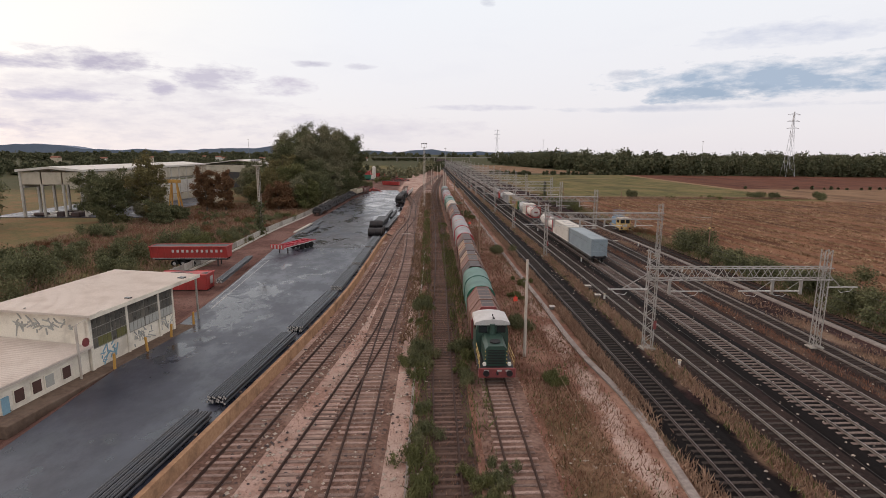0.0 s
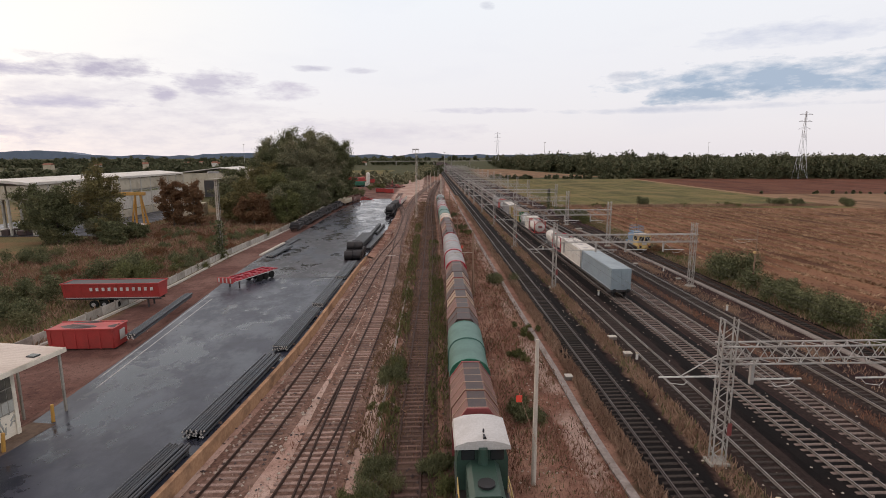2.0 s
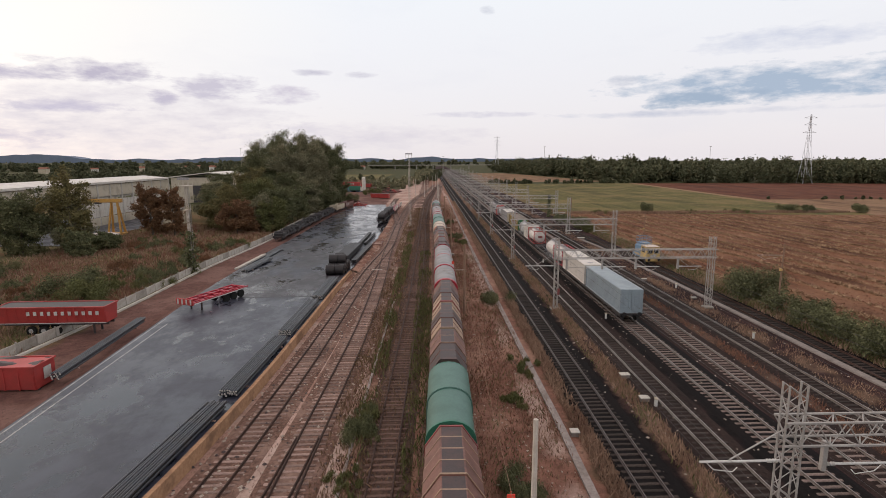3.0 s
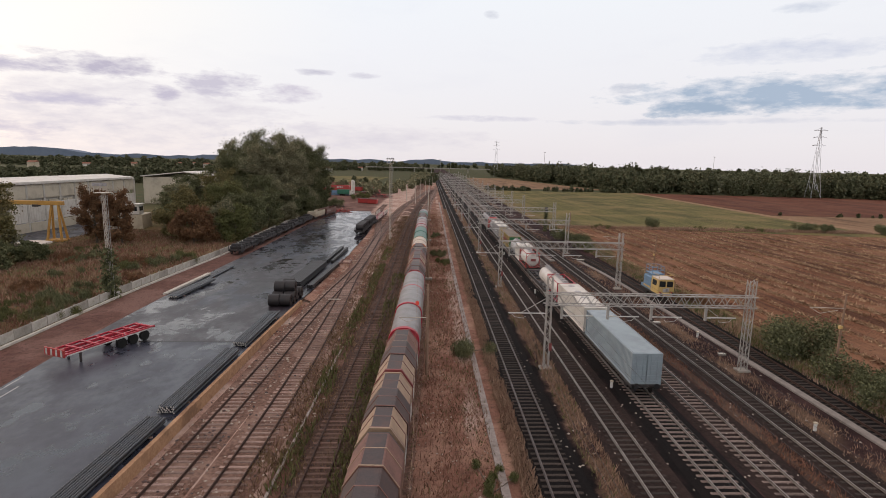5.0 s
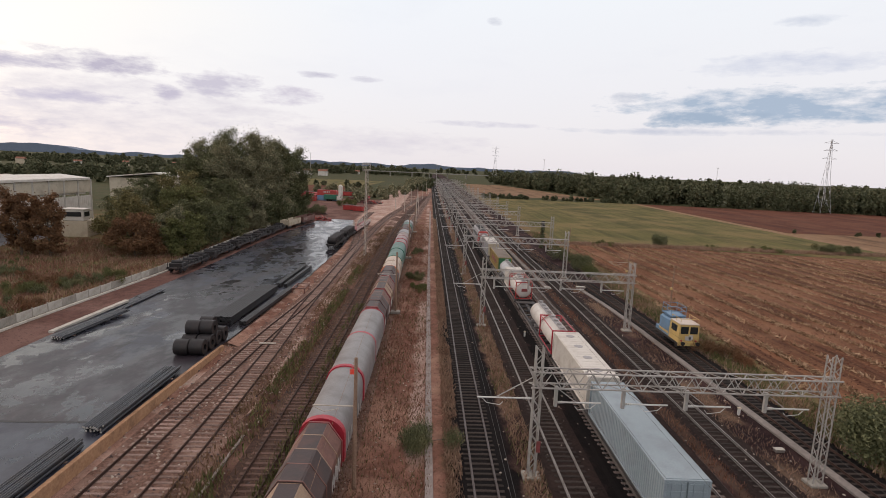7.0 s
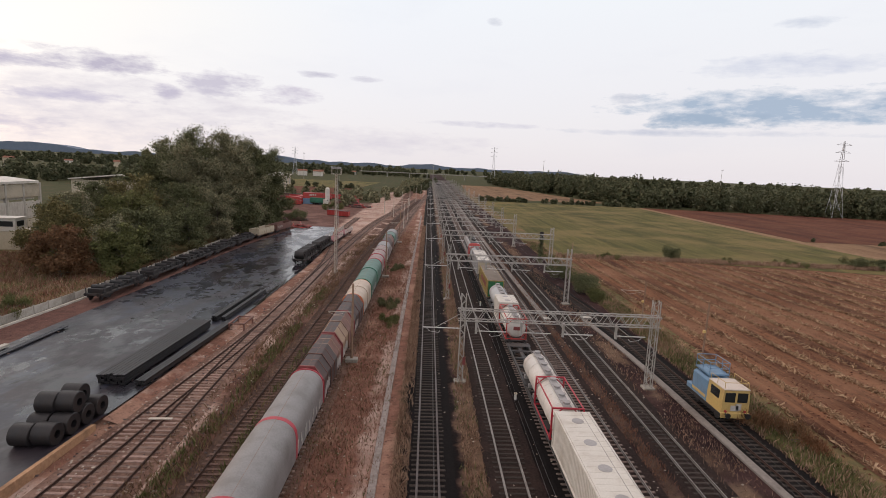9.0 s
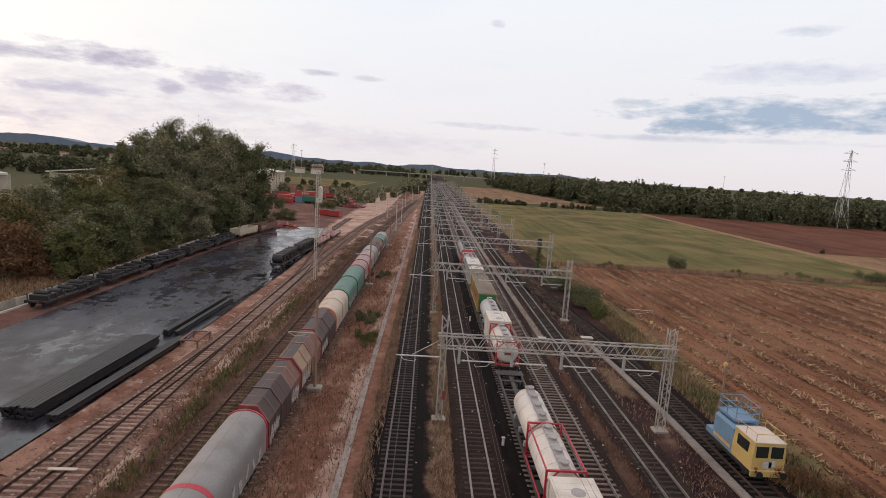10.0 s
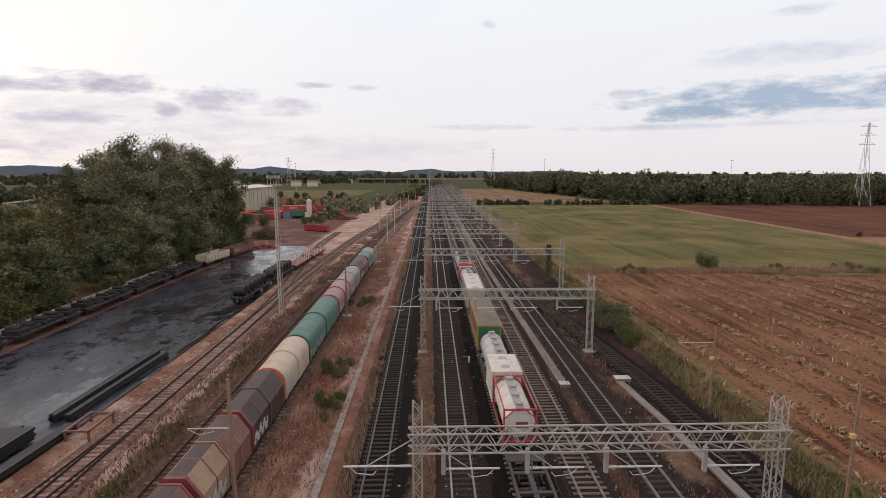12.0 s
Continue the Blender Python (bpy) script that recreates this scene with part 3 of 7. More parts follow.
track(LINE_F, -20, 900, RB, M["sleeper_dark"], M["tie_dark"], "rusty loop railway track", bed_mat=M["ballast_brown"])
track(LINE_G, -20, 205, R, M["sleeper_dark"], M["tie_dark"], "outer siding track beside the field", near=(60, 160), bed_mat=M["ballast_dark"])
track(LINE_A, -20, 420, R, M["sleeper_brown"], M["tie_brown"], "overgrown rusty siding track", near=(20, 100), raise_=-0.03, bed_mat=M["ballast_weedy"])
track(LINE_B, -20, 470, R, M["sleeper_wood"], M["tie_wood"], "rusty siding track carrying the wagon train", near=(20, 50), bed_mat=M["ballast_old"])
track(LINE_1, -20, 142, R, M["sleeper_wood"], M["tie_wood"], "rusty siding track along the loading bank", near=(18, 130), raise_=-0.03, bed_mat=M["ballast_old"])
track(LINE_2, -20, 420, R, M["sleeper_wood"], M["tie_wood"], "rusty yard track with weathered wooden sleepers", near=(20, 150), bed_mat=M["ballast_old"])
track(LINE_2A, -20, 57, R, M["sleeper_wood"], M["tie_wood"], "rusty yard track running into a turnout", near=(18, 57), raise_=-0.015)
track(LINE_3, 152, 280, R, M["sleeper_wood"], M["tie_wood"], "rusty yard branch track", near=(152, 160), raise_=-0.015)

# ---- loading bank and yard ----
BANK = lane([(-30, -17.6), (10, -14.9), (24, -13.2), (36, -11.75), (47, -10.5), (62, -9.25), (80, -8.7), (105, -8.3), (150, -7.4), (200, -8.0), (250, -14)])
LEFT = lane([(-30, -23.4), (30, -23.4), (57, -23.8), (81, -25.4), (104, -27.0), (126, -28.2), (150, -27.9), (200, -27.6), (250, -24)])


def deck(y):
    """Height of the yard above the rails' foot."""
    s = min(max((y - 88) / 40, 0), 1)
    return 0.9 - 0.75 * s * s * (3 - 2 * s)


s = Shape()
rows = []
for y in np.arange(-28, 246, 3.0):
    a, b = LEFT(y), BANK(y) - 0.3
    rows.append([(a + (b - a) * i / 12, y, deck(y)) for i in range(13)])
s.loft(rows, cap=False, closed=False)
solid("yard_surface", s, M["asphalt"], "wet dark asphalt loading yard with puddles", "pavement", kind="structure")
M["bank"] = plain("bank_concrete", (0.46, 0.275, 0.165), (0.36, 0.21, 0.125), (0.15, 0.09, 0.062), 0.9, big=0.6, fine=5, bump=0.4, amount=0.7)
s = Shape()
s.loft([[(BANK(y) - 0.32, y, -0.05), (BANK(y), y, -0.05), (BANK(y), y, deck(y) + 0.05), (BANK(y) - 0.32, y, deck(y) + 0.05)] for y in np.arange(-28, 112, 2.0)])
solid("bank_wall", s, M["bank"], "stained concrete edge wall of the loading bank", "retaining wall", kind="structure")
s = Shape()
s.loft([[(LEFT(y) - 0.02, y, -0.05), (LEFT(y) - 0.02, y, deck(y)), (LEFT(y) - 1.8, y, 0.0)] for y in np.arange(-28, 246, 3.0)], closed=False, cap=False)
solid("yard_edge", s, M["ground"], "earth slope beside the yard", "ground", kind="structure")
s = Shape()
s.loft([[(BANK(y) - 0.1, y, deck(y) - 0.01), (BANK(y) + 1.2, y, 0.0)] for y in np.arange(111, 246, 3.0)], closed=False, cap=False)
solid("yard_edge_far", s, M["ground"], "earth slope at the yard end", "ground", kind="structure")

# ---- more materials ----
M["white_tube"] = plain("pale_tube", (0.62, 0.60, 0.58), (0.54, 0.52, 0.50), (0.36, 0.33, 0.30), 0.5, big=1.0)
M["dark_steel"] = plain("dark_steel", (0.055, 0.052, 0.055), (0.040, 0.038, 0.040), (0.09, 0.06, 0.045), 0.6, 0.2)
M["black_iron"] = plain("black_iron", (0.022, 0.021, 0.024), (0.016, 0.015, 0.017), (0.045, 0.03, 0.025), 0.5, 0.3)
M["wagon_brown"] = plain("brown_wagon_paint", (0.195, 0.088, 0.068), (0.145, 0.066, 0.052), (0.062, 0.034, 0.030), 0.6, big=0.7, amount=0.7)
M["wagon_dark"] = plain("dark_wagon_roof", (0.050, 0.029, 0.028), (0.032, 0.021, 0.021), (0.095, 0.048, 0.040), 0.55, big=0.7, amount=0.7)
M["wagon_tan"] = plain("tan_wagon_paint", (0.33, 0.225, 0.15), (0.27, 0.18, 0.12), (0.15, 0.09, 0.07), 0.6, big=0.6, amount=0.6)
M["tarp_green"] = plain("green_tarpaulin", (0.075, 0.165, 0.135), (0.06, 0.135, 0.112), (0.045, 0.09, 0.076), 0.5, big=0.5, amount=0.5)
M["green_end"] = plain("green_end_wall", (0.025, 0.15, 0.095), (0.02, 0.125, 0.08), (0.02, 0.06, 0.045), 0.5)
M["tarp_grey"] = plain("grey_tarpaulin", (0.235, 0.222, 0.22), (0.19, 0.18, 0.18), (0.12, 0.105, 0.10), 0.45, big=0.5, amount=0.6)
M["tarp_cream"] = plain("cream_tarpaulin", (0.50, 0.40, 0.32), (0.43, 0.34, 0.27), (0.28, 0.21, 0.17), 0.5, big=0.5)
M["tarp_pink"] = plain("faded_pink_tarpaulin", (0.30, 0.21, 0.20), (0.25, 0.175, 0.17), (0.16, 0.11, 0.105), 0.5, big=0.5, amount=0.6)
M["hoop_red"] = plain("red_paint", (0.42, 0.025, 0.045), (0.35, 0.022, 0.038), (0.20, 0.02, 0.03), 0.45)
M["orange"] = plain("orange_paint", (0.62, 0.22, 0.10), (0.54, 0.18, 0.085), (0.32, 0.11, 0.06), 0.5)
M["graffiti_white"] = plain("white_lettering", (0.52, 0.49, 0.47), (0.44, 0.41, 0.39), (0.25, 0.2, 0.18), 0.6)
M["loco_green"] = plain("loco_green_paint", (0.030, 0.066, 0.050), (0.024, 0.054, 0.042), (0.035, 0.045, 0.036), 0.4)
M["loco_roof"] = plain("pale_cab_roof", (0.52, 0.50, 0.49), (0.44, 0.42, 0.41), (0.30, 0.27, 0.25), 0.55)
M["buffer_red"] = plain("faded_red_beam", (0.24, 0.05, 0.05), (0.19, 0.042, 0.042), (0.11, 0.04, 0.036), 0.6)
M["glass"] = plain("dark_glass", (0.02, 0.023, 0.026), (0.018, 0.02, 0.022), None, 0.15)
# white of headlight lenses, and of a windscreen's painted reflection
M["lamp_and_glare"] = plain("lamp_and_glare_white", (0.7, 0.68, 0.62), (0.66, 0.64, 0.6), None, 0.3)
M["cont_white"] = plain("white_container", (0.60, 0.56, 0.51), (0.54, 0.50, 0.455), (0.38, 0.32, 0.27), 0.55, big=0.8, amount=0.5)
M["cont_grey"] = plain("grey_container", (0.34, 0.32, 0.32), (0.29, 0.275, 0.275), (0.2, 0.17, 0.15), 0.55)
M["cont_beige"] = plain("beige_container", (0.50, 0.42, 0.31), (0.43, 0.36, 0.27), (0.3, 0.23, 0.17), 0.6)
M["cont_blue"] = plain("pale_blue_container", (0.27, 0.32, 0.35), (0.235, 0.285, 0.315), (0.18, 0.2, 0.22), 0.5)
M["curtain_yellow"] = plain("mustard_curtain", (0.30, 0.21, 0.065), (0.25, 0.175, 0.055), (0.15, 0.11, 0.05), 0.6)
M["curtain_top"] = plain("brown_curtain_roof", (0.19, 0.15, 0.12), (0.16, 0.125, 0.10), (0.11, 0.085, 0.07), 0.7)
M["door_green"] = plain("green_door_paint", (0.03, 0.16, 0.065), (0.025, 0.135, 0.055), (0.03, 0.08, 0.04), 0.5)
M["silver"] = plain("silver_tank", (0.46, 0.46, 0.47), (0.40, 0.40, 0.41), (0.28, 0.26, 0.25), 0.42, 0.15)
M["tank_white"] = plain("white_tank", (0.62, 0.58, 0.54), (0.56, 0.52, 0.485), (0.36, 0.29, 0.24), 0.45)
M["yellow"] = plain("yellow_paint", (0.56, 0.39, 0.14), (0.49, 0.335, 0.12), (0.30, 0.2, 0.09), 0.5)
M["sky_blue"] = plain("blue_paint", (0.14, 0.25, 0.38), (0.115, 0.21, 0.325), (0.12, 0.13, 0.15), 0.5)
M["truck_red"] = plain("red_body", (0.42, 0.045, 0.04), (0.355, 0.04, 0.036), (0.2, 0.04, 0.035), 0.5)
M["pipe"] = plain("steel_pipe", (0.062, 0.066, 0.078), (0.044, 0.047, 0.057), (0.085, 0.07, 0.06), 0.38, 0.45, per_piece=0.35)
M["pipe_end"] = plain("pipe_end", (0.50, 0.46, 0.43), (0.38, 0.35, 0.33), None, 0.6)
M["tyre"] = plain("rubber", (0.02, 0.02, 0.02), (0.015, 0.015, 0.015), (0.04, 0.035, 0.03), 0.85)
M["plaster"] = plain("stained_plaster", (0.80, 0.73, 0.62), (0.72, 0.65, 0.55), (0.36, 0.30, 0.24), 0.85, big=0.45, amount=0.6)
M["roof_sheet"] = plain("pale_roof_sheet", (0.60, 0.52, 0.46), (0.53, 0.455, 0.40), (0.38, 0.30, 0.25), 0.8, big=0.35, amount=0.5)
M["dirty_glass"] = plain("dirty_glass", (0.13, 0.115, 0.095), (0.085, 0.078, 0.066), (0.20, 0.17, 0.13), 0.3, big=1.1, amount=0.8, per_piece=0.4)
M["shutter"] = plain("brown_shutter", (0.10, 0.05, 0.04), (0.08, 0.042, 0.034), (0.05, 0.035, 0.03), 0.7)
M["olive"] = plain("olive_panel", (0.16, 0.15, 0.055), (0.13, 0.12, 0.05), (0.08, 0.07, 0.035), 0.7)
M["spray_grey"] = plain("grey_spray", (0.42, 0.41, 0.37), (0.36, 0.35, 0.32), None, 0.8)
M["spray_blue"] = plain("blue_spray", (0.22, 0.36, 0.44), (0.19, 0.32, 0.40), None, 0.8)
M["shed_wall"] = plain("shed_panel", (0.52, 0.455, 0.36), (0.44, 0.385, 0.305), (0.22, 0.19, 0.16), 0.8, big=0.3)
M["trough"] = plain("weathered_trough", (0.31, 0.265, 0.245), (0.23, 0.195, 0.18), (0.10, 0.075, 0.06), 0.9, big=0.5, fine=4, bump=0.3)
M["pole_rust"] = plain("rust_stained_pole", (0.30, 0.20, 0.145), (0.22, 0.14, 0.10), (0.12, 0.07, 0.05), 0.85, big=0.8)
M["walk"] = plain("worn_walkway", (0.25, 0.215, 0.195), (0.195, 0.17, 0.155), (0.12, 0.10, 0.09), 0.85, big=0.5, fine=4, bump=0.3)
M["dirt"] = plain("packed_dirt", (0.15, 0.105, 0.08), (0.105, 0.073, 0.056), (0.22, 0.165, 0.13), 0.95, big=0.6, fine=3, bump=0.6)
# pylon steel, its colour paled to stand for haze
M["hazed_steel"] = plain("far_steel_hazed", (0.50, 0.50, 0.52), (0.44, 0.44, 0.46), None, 0.6)
M["stone"] = plain("pale_stone", (0.46, 0.39, 0.33), (0.34, 0.28, 0.235), (0.2, 0.15, 0.12), 0.9, big=0.5)
M["white_line"] = plain("worn_white_paint", (0.42, 0.41, 0.40), (0.30, 0.29, 0.285), (0.12, 0.12, 0.125), 0.6, big=1.5, amount=0.9)
M["brick_red"] = plain("old_brick", (0.27, 0.13, 0.09), (0.22, 0.105, 0.075), (0.14, 0.08, 0.06), 0.9)
M["signal_red"] = plain("signal_red", (0.75, 0.07, 0.04), (0.7, 0.06, 0.035), None, 0.6)
M["crane"] = plain("crane_paint", (0.52, 0.28, 0.06), (0.45, 0.24, 0.055), (0.28, 0.14, 0.05), 0.55)
# the blue-grey is distance haze mixed into the hills' base colour
M["hill"] = plain("hazed_hill", (0.17, 0.205, 0.27), (0.15, 0.185, 0.25), None, 1.0, big=0.01, fine=0.02, bump=0.0)

# ---- overhead line gantries ----


def lattice(s, x0, x1, y0, y1, z0, z1, r, bays):
    """An upright or lying box lattice: four corner chords and zigzag bracing on each side."""
    long_x = (x1 - x0) > (z1 - z0)
    if long_x:
        chords = [((x0, y, z), (x1, y, z)) for y in (y0, y1) for z in (z0, z1)]
    else:
        chords = [((x, y, z0), (x, y, z1)) for x in (x0, x1) for y in (y0, y1)]
    for a, b in chords:
        s.rod(a, b, r, 5)
    for k in range(bays):
        t0, t1 = k / bays, (k + 1) / bays
        flip = k % 2
        if long_x:
            xa, xb = x0 + (x1 - x0) * t0, x0 + (x1 - x0) * t1
            for y in (y0, y1):
                s.rod((xa, y, z0 if flip else z1), (xb, y, z1 if flip else z0), r * 0.55, 4)
            for z in (z0, z1):
                s.rod((xa, y0 if flip else y1, z), (xb, y1 if flip else y0, z), r * 0.45, 4)
        else:
            za, zb = z0 + (z1 - z0) * t0, z0 + (z1 - z0) * t1
            for y in (y0, y1):
                s.rod((x0 if flip else x1, y, za), (x1 if flip else x0, y, zb), r * 0.55, 4)
            for x in (x0, x1):
                s.rod((x, y0 if flip else y1, za), (x, y1 if flip else y0, zb), r * 0.55, 4)
    return s


def arm_shape(x0, side, z, length=2.7):
    """A registration arm: level tube, and a bent steady arm under it."""
    s = Shape()
    s.rod((x0, 0, z), (x0 + side * length, 0, z), 0.055, 7)
    e = x0 + side * (length - 0.35)
    s.rod((e, 0, z - 0.08), (e - side * 0.3, 0, z - 0.38), 0.022, 5)
    s.rod((e - side * 0.3, 0, z - 0.38), (e - side * 1.15, 0, z - 0.50), 0.022, 5)
    s.rod((e - side * 1.15, 0, z - 0.50), (e - side * 1.35, 0, z - 0.28), 0.022, 5)
    return s


def insulator(p, q):
    s = Shape()
    p, q = Vector(p), Vector(q)
    for i in range(4):
        a = p.lerp(q, (i + 0.1) / 4)
        b = p.lerp(q, (i + 0.6) / 4)
        s.rod(a, b, 0.10, 8, 0.06)
    return s


def gantry(y, xl, xr, label, drops, wide_left=0.46, right_arm=False):
    g = thing("overhead_gantry", label, "line gantry", pose(0, y, 0), "gantries over the main line")
    top = 9.1
    part("left_leg", lattice(Shape(), xl - wide_left / 2, xl + wide_left / 2, -0.22, 0.22, 0.1, top, 0.05, 15), M["steel"], g)
    part("right_leg", lattice(Shape(), xr - 0.32, xr + 0.32, -0.25, 0.25, 0.1, top, 0.05, 14), M["steel"], g)
    part("truss", lattice(Shape(), xl - 0.5, xr + 0.5, -0.42, 0.42, 6.45, 7.5, 0.06, int((xr - xl) / 0.62)), M["steel"], g)
    for x in (xl, xr):
        part("footing", Shape().box(x, 0, 0.08, 1.2, 1.0, 0.22, 0.04), M["concrete"], g, "stained concrete footing")
    part("number_plate", Shape().box(xl + wide_left / 2 + 0.05, -0.25, 2.3, 0.28, 0.05, 0.8, 0.02), M["buffer_red"], g, "faded red and white warning plate")
    strut = Shape().rod((xl, 0, 7.2), (xl - 2.6, 0, 5.62), 0.035, 6)
    a = part("cantilever_arm", arm_shape(xl - 0.3, -1, 5.55, 3.6), M["white_tube"], g)
    part("strut", strut, M["steel"], a)
    part("insulator", insulator((xl - 0.9, 0, 5.55), (xl - 0.4, 0, 5.55)), M["white_tube"], a)
    for x, side in drops:
        d = part("dropper", Shape().box(x, 0, 5.75, 0.22, 0.22, 1.4, 0.02), M["steel"], g)
        b = part("registration_arm", arm_shape(x + side * 0.3, side, 5.35), M["white_tube"], d)
        part("insulator", insulator((x + side * 0.15, 0, 5.35), (x + side * 0.6, 0, 5.35)), M["white_tube"], d)
        part("strut", Shape().rod((x, 0, 6.35), (x + side * 1.3, 0, 5.42), 0.03, 5), M["steel"], d)
    if right_arm:
        c = part("cantilever_arm", arm_shape(xr + 0.4, 1, 5.7, 2.8), M["white_tube"], g)
        part("strut", Shape().rod((xr, 0, 7.3), (xr + 1.6, 0, 5.75), 0.035, 6), M["steel"], c)
    return g


DROPS = [(21.75, 1), (26.2, 1), (30.4, 1), (35.7, 1)]
LAB = "galvanised steel lattice gantry carrying overhead wires across tracks"
gantry(44.6, 20.4, 35.9, LAB, [(22.0, 1), (31.3, -1), (33.9, -1)], 0.8, True)
gantry(87.8, 20.5, 39.9, LAB, DROPS)
mid = gantry(121.8, 20.4, 39.5, LAB, DROPS)
gantry(155.2, 20.2, 39.6, LAB, DROPS)
gantry(187.5, 20.2, 44.2, LAB, DROPS)
far_g = gantry(219, 20.2, 41.0, LAB, DROPS)
for y in (245, 272, 300, 330, 362, 396, 432, 470, 510, 552, 596, 642):
    copy_thing(far_g, pose(0, y, 0))

# contact and carrier wires
for x in (17.4, 23.25, 27.6, 31.5, 36.5):
    for z, r in ((4.95, 0.010), (6.1, 0.009)):
        s = Shape()
        for a, b in itertools.pairwise((-20, 44.6, 87.8, 121.8, 155.2, 187.5, 219, 245, 300, 362, 432, 510, 642)):
            m = (a + b) / 2
            sag = 0.55 if z > 6 else 0.0
            pts = [(x, a, z), (x, (a + m) / 2, z - 0.75 * sag), (x, m, z - sag), (x, (m + b) / 2, z - 0.75 * sag), (x, b, z)]
            for p, q in itertools.pairwise(pts):
                s.rod(p, q, r, 4)
        solid("overhead_wire", s, M["dark_steel"], "thin overhead contact wire above the track", "wire", "overhead wires")


# ---- poles ----
def wood_pole(x, y, h, label, material, bracket=True, base=False):
    p = thing("line_pole", label, "pole", pose(x, y, 0), "poles along the siding")
    part("shaft", Shape().rod((0, 0, 0), (0, 0, h), 0.15, 9, 0.10), material, p, smooth=True)
    if base:
        part("footing", Shape().box(0, 0, 0.2, 1.3, 1.0, 0.4, 0.05), M["concrete"], p)
    if bracket:
        s = Shape().rod((0, 0, 5.5), (-2.6, 0, 5.5), 0.04, 6)
        s.rod((-2.6, 0, 5.45), (-1.9, 0, 5.1), 0.025, 5).rod((-1.9, 0, 5.1), (-1.0, 0, 5.3), 0.025, 5)
        part("bracket", s, M["pale_post"], p)
    return p


wood_pole(8.9, 42.8, 8.6, "pale bare concrete line pole beside the siding", M["pale_post"], False)
for y in (86, 126.3, 170.5, 217):
    wood_pole(8.95, y, 8.6, "rust-stained line pole with a bracket arm", M["pole_rust"], True, y > 100)
for x, y in ((8.5, 249), (3.9, 326), (2.3, 291), (-2.4, 302), (9.0, 387), (10.9, 450), (8.6, 280), (6.5, 355)):
    wood_pole(x, y, 8.6, "distant line pole in the yard throat", M["pale_post"], False)
s = Shape()
for a, b in itertools.pairwise(((7.4, 5, 5.5), (8.0, 42.9, 5.45), (8.3, 64, 5.2), (7.9, 86, 5.45), (7.6, 106, 5.2), (7.7, 126, 5.45), (7.8, 170, 5.4), (8.0, 217, 5.4))):
    s.rod(a, b, 0.010, 5)
solid("slack_wire", s, M["pole_rust"], "slack pale wire strung along the siding poles", "wire")
for y, x in ((42.9, 8.0), (92.3, 7.85)):
    s = Shape().box(0, 0, 0, 0.34, 0.06, 0.4, 0.02).rod((0, 0, 0.2), (0, 0, 0.32), 0.02, 5)
    solid("wire_marker", s, M["signal_red"], "orange-red marker tag hanging on a wire", "marker", "wire markers", m=pose(x, y, 5.15))


def field_pole(x, y, h, arm):
    p = thing("field_pole", "weathered wooden pole at the field edge", "pole", pose(x, y, 0), "poles at the field edge")
    part("shaft", Shape().rod((0, 0, 0), (0.1, 0, h), 0.12, 8, 0.08), M["pole_rust"], p, smooth=True)
    part("lamp_box", Shape().box(-0.12, -0.1, h * 0.62, 0.3, 0.25, 0.3, 0.03), M["yellow"], p, "small yellowed box")
    if arm:
        s = Shape().rod((0, 0, h - 1.4), (-3.2, 0, h - 1.35), 0.035, 6).rod((-3.2, 0, h - 1.35), (-2.2, 0, h - 1.9), 0.022, 5).rod((-2.2, 0, h - 1.9), (-0.5, 0, h - 1.6), 0.022, 5)
        part("bracket", s, M["pale_post"], p)


field_pole(47.6, 85.9, 8.4, True)
field_pole(46.5, 125.1, 8.4, False)
field_pole(46.0, 140.2, 7.4, True)
field_pole(44.6, 172, 8.0, False)


def flood_mast(x, y, h, label, boxes=True):
    f = thing("floodlight_mast", label, "floodlight mast", pose(x, y, 0))
    part("mast", lattice(Shape(), -0.16, 0.16, -0.16, 0.16, 0, h - 1, 0.04, int(h * 1.6)), M["pale_post"], f)
    part("ladder", lattice(Shape(), 0.24, 0.5, -0.04, 0.04, 0.5, h - 1.2, 0.018, int(h * 1.8)), M["steel"], f)
    s = Shape().box(0, 0, h - 1, 1.7, 1.5, 0.08)
    for a in (-0.8, 0, 0.8):
        for b in (-0.7, 0.7):
            s.rod((a, b, h - 1), (a, b, h), 0.03, 5)
    s.rod((-0.8, -0.7, h), (0.8, -0.7, h), 0.03, 5).rod((-0.8, 0.7, h), (0.8, 0.7, h), 0.03, 5)
    part("platform", s, M["pale_post"], f)
    for a in (-0.7, -0.2, 0.3, 0.75):
        part("floodlight", Shape().box(a, -0.75, h + 0.15, 0.4, 0.3, 0.4, 0.04), M["cont_grey"], f)
    return f


flood_mast(-0.8, 171.5, 20.0, "tall pale lattice floodlight mast with railed platform")
m2 = flood_mast(-35.0, 111.8, 15.5, "tall lattice lamp mast behind the concrete fence")
ivy = np.array([(random.gauss(0, 0.5), random.gauss(0, 0.5), random.random() ** 1.5 * 7) for _ in range(900)])
part("ivy", leaf_mesh("ivy", ivy, 0.4, M["leaf_dark"]), None, m2, "dark green ivy climbing the mast")

# cable trough, walkways and other ground strips
s = sweep(lane([(-30, 14.1), (23, 14.2), (31, 14.75), (35, 14.75), (42, 14.1), (60, 13.9), (300, 13.7)]), 0, -28, 300, [(-0.27, 0), (0.27, 0), (0.26, 0.13), (-0.26, 0.13)], 0.0)
solid("cable_trough", s, M["trough"], "grey concrete cable trough along the track", "cable trough", kind="structure")
s = sweep(lane([(-30, 42.3), (64, 42.2), (80, 42.1), (107, 41.7), (137, 40.8), (146, 40.0)]), 0, -28, 146, [(-0.38, 0), (0.38, 0), (0.36, 0.14), (-0.36, 0.14)], 0.0)
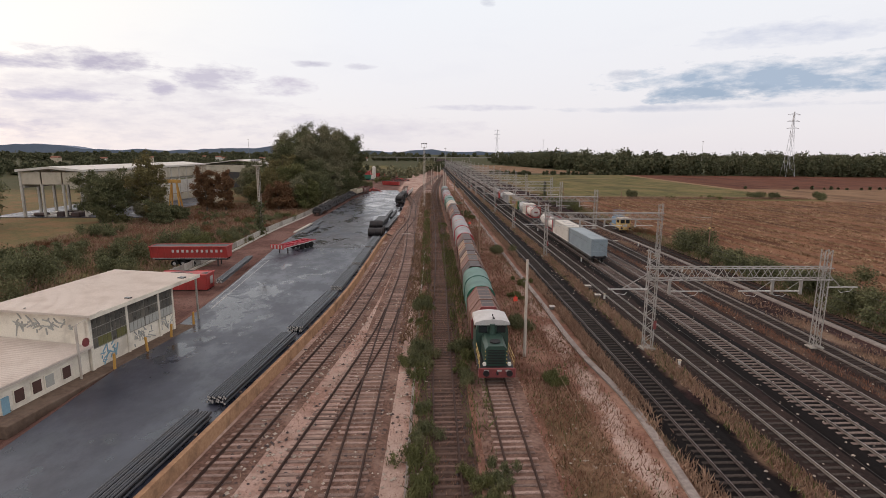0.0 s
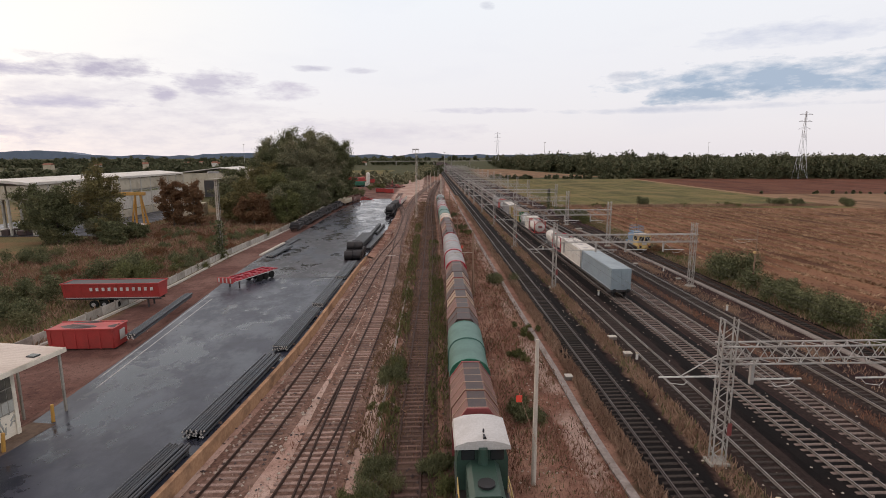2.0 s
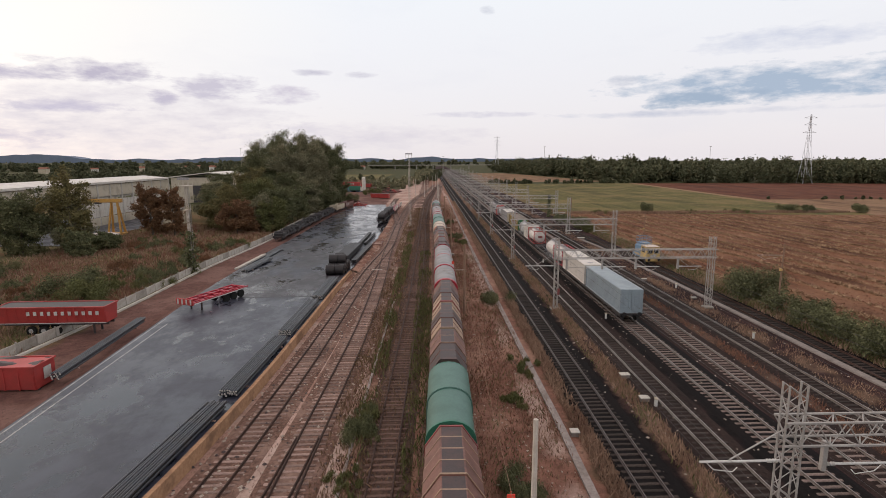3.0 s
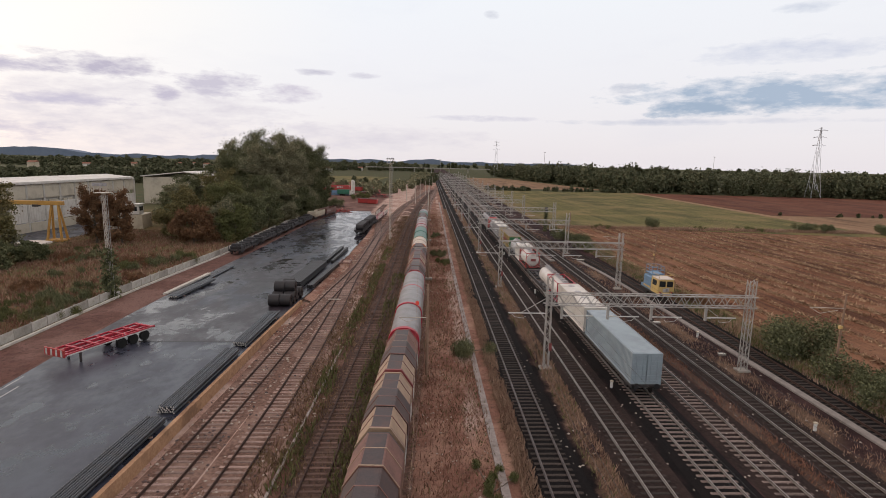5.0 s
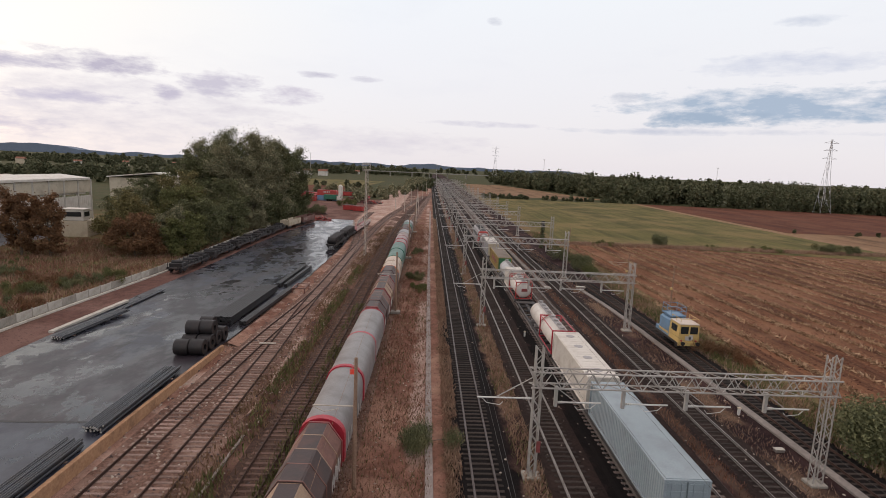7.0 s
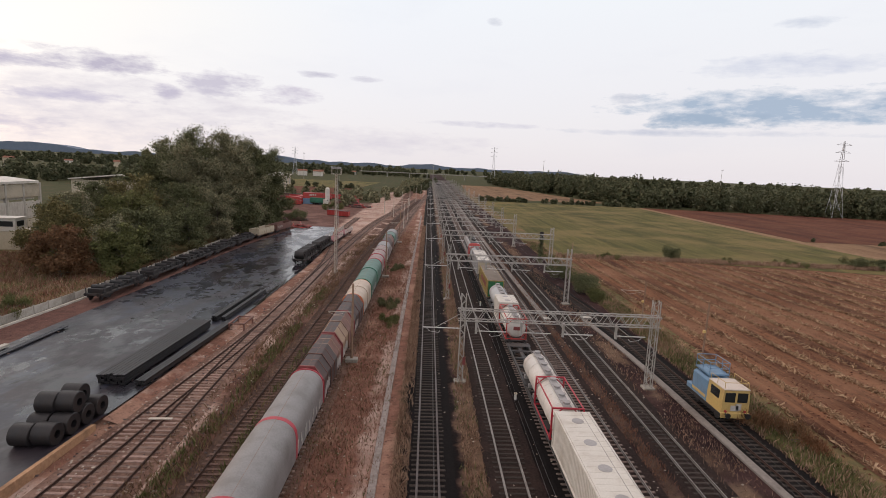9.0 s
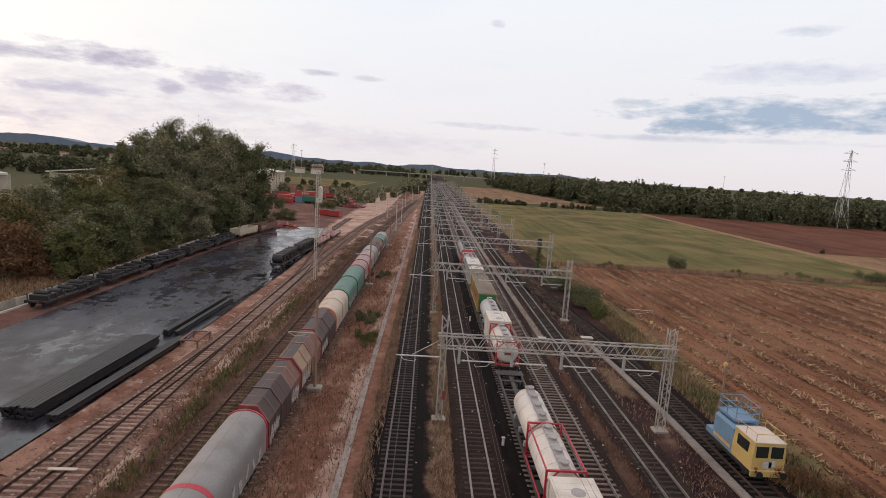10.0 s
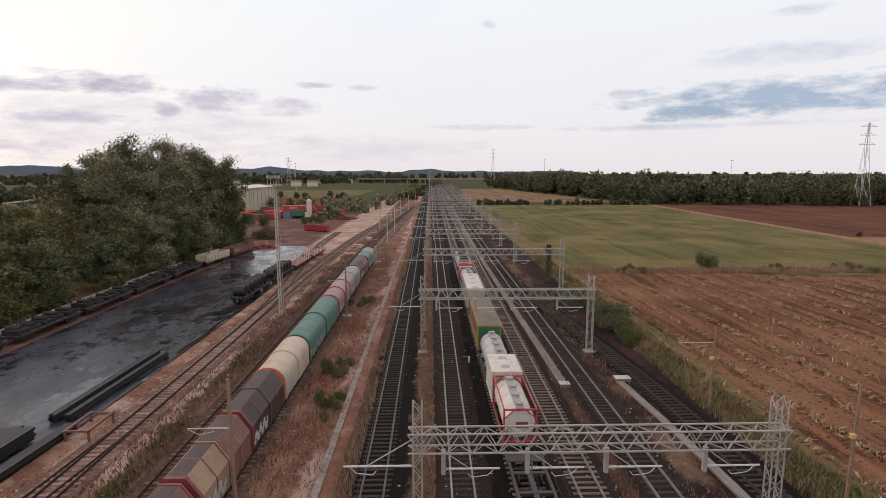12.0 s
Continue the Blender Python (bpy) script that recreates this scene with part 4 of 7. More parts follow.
solid("walkway", s, M["walk"], "pale concrete walkway between tracks", "walkway", kind="structure")
s = sweep(lane([(146, 34.2), (194, 33.6), (420, 33.6)]), 0, 146, 420, [(-0.45, 0), (0.45, 0), (0.43, 0.14), (-0.43, 0.14)], 0.0)
solid("walkway_far", s, M["walk"], "pale concrete walkway between tracks", "walkway", kind="structure")
s = sweep(lane([(-30, -0.7), (60, -0.4), (100, 0.1)]), 0, -28, 92, [(-0.09, 0), (0.09, 0), (0.09, 0.14), (-0.09, 0.14)], 0.0)
solid("kerb", s, M["trough"], "low grey concrete kerb beside the siding", "kerb", kind="structure")

# ---- rolling stock on the siding ----


def wheelset(parent, y, z=0.62, r=0.46):
    for x in (-0.75, 0.75):
        part("wheel", Shape().rod((x - 0.07, y, z), (x + 0.07, y, z), r, 18), M["black_iron"], parent, smooth=True)


def bogie(parent, y):
    s = Shape()
    for x in (-1.0, 1.0):
        s.box(x, y, 0.72, 0.16, 2.7, 0.26, 0.04).box(x, y, 0.5, 0.2, 0.7, 0.3, 0.04)
    s.box(0, y, 0.75, 2.0, 0.4, 0.25)
    b = part("bogie", s, M["black_iron"], parent)
    wheelset(b, y - 0.9)
    wheelset(b, y + 0.9)


def buffers(parent, y, side):
    for x in (-0.87, 0.87):
        s = Shape().rod((x, y, 1.15), (x, y + side * 0.45, 1.15), 0.09, 10).rod((x, y + side * 0.45, 1.15), (x, y + side * 0.52, 1.15), 0.24, 14)
        part("buffer", s, M["black_iron"], parent)


def arch(w, z0, zs, zt, n=12):
    """Outline of a round hood: upright sides and a bowed roof."""
    pts = [(-w, z0), (-w, zs)]
    for i in range(1, n):
        a = math.pi * (1 - i / n)
        pts.append((w * math.cos(a) * 1.0, zs + (zt - zs) * math.sin(a) ** 0.85))
    return pts + [(w, zs), (w, z0)]


def facet(w, z0, zs, zt):
    return [(-w, z0), (-w, zs), (-w * 0.42, zt), (w * 0.42, zt), (w, zs), (w, z0)]


def coil_wagon(y0, y1, kind, mats, label, hoops=None, ends=None, scrawl=True):
    """A covered coil wagon: flat frame, bogies and sliding hoods (round or faceted)."""
    yc = (y0 + y1) / 2
    dx = (LINE_B(y1 - 1) - LINE_B(y0 + 1)) / (y1 - y0 - 2)
    w = thing("covered_wagon", label, "railway wagon", pose(LINE_B(yc), yc, 0.08, 0, 0, -math.degrees(math.atan(dx))), "covered wagons in the siding")
    h = (y1 - y0) / 2
    s = Shape().box(0, 0, 1.12, 2.5, 2 * h - 0.9, 0.28, 0.03)
    for k in range(int(2 * h / 1.4)):
        for x in (-1.3, 1.3):
            s.box(x, -h + 0.9 + k * 1.4, 1.1, 0.14, 0.12, 0.4)
    part("underframe", s, M["wagon_dark"], w)
    for y in (-h + 1.9, h - 1.9):
        bogie(w, y)
    buffers(w, -h + 0.55, -1)
    buffers(w, h - 0.55, 1)
    n = len(mats)
    seg = (2 * h - 0.7) / n
    for i, mt in enumerate(mats):
        a = -h + 0.35 + i * seg
        up = 0.05 if i % 2 else 0.0
        o = (lambda e: arch(1.42 + e, 1.3, 2.75, 4.1 + e)) if kind == "round" else (lambda e: facet(1.42 + e, 1.3, 2.95, 4.12 + e))
        s = Shape().extrude(o(up), a, a + seg)
        hood = part("hood", s, mt, w, smooth=(kind == "round"))
        ribs = Shape()
        for k in range(1 if kind == "round" else 2):
            ya = a + seg * (k + 0.02) / 2
            ribs.extrude(o(up + 0.035), ya, ya + 0.09)
        part("rib", ribs, mt if kind == "round" else (M["wagon_tan"] if mt is M["wagon_brown"] else M["wagon_brown"]), hood)
        if kind != "round":
            part("roof_panel", Shape().box(0, a + seg / 2, 4.135 + up, 1.06, seg - 0.16, 0.03, 0.01), M["wagon_dark"], hood, "dark glossy roof panel")
        if hoops:
            part("hoop", Shape().extrude(o(up + 0.06), a - 0.02, a + 0.38), hoops, hood, "bright hoop band")
        if scrawl and i % 2 == 0:
            rs = random.Random(i + int(y0))
            for k in range(7):
                g = Shape()
                yy = a + 0.4 + k * (seg - 0.8) / 7
                zb = 1.75 + rs.random() * 0.3
                for q in range(3):
                    g.box(1.42 + up + 0.045, yy + (q - 1) * 0.12, zb + (q - 1) * 0.22 * (-1) ** k, 0.012, 0.16 + rs.random() * 0.2, 0.26 + rs.random() * 0.45)
                part("scrawl", g, M["graffiti_white"], hood, "pale illegible painted scrawl")
    e = ends or mats[0]
    out_ = arch(1.47, 1.25, 2.75, 4.16) if kind == "round" else facet(1.47, 1.25, 2.95, 4.17)
    for ya, yb in ((-h + 0.22, -h + 0.36), (h - 0.36, h - 0.22)):
        wall = part("end_wall", Shape().extrude(out_, ya, yb), e, w)
        ribs = Shape()
        for x in (-0.9, -0.3, 0.3, 0.9):
            ribs.box(x, ya - 0.03 if ya < 0 else yb + 0.03, 2.2, 0.12, 0.06, 1.7)
        part("stiffener", ribs, e, wall)
    return w


br, dk, tn = M["wagon_brown"], M["wagon_dark"], M["wagon_tan"]
coil_wagon(43.4, 50.9, "facet", [br, br, br], "brown faceted covered coil wagon, dusty and rusty", ends=M["buffer_red"], scrawl=False)
coil_wagon(50.9, 60.2, "round", [M["tarp_green"]] * 2, "green tarpaulin covered wagon with rounded roof", ends=M["green_end"])
coil_wagon(60.2, 67.6, "facet", [dk, br], "dark brown faceted covered wagon", scrawl=False)
coil_wagon(67.6, 76.4, "facet", [tn, dk, tn], "tan and black faceted covered wagon")
coil_wagon(76.4, 86.6, "facet", [tn, dk, br], "brown and tan faceted covered wagon", ends=M["buffer_red"])
coil_wagon(86.6, 113.6, "round", [M["tarp_grey"]] * 3, "long grey covered wagon with red hoop bands", M["hoop_red"], M["hoop_red"])
coil_wagon(113.6, 122.8, "facet", [dk, dk, br], "dark brown faceted covered wagon with scrawls", ends=M["buffer_red"])
coil_wagon(122.8, 131.0, "facet", [tn, br], "rust-brown and tan faceted covered wagon with scrawls", ends=M["buffer_red"])
coil_wagon(131.0, 139.4, "facet", [dk, dk], "dark brown faceted covered wagon with scrawls", ends=M["buffer_red"])
coil_wagon(139.4, 148.8, "round", [M["tarp_cream"], M["tarp_cream"]], "cream covered wagon with an orange end wall", ends=M["orange"])
coil_wagon(148.8, 166.8, "round", [M["tarp_green"], M["tarp_green"]], "long green covered wagon with rounded roof", M["green_end"], M["green_end"])
coil_wagon(166.8, 177.4, "round", [M["tarp_pink"], M["tarp_pink"]], "faded pink-grey covered wagon with a red band", M["hoop_red"], M["hoop_red"])
coil_wagon(177.4, 190.0, "round", [M["tarp_pink"], M["tarp_grey"]], "grey covered wagon with scrawled sides", ends=M["buffer_red"])
coil_wagon(190.0, 201.8, "facet", [dk, br], "dark brown faceted covered wagon", ends=M["buffer_red"])
coil_wagon(201.8, 213.4, "round", [M["tarp_green"], M["tarp_grey"]], "pale green covered wagon at the train's end", ends=M["green_end"])


def shunter():
    l = thing("shunting_locomotive", "dark green shunting locomotive with white cab roof and red beam", "locomotive", pose(5.75, 36.9, 0.08))
    part("frame", Shape().box(0, 3.2, 1.05, 2.7, 6.3, 0.35, 0.05), M["black_iron"], l)
    beam = part("buffer_beam", Shape().box(0, 0.02, 1.0, 2.8, 0.18, 0.75, 0.04), M["buffer_red"], l, "faded red buffer beam")
    rs = Shape()
    for x in (-0.8, 0.15, 0.8):
        rs.box(x, -0.09, 1.2, 0.35, 0.02, 0.14)
    part("lettering", rs, M["graffiti_white"], beam)
    buffers(l, 0.0, -1)
    part("coupling_hook", Shape().box(0, -0.2, 1.05, 0.14, 0.4, 0.2, 0.03), M["black_iron"], l)
    hood = Shape()
    hood.loft([[(-0.85, y, 1.2), (0.85, y, 1.2), (0.85, y, 2.55 + d), (0.6, y, 2.82 + d), (-0.6, y, 2.82 + d), (-0.85, y, 2.55 + d)] for y, d in ((0.75, 0), (3.6, 0.08))])
    h = part("hood", hood, M["loco_green"], l)
    grille = Shape()
    for k in range(9):
        grille.box(0, 0.73, 1.45 + k * 0.13, 1.3, 0.05, 0.05)
    part("radiator_grille", grille, M["black_iron"], h)
    fan = Shape().rod((0, 1.6, 2.83), (0, 1.6, 2.95), 0.42, 20)
    part("fan_cover", fan, M["black_iron"], h)
    for x in (-0.86, 0.86):
        d = Shape()
        for k in range(4):
            d.box(x, 1.1 + k * 0.65, 1.9, 0.03, 0.55, 1.1, 0.01)
        part("hood_door", d, M["loco_green"], h)
        for k in range(4):
            part("marker", Shape().box(x * 0.95, 0.72, 1.5 + k * 0.3, 0.08, 0.05, 0.08), M["yellow"], h, "small yellow stripe")
    cab = Shape().loft([[(-1.32, y, 1.2), (1.32, y, 1.2), (1.32, y, 3.0), (1.15, y, 3.75), (-1.15, y, 3.75), (-1.32, y, 3.0)] for y in (3.6, 6.0)])
    c = part("cab", cab, M["loco_green"], l)
    for x in (-0.75, 0.75):
        part("window", Shape().box(x, 3.59, 3.2, 0.7, 0.05, 0.55, 0.02), M["glass"], c)
    for x in (-1.27, 1.27):
        part("window", Shape().box(x, 4.8, 3.15, 0.12, 1.2, 0.6, 0.02), M["glass"], c)
    roof = Shape().loft([[(-1.45, y, 3.62), (1.45, y, 3.62), (1.38, y, 3.85), (0.8, y, 4.05), (0, y, 4.12), (-0.8, y, 4.05), (-1.38, y, 3.85)] for y in (3.35, 6.2)])
    r = part("cab_roof", roof, M["loco_roof"], l, "scuffed white cab roof", smooth=True)
    part("horn", Shape().rod((0.1, 3.5, 4.15), (0.1, 3.9, 4.15), 0.09, 10, 0.05).rod((0.1, 4.2, 4.05), (0.1, 4.2, 4.3), 0.05, 8), M["black_iron"], r)
    part("exhaust", Shape().rod((0, 3.3, 2.9), (0, 3.3, 3.75), 0.26, 14, 0.22), M["loco_green"], h, smooth=True)
    for x in (-0.95, 0.95):
        part("headlight", Shape().rod((x, 0.3, 1.62), (x, 0.12, 1.62), 0.14, 14), M["lamp_and_glare"], l, "round pale headlight")
    for x in (-1.3, 1.3):
        rl = Shape()
        for y in (0.2, 1.2, 2.2, 3.3):
            rl.rod((x, y, 1.2), (x, y, 2.15), 0.022, 5)
        rl.rod((x, 0.2, 2.15), (x, 3.3, 2.15), 0.025, 5).rod((x, 0.2, 1.7), (x, 3.3, 1.7), 0.02, 5)
        part("handrail", rl, M["yellow"], l)
    for y in (1.5, 4.7):
        wheelset(l, y, 0.6, 0.48)


shunter()

# ---- freight train on the main line ----
TX = 27.6


def flat_wagon(y0, y1, label="dark grey container flat wagon", deck_=False):
    yc, h = (y0 + y1) / 2, (y1 - y0) / 2
    w = thing("flat_wagon", label, "railway wagon", pose(TX, yc, 0.1), "container flat wagons")
    s = Shape()
    for x in (-1.15, 1.15):
        s.box(x, 0, 1.0, 0.18, 2 * h - 0.8, 0.32, 0.03)
    s.box(0, 0, 0.95, 0.35, 2 * h - 1.0, 0.25)
    n = max(3, int(h * 0.9))
    for k in range(n + 1):
        s.box(0, -h + 0.6 + k * (2 * h - 1.2) / n, 1.0, 2.4, 0.3, 0.2)
    part("underframe", s, M["dark_steel"], w)
    for y in (-h + 0.9, h - 0.9):
        part("end_deck", Shape().box(0, y, 1.14, 2.7, 1.3, 0.08, 0.02), M["dark_steel"], w)
    for y in (-h + 1.9, h - 1.9):
        bogie(w, y)
    buffers(w, -h + 0.5, -1)
    buffers(w, h - 0.5, 1)
    if deck_:
        part("deck_plate", Shape().box(0, 0, 1.2, 2.6, 2.2, 0.1, 0.02), M["dark_steel"], w)
        part("deck_plate", Shape().box(0, -h + 2.6, 1.2, 2.6, 1.5, 0.1, 0.02), M["dark_steel"], w)
    return w


def corrugated(x, y0, y1, z0, z1, depth=0.04, pitch=0.28):
    prof = []
    y = y0
    while y < y1 - pitch:
        prof += [(x, y), (x, y + pitch * 0.32), (x + depth, y + pitch * 0.5), (x + depth, y + pitch * 0.82)]
        y += pitch
    prof.append((x, y1))
    s = Shape()
    s.loft([[(a, b, z0) for a, b in prof], [(a, b, z1) for a, b in prof]], cap=False, closed=False)
    return s


def container(y0, y1, mat, label, roof=None, end=None, spots=4, height=2.75, logo=None):
    yc, h = (y0 + y1) / 2, (y1 - y0) / 2
    c = thing("shipping_container", label, "container", pose(TX, yc, 1.28), "containers on the freight train")
    w = 1.24
    body = Shape().box(0, 0, height / 2, 2 * w - 0.1, 2 * h - 0.1, height - 0.06)
    part("body", body, mat, c)
    fr = Shape()
    for x in (-w, w):
        for y in (-h, h):
            fr.box(x, y, height / 2, 0.15, 0.15, height, 0.02)
        for z in (0.07, height - 0.06):
            fr.box(x, 0, z, 0.12, 2 * h, 0.13, 0.02)
    for y in (-h, h):
        for z in (0.07, height - 0.06):
            fr.box(0, y, z, 2 * w, 0.12, 0.13, 0.02)
    part("frame", fr, mat, c)
    for x, sgn in ((-w + 0.01, 1), (w - 0.01, -1)):
        part("side_wall", corrugated(x, -h + 0.05, h - 0.05, 0.12, height - 0.1, 0.05 * sgn), mat, c)
    door = end or mat
    for x in (-w / 2, w / 2):
        d = part("door", Shape().box(x, -h - 0.02, height / 2, w - 0.08, 0.06, height - 0.25, 0.015), door, c)
        for q in (-0.28, 0.28):
            part("lock_rod", Shape().rod((x + q, -h - 0.08, 0.15), (x + q, -h - 0.08, height - 0.15), 0.025, 6), door, d)
        for q in range(6):
            part("door_rib", Shape().box(x, -h - 0.06, 0.35 + q * (height - 0.6) / 5, w - 0.2, 0.03, 0.05), door, d)
    rf = part("roof", Shape().box(0, 0, height + 0.005, 2 * w - 0.12, 2 * h - 0.12, 0.05, 0.01), roof or mat, c)
    if spots:
        for k in range(spots):
            part("roof_patch", Shape().rod((0, -h + (k + 0.5) * 2 * h / spots, height + 0.03), (0, -h + (k + 0.5) * 2 * h / spots, height + 0.045), 0.42, 18), M["cont_grey"], rf, "round grey roof patch")
        ribs = Shape()
        for k in range(int(h * 2 / 0.6)):
            ribs.box(0, -h + 0.4 + k * 0.6, height + 0.03, 2 * w - 0.3, 0.06, 0.02)
        part("roof_rib", ribs, roof or mat, rf)
    if logo:
        s = Shape()
        rs = random.Random(4)
        for k in range(9):
            s.box(-w - 0.02, -h * 0.55 + k * h * 0.125, height * 0.52 + (0.12 if k % 3 == 0 else 0), 0.02, h * 0.085, 0.65 + (0.25 if k % 3 == 0 else 0), 0.004)
        part("logo_shape", s, logo, c, "dark red plain logo blocks")
    return c


def tank_container(y0, y1, mat, frame_mat, label, framed=True, top=None):
    yc, h = (y0 + y1) / 2, (y1 - y0) / 2
    c = thing("tank_container", label, "tank container", pose(TX, yc, 1.28), "containers on the freight train")
    part("tank", Shape().capsule((0, -h + 0.12, 1.3), (0, h - 0.12, 1.3), 1.18, 26), mat, c, smooth=True)
    fr = Shape()
    if framed:
        for y in (-h, h):
            for x in (-1.19, 1.19):
                fr.box(x, y, 1.3, 0.13, 0.13, 2.6, 0.02)
                fr.rod((x, y, 0.9), (x * 0.35, y, 0.1), 0.05, 5)
                fr.rod((x, y, 1.8), (x * 0.35, y, 2.5), 0.05, 5)
            for z in (0.07, 2.53):
                fr.box(0, y, z, 2.4, 0.13, 0.13, 0.02)
        for x in (-1.19, 1.19):
            for z in (0.07, 2.53):
                fr.box(x, 0, z, 0.1, 2 * h, 0.1, 0.02)
    else:
        for y in (-h * 0.7, 0, h * 0.7):
            fr.box(0, y, 0.2, 2.2, 0.3, 0.4, 0.03)
    part("frame", fr, frame_mat, c)
    walk_ = Shape()
    walk_.box(0.0, 0, 2.55, 0.65, 2 * h - 0.3, 0.05, 0.01)
    for k in range(int(h * 2 / 0.5)):
        walk_.box(0, -h + 0.3 + k * 0.5, 2.585, 0.62, 0.05, 0.02)
    part("walkway", walk_, top or M["cont_grey"], c)
    for k in range(4):
        y = -h + (k + 0.5) * h / 2
        part("manhole", Shape().rod((0.05, y, 2.5), (0.05, y, 2.72), 0.26, 14).rod((0.05, y, 2.72), (0.05, y, 2.76), 0.3, 14), top or M["cont_grey"], c)
    for k in range(3):
        band = Shape()
        y = -h * 0.6 + k * h * 0.6
        n = 24
        ring = lambda yy, r: [(r * math.cos(2 * math.pi * i / n), yy, 1.3 + r * math.sin(2 * math.pi * i / n)) for i in range(n)]
        band.loft([ring(y - 0.05, 1.19), ring(y - 0.05, 1.205), ring(y + 0.05, 1.205), ring(y + 0.05, 1.19)], cap=False)
        part("band", band, mat, c)
    part("badge", Shape().box(0.1, -h - 0.0, 1.35, 0.9, 0.02, 0.45, 0.005), M["buffer_red"] if framed else M["cont_grey"], c, "plain badge on the tank end")
    return c


def main_loco(y0):
    l = thing("electric_locomotive", "grey-green electric locomotive with red cab end", "locomotive", pose(TX, y0, 0.1))
    L = 18.5
    prof = [(-1.45, 1.0), (-1.45, 2.9), (-1.2, 3.75), (-0.7, 3.95), (0.7, 3.95), (1.2, 3.75), (1.45, 2.9), (1.45, 1.0)]
    body = Shape()
    sc = lambda y, k, dz: [(x * k, y, 1.0 + (z - 1.0) * dz) for x, z in prof]
    part("body", Shape().loft([sc(1.6, 1, 1), sc(L - 1.6, 1, 1)]), M["cont_grey"], l)
    part("cab_end", Shape().loft([sc(0.25, 0.9, 0.55), sc(0.6, 0.94, 0.62), sc(1.2, 0.98, 0.97), sc(1.61, 1.005, 1.002)]), M["truck_red"], l, "red cab end")
    part("cab_end", Shape().loft([sc(L - 1.61, 1.005, 1.002), sc(L - 1.2, 0.98, 0.97), sc(L - 0.6, 0.94, 0.62), sc(L - 0.25, 0.9, 0.55)]), M["truck_red"], l, "red cab end")
    # the windscreen's reflection is put in as a plain white colour
    part("windscreen", Shape().box(0, 0.83, 3.0, 2.3, 0.08, 0.75, 0.02, m=None), M["lamp_and_glare"], l, "windscreen coloured white for its reflection")
    part("roof", Shape().box(0, L / 2, 4.0, 1.7, L - 4.5, 0.16, 0.05), M["dark_steel"], l)
    for y in (3.4, L - 3.4):
        s = Shape()
        for x in (-0.6, 0.6):
            s.rod((x, y - 0.9, 4.15), (x * 0.9, y + 0.5, 4.45), 0.04, 5)
            s.rod((x * 0.9, y + 0.5, 4.45), (x * 0.8, y - 0.7, 4.62), 0.03, 5)
        s.rod((-0.85, y - 0.7, 4.64), (0.85, y - 0.7, 4.64), 0.04, 5)
        part("pantograph", s, M["black_iron"], l, "folded pantograph")
    for k in range(5):
        part("roof_box", Shape().box(0.1 * (-1) ** k, 5.2 + k * 2.0, 4.2, 1.1, 1.2, 0.3, 0.04), M["black_iron"], l)
    for x in (-1.46, 1.46):
        for k in range(6):
            part("side_grille", Shape().box(x, 3.4 + k * 2.2, 2.6, 0.04, 1.5, 0.8, 0.01), M["dark_steel"], l)
        for y in (1.1, L - 1.1):
            part("cab_window", Shape().box(x * 0.99, y + (0.5 if y < 5 else -0.5), 2.75, 0.06, 0.7, 0.65, 0.02), M["glass"], l)
    for y in (4.0, L - 4.0):
        bogie(l, y)
    buffers(l, 0.3, -1)
    for x in (-0.85, 0.85):
        part("headlight", Shape().rod((x, 0.3, 1.6), (x, 0.2, 1.6), 0.13, 12), M["lamp_and_glare"], l)


RED = 132.0
END = RED + 60.0
main_loco(END)
flat_wagon(RED + 34.6, END - 0.9)
tank_container(END - 8.6, END - 2.2, M["silver"], M["cont_grey"], "silver tank container with grey top frame")
container(END - 21.4, END - 9.2, M["cont_grey"], "grey-white container with beige ribbed doors", M["cont_white"], M["cont_beige"])
flat_wagon(RED + 20.0, RED + 34.2)
container(RED + 20.6, RED + 33.8, M["curtain_yellow"], "mustard curtain-sided swap body with green doors", M["curtain_top"], M["door_green"], 0, 2.7, M["buffer_red"])
flat_wagon(RED - 0.6, RED + 19.6)
tank_container(RED + 11.6, RED + 19.2, M["silver"], M["silver"], "bulky silver tank body with manholes", False)
tank_container(RED, RED + 6.4, M["tank_white"], M["truck_red"], "white tank container in a red frame")
container(RED + 6.9, RED + 11.2, M["cont_white"], "short white container with round roof patches", spots=2)
flat_wagon(RED - 24.0, RED - 1.0, "dark grey flat wagon, partly empty", True)
tank_container(RED - 17.2, RED - 11.0, M["tank_white"], M["cont_grey"], "white tank container with brown stains", False)
tank_container(RED - 23.6, RED - 17.6, M["tank_white"], M["hoop_red"], "white tank container in a crimson frame", True)
flat_wagon(RED - 51.0, RED - 24.2)
container(RED - 36.4, RED - 24.6, M["cont_white"], "white container with round roof patches")
container(RED - 50.6, RED - 37.4, M["cont_blue"], "pale blue container with a plain roof", spots=0)


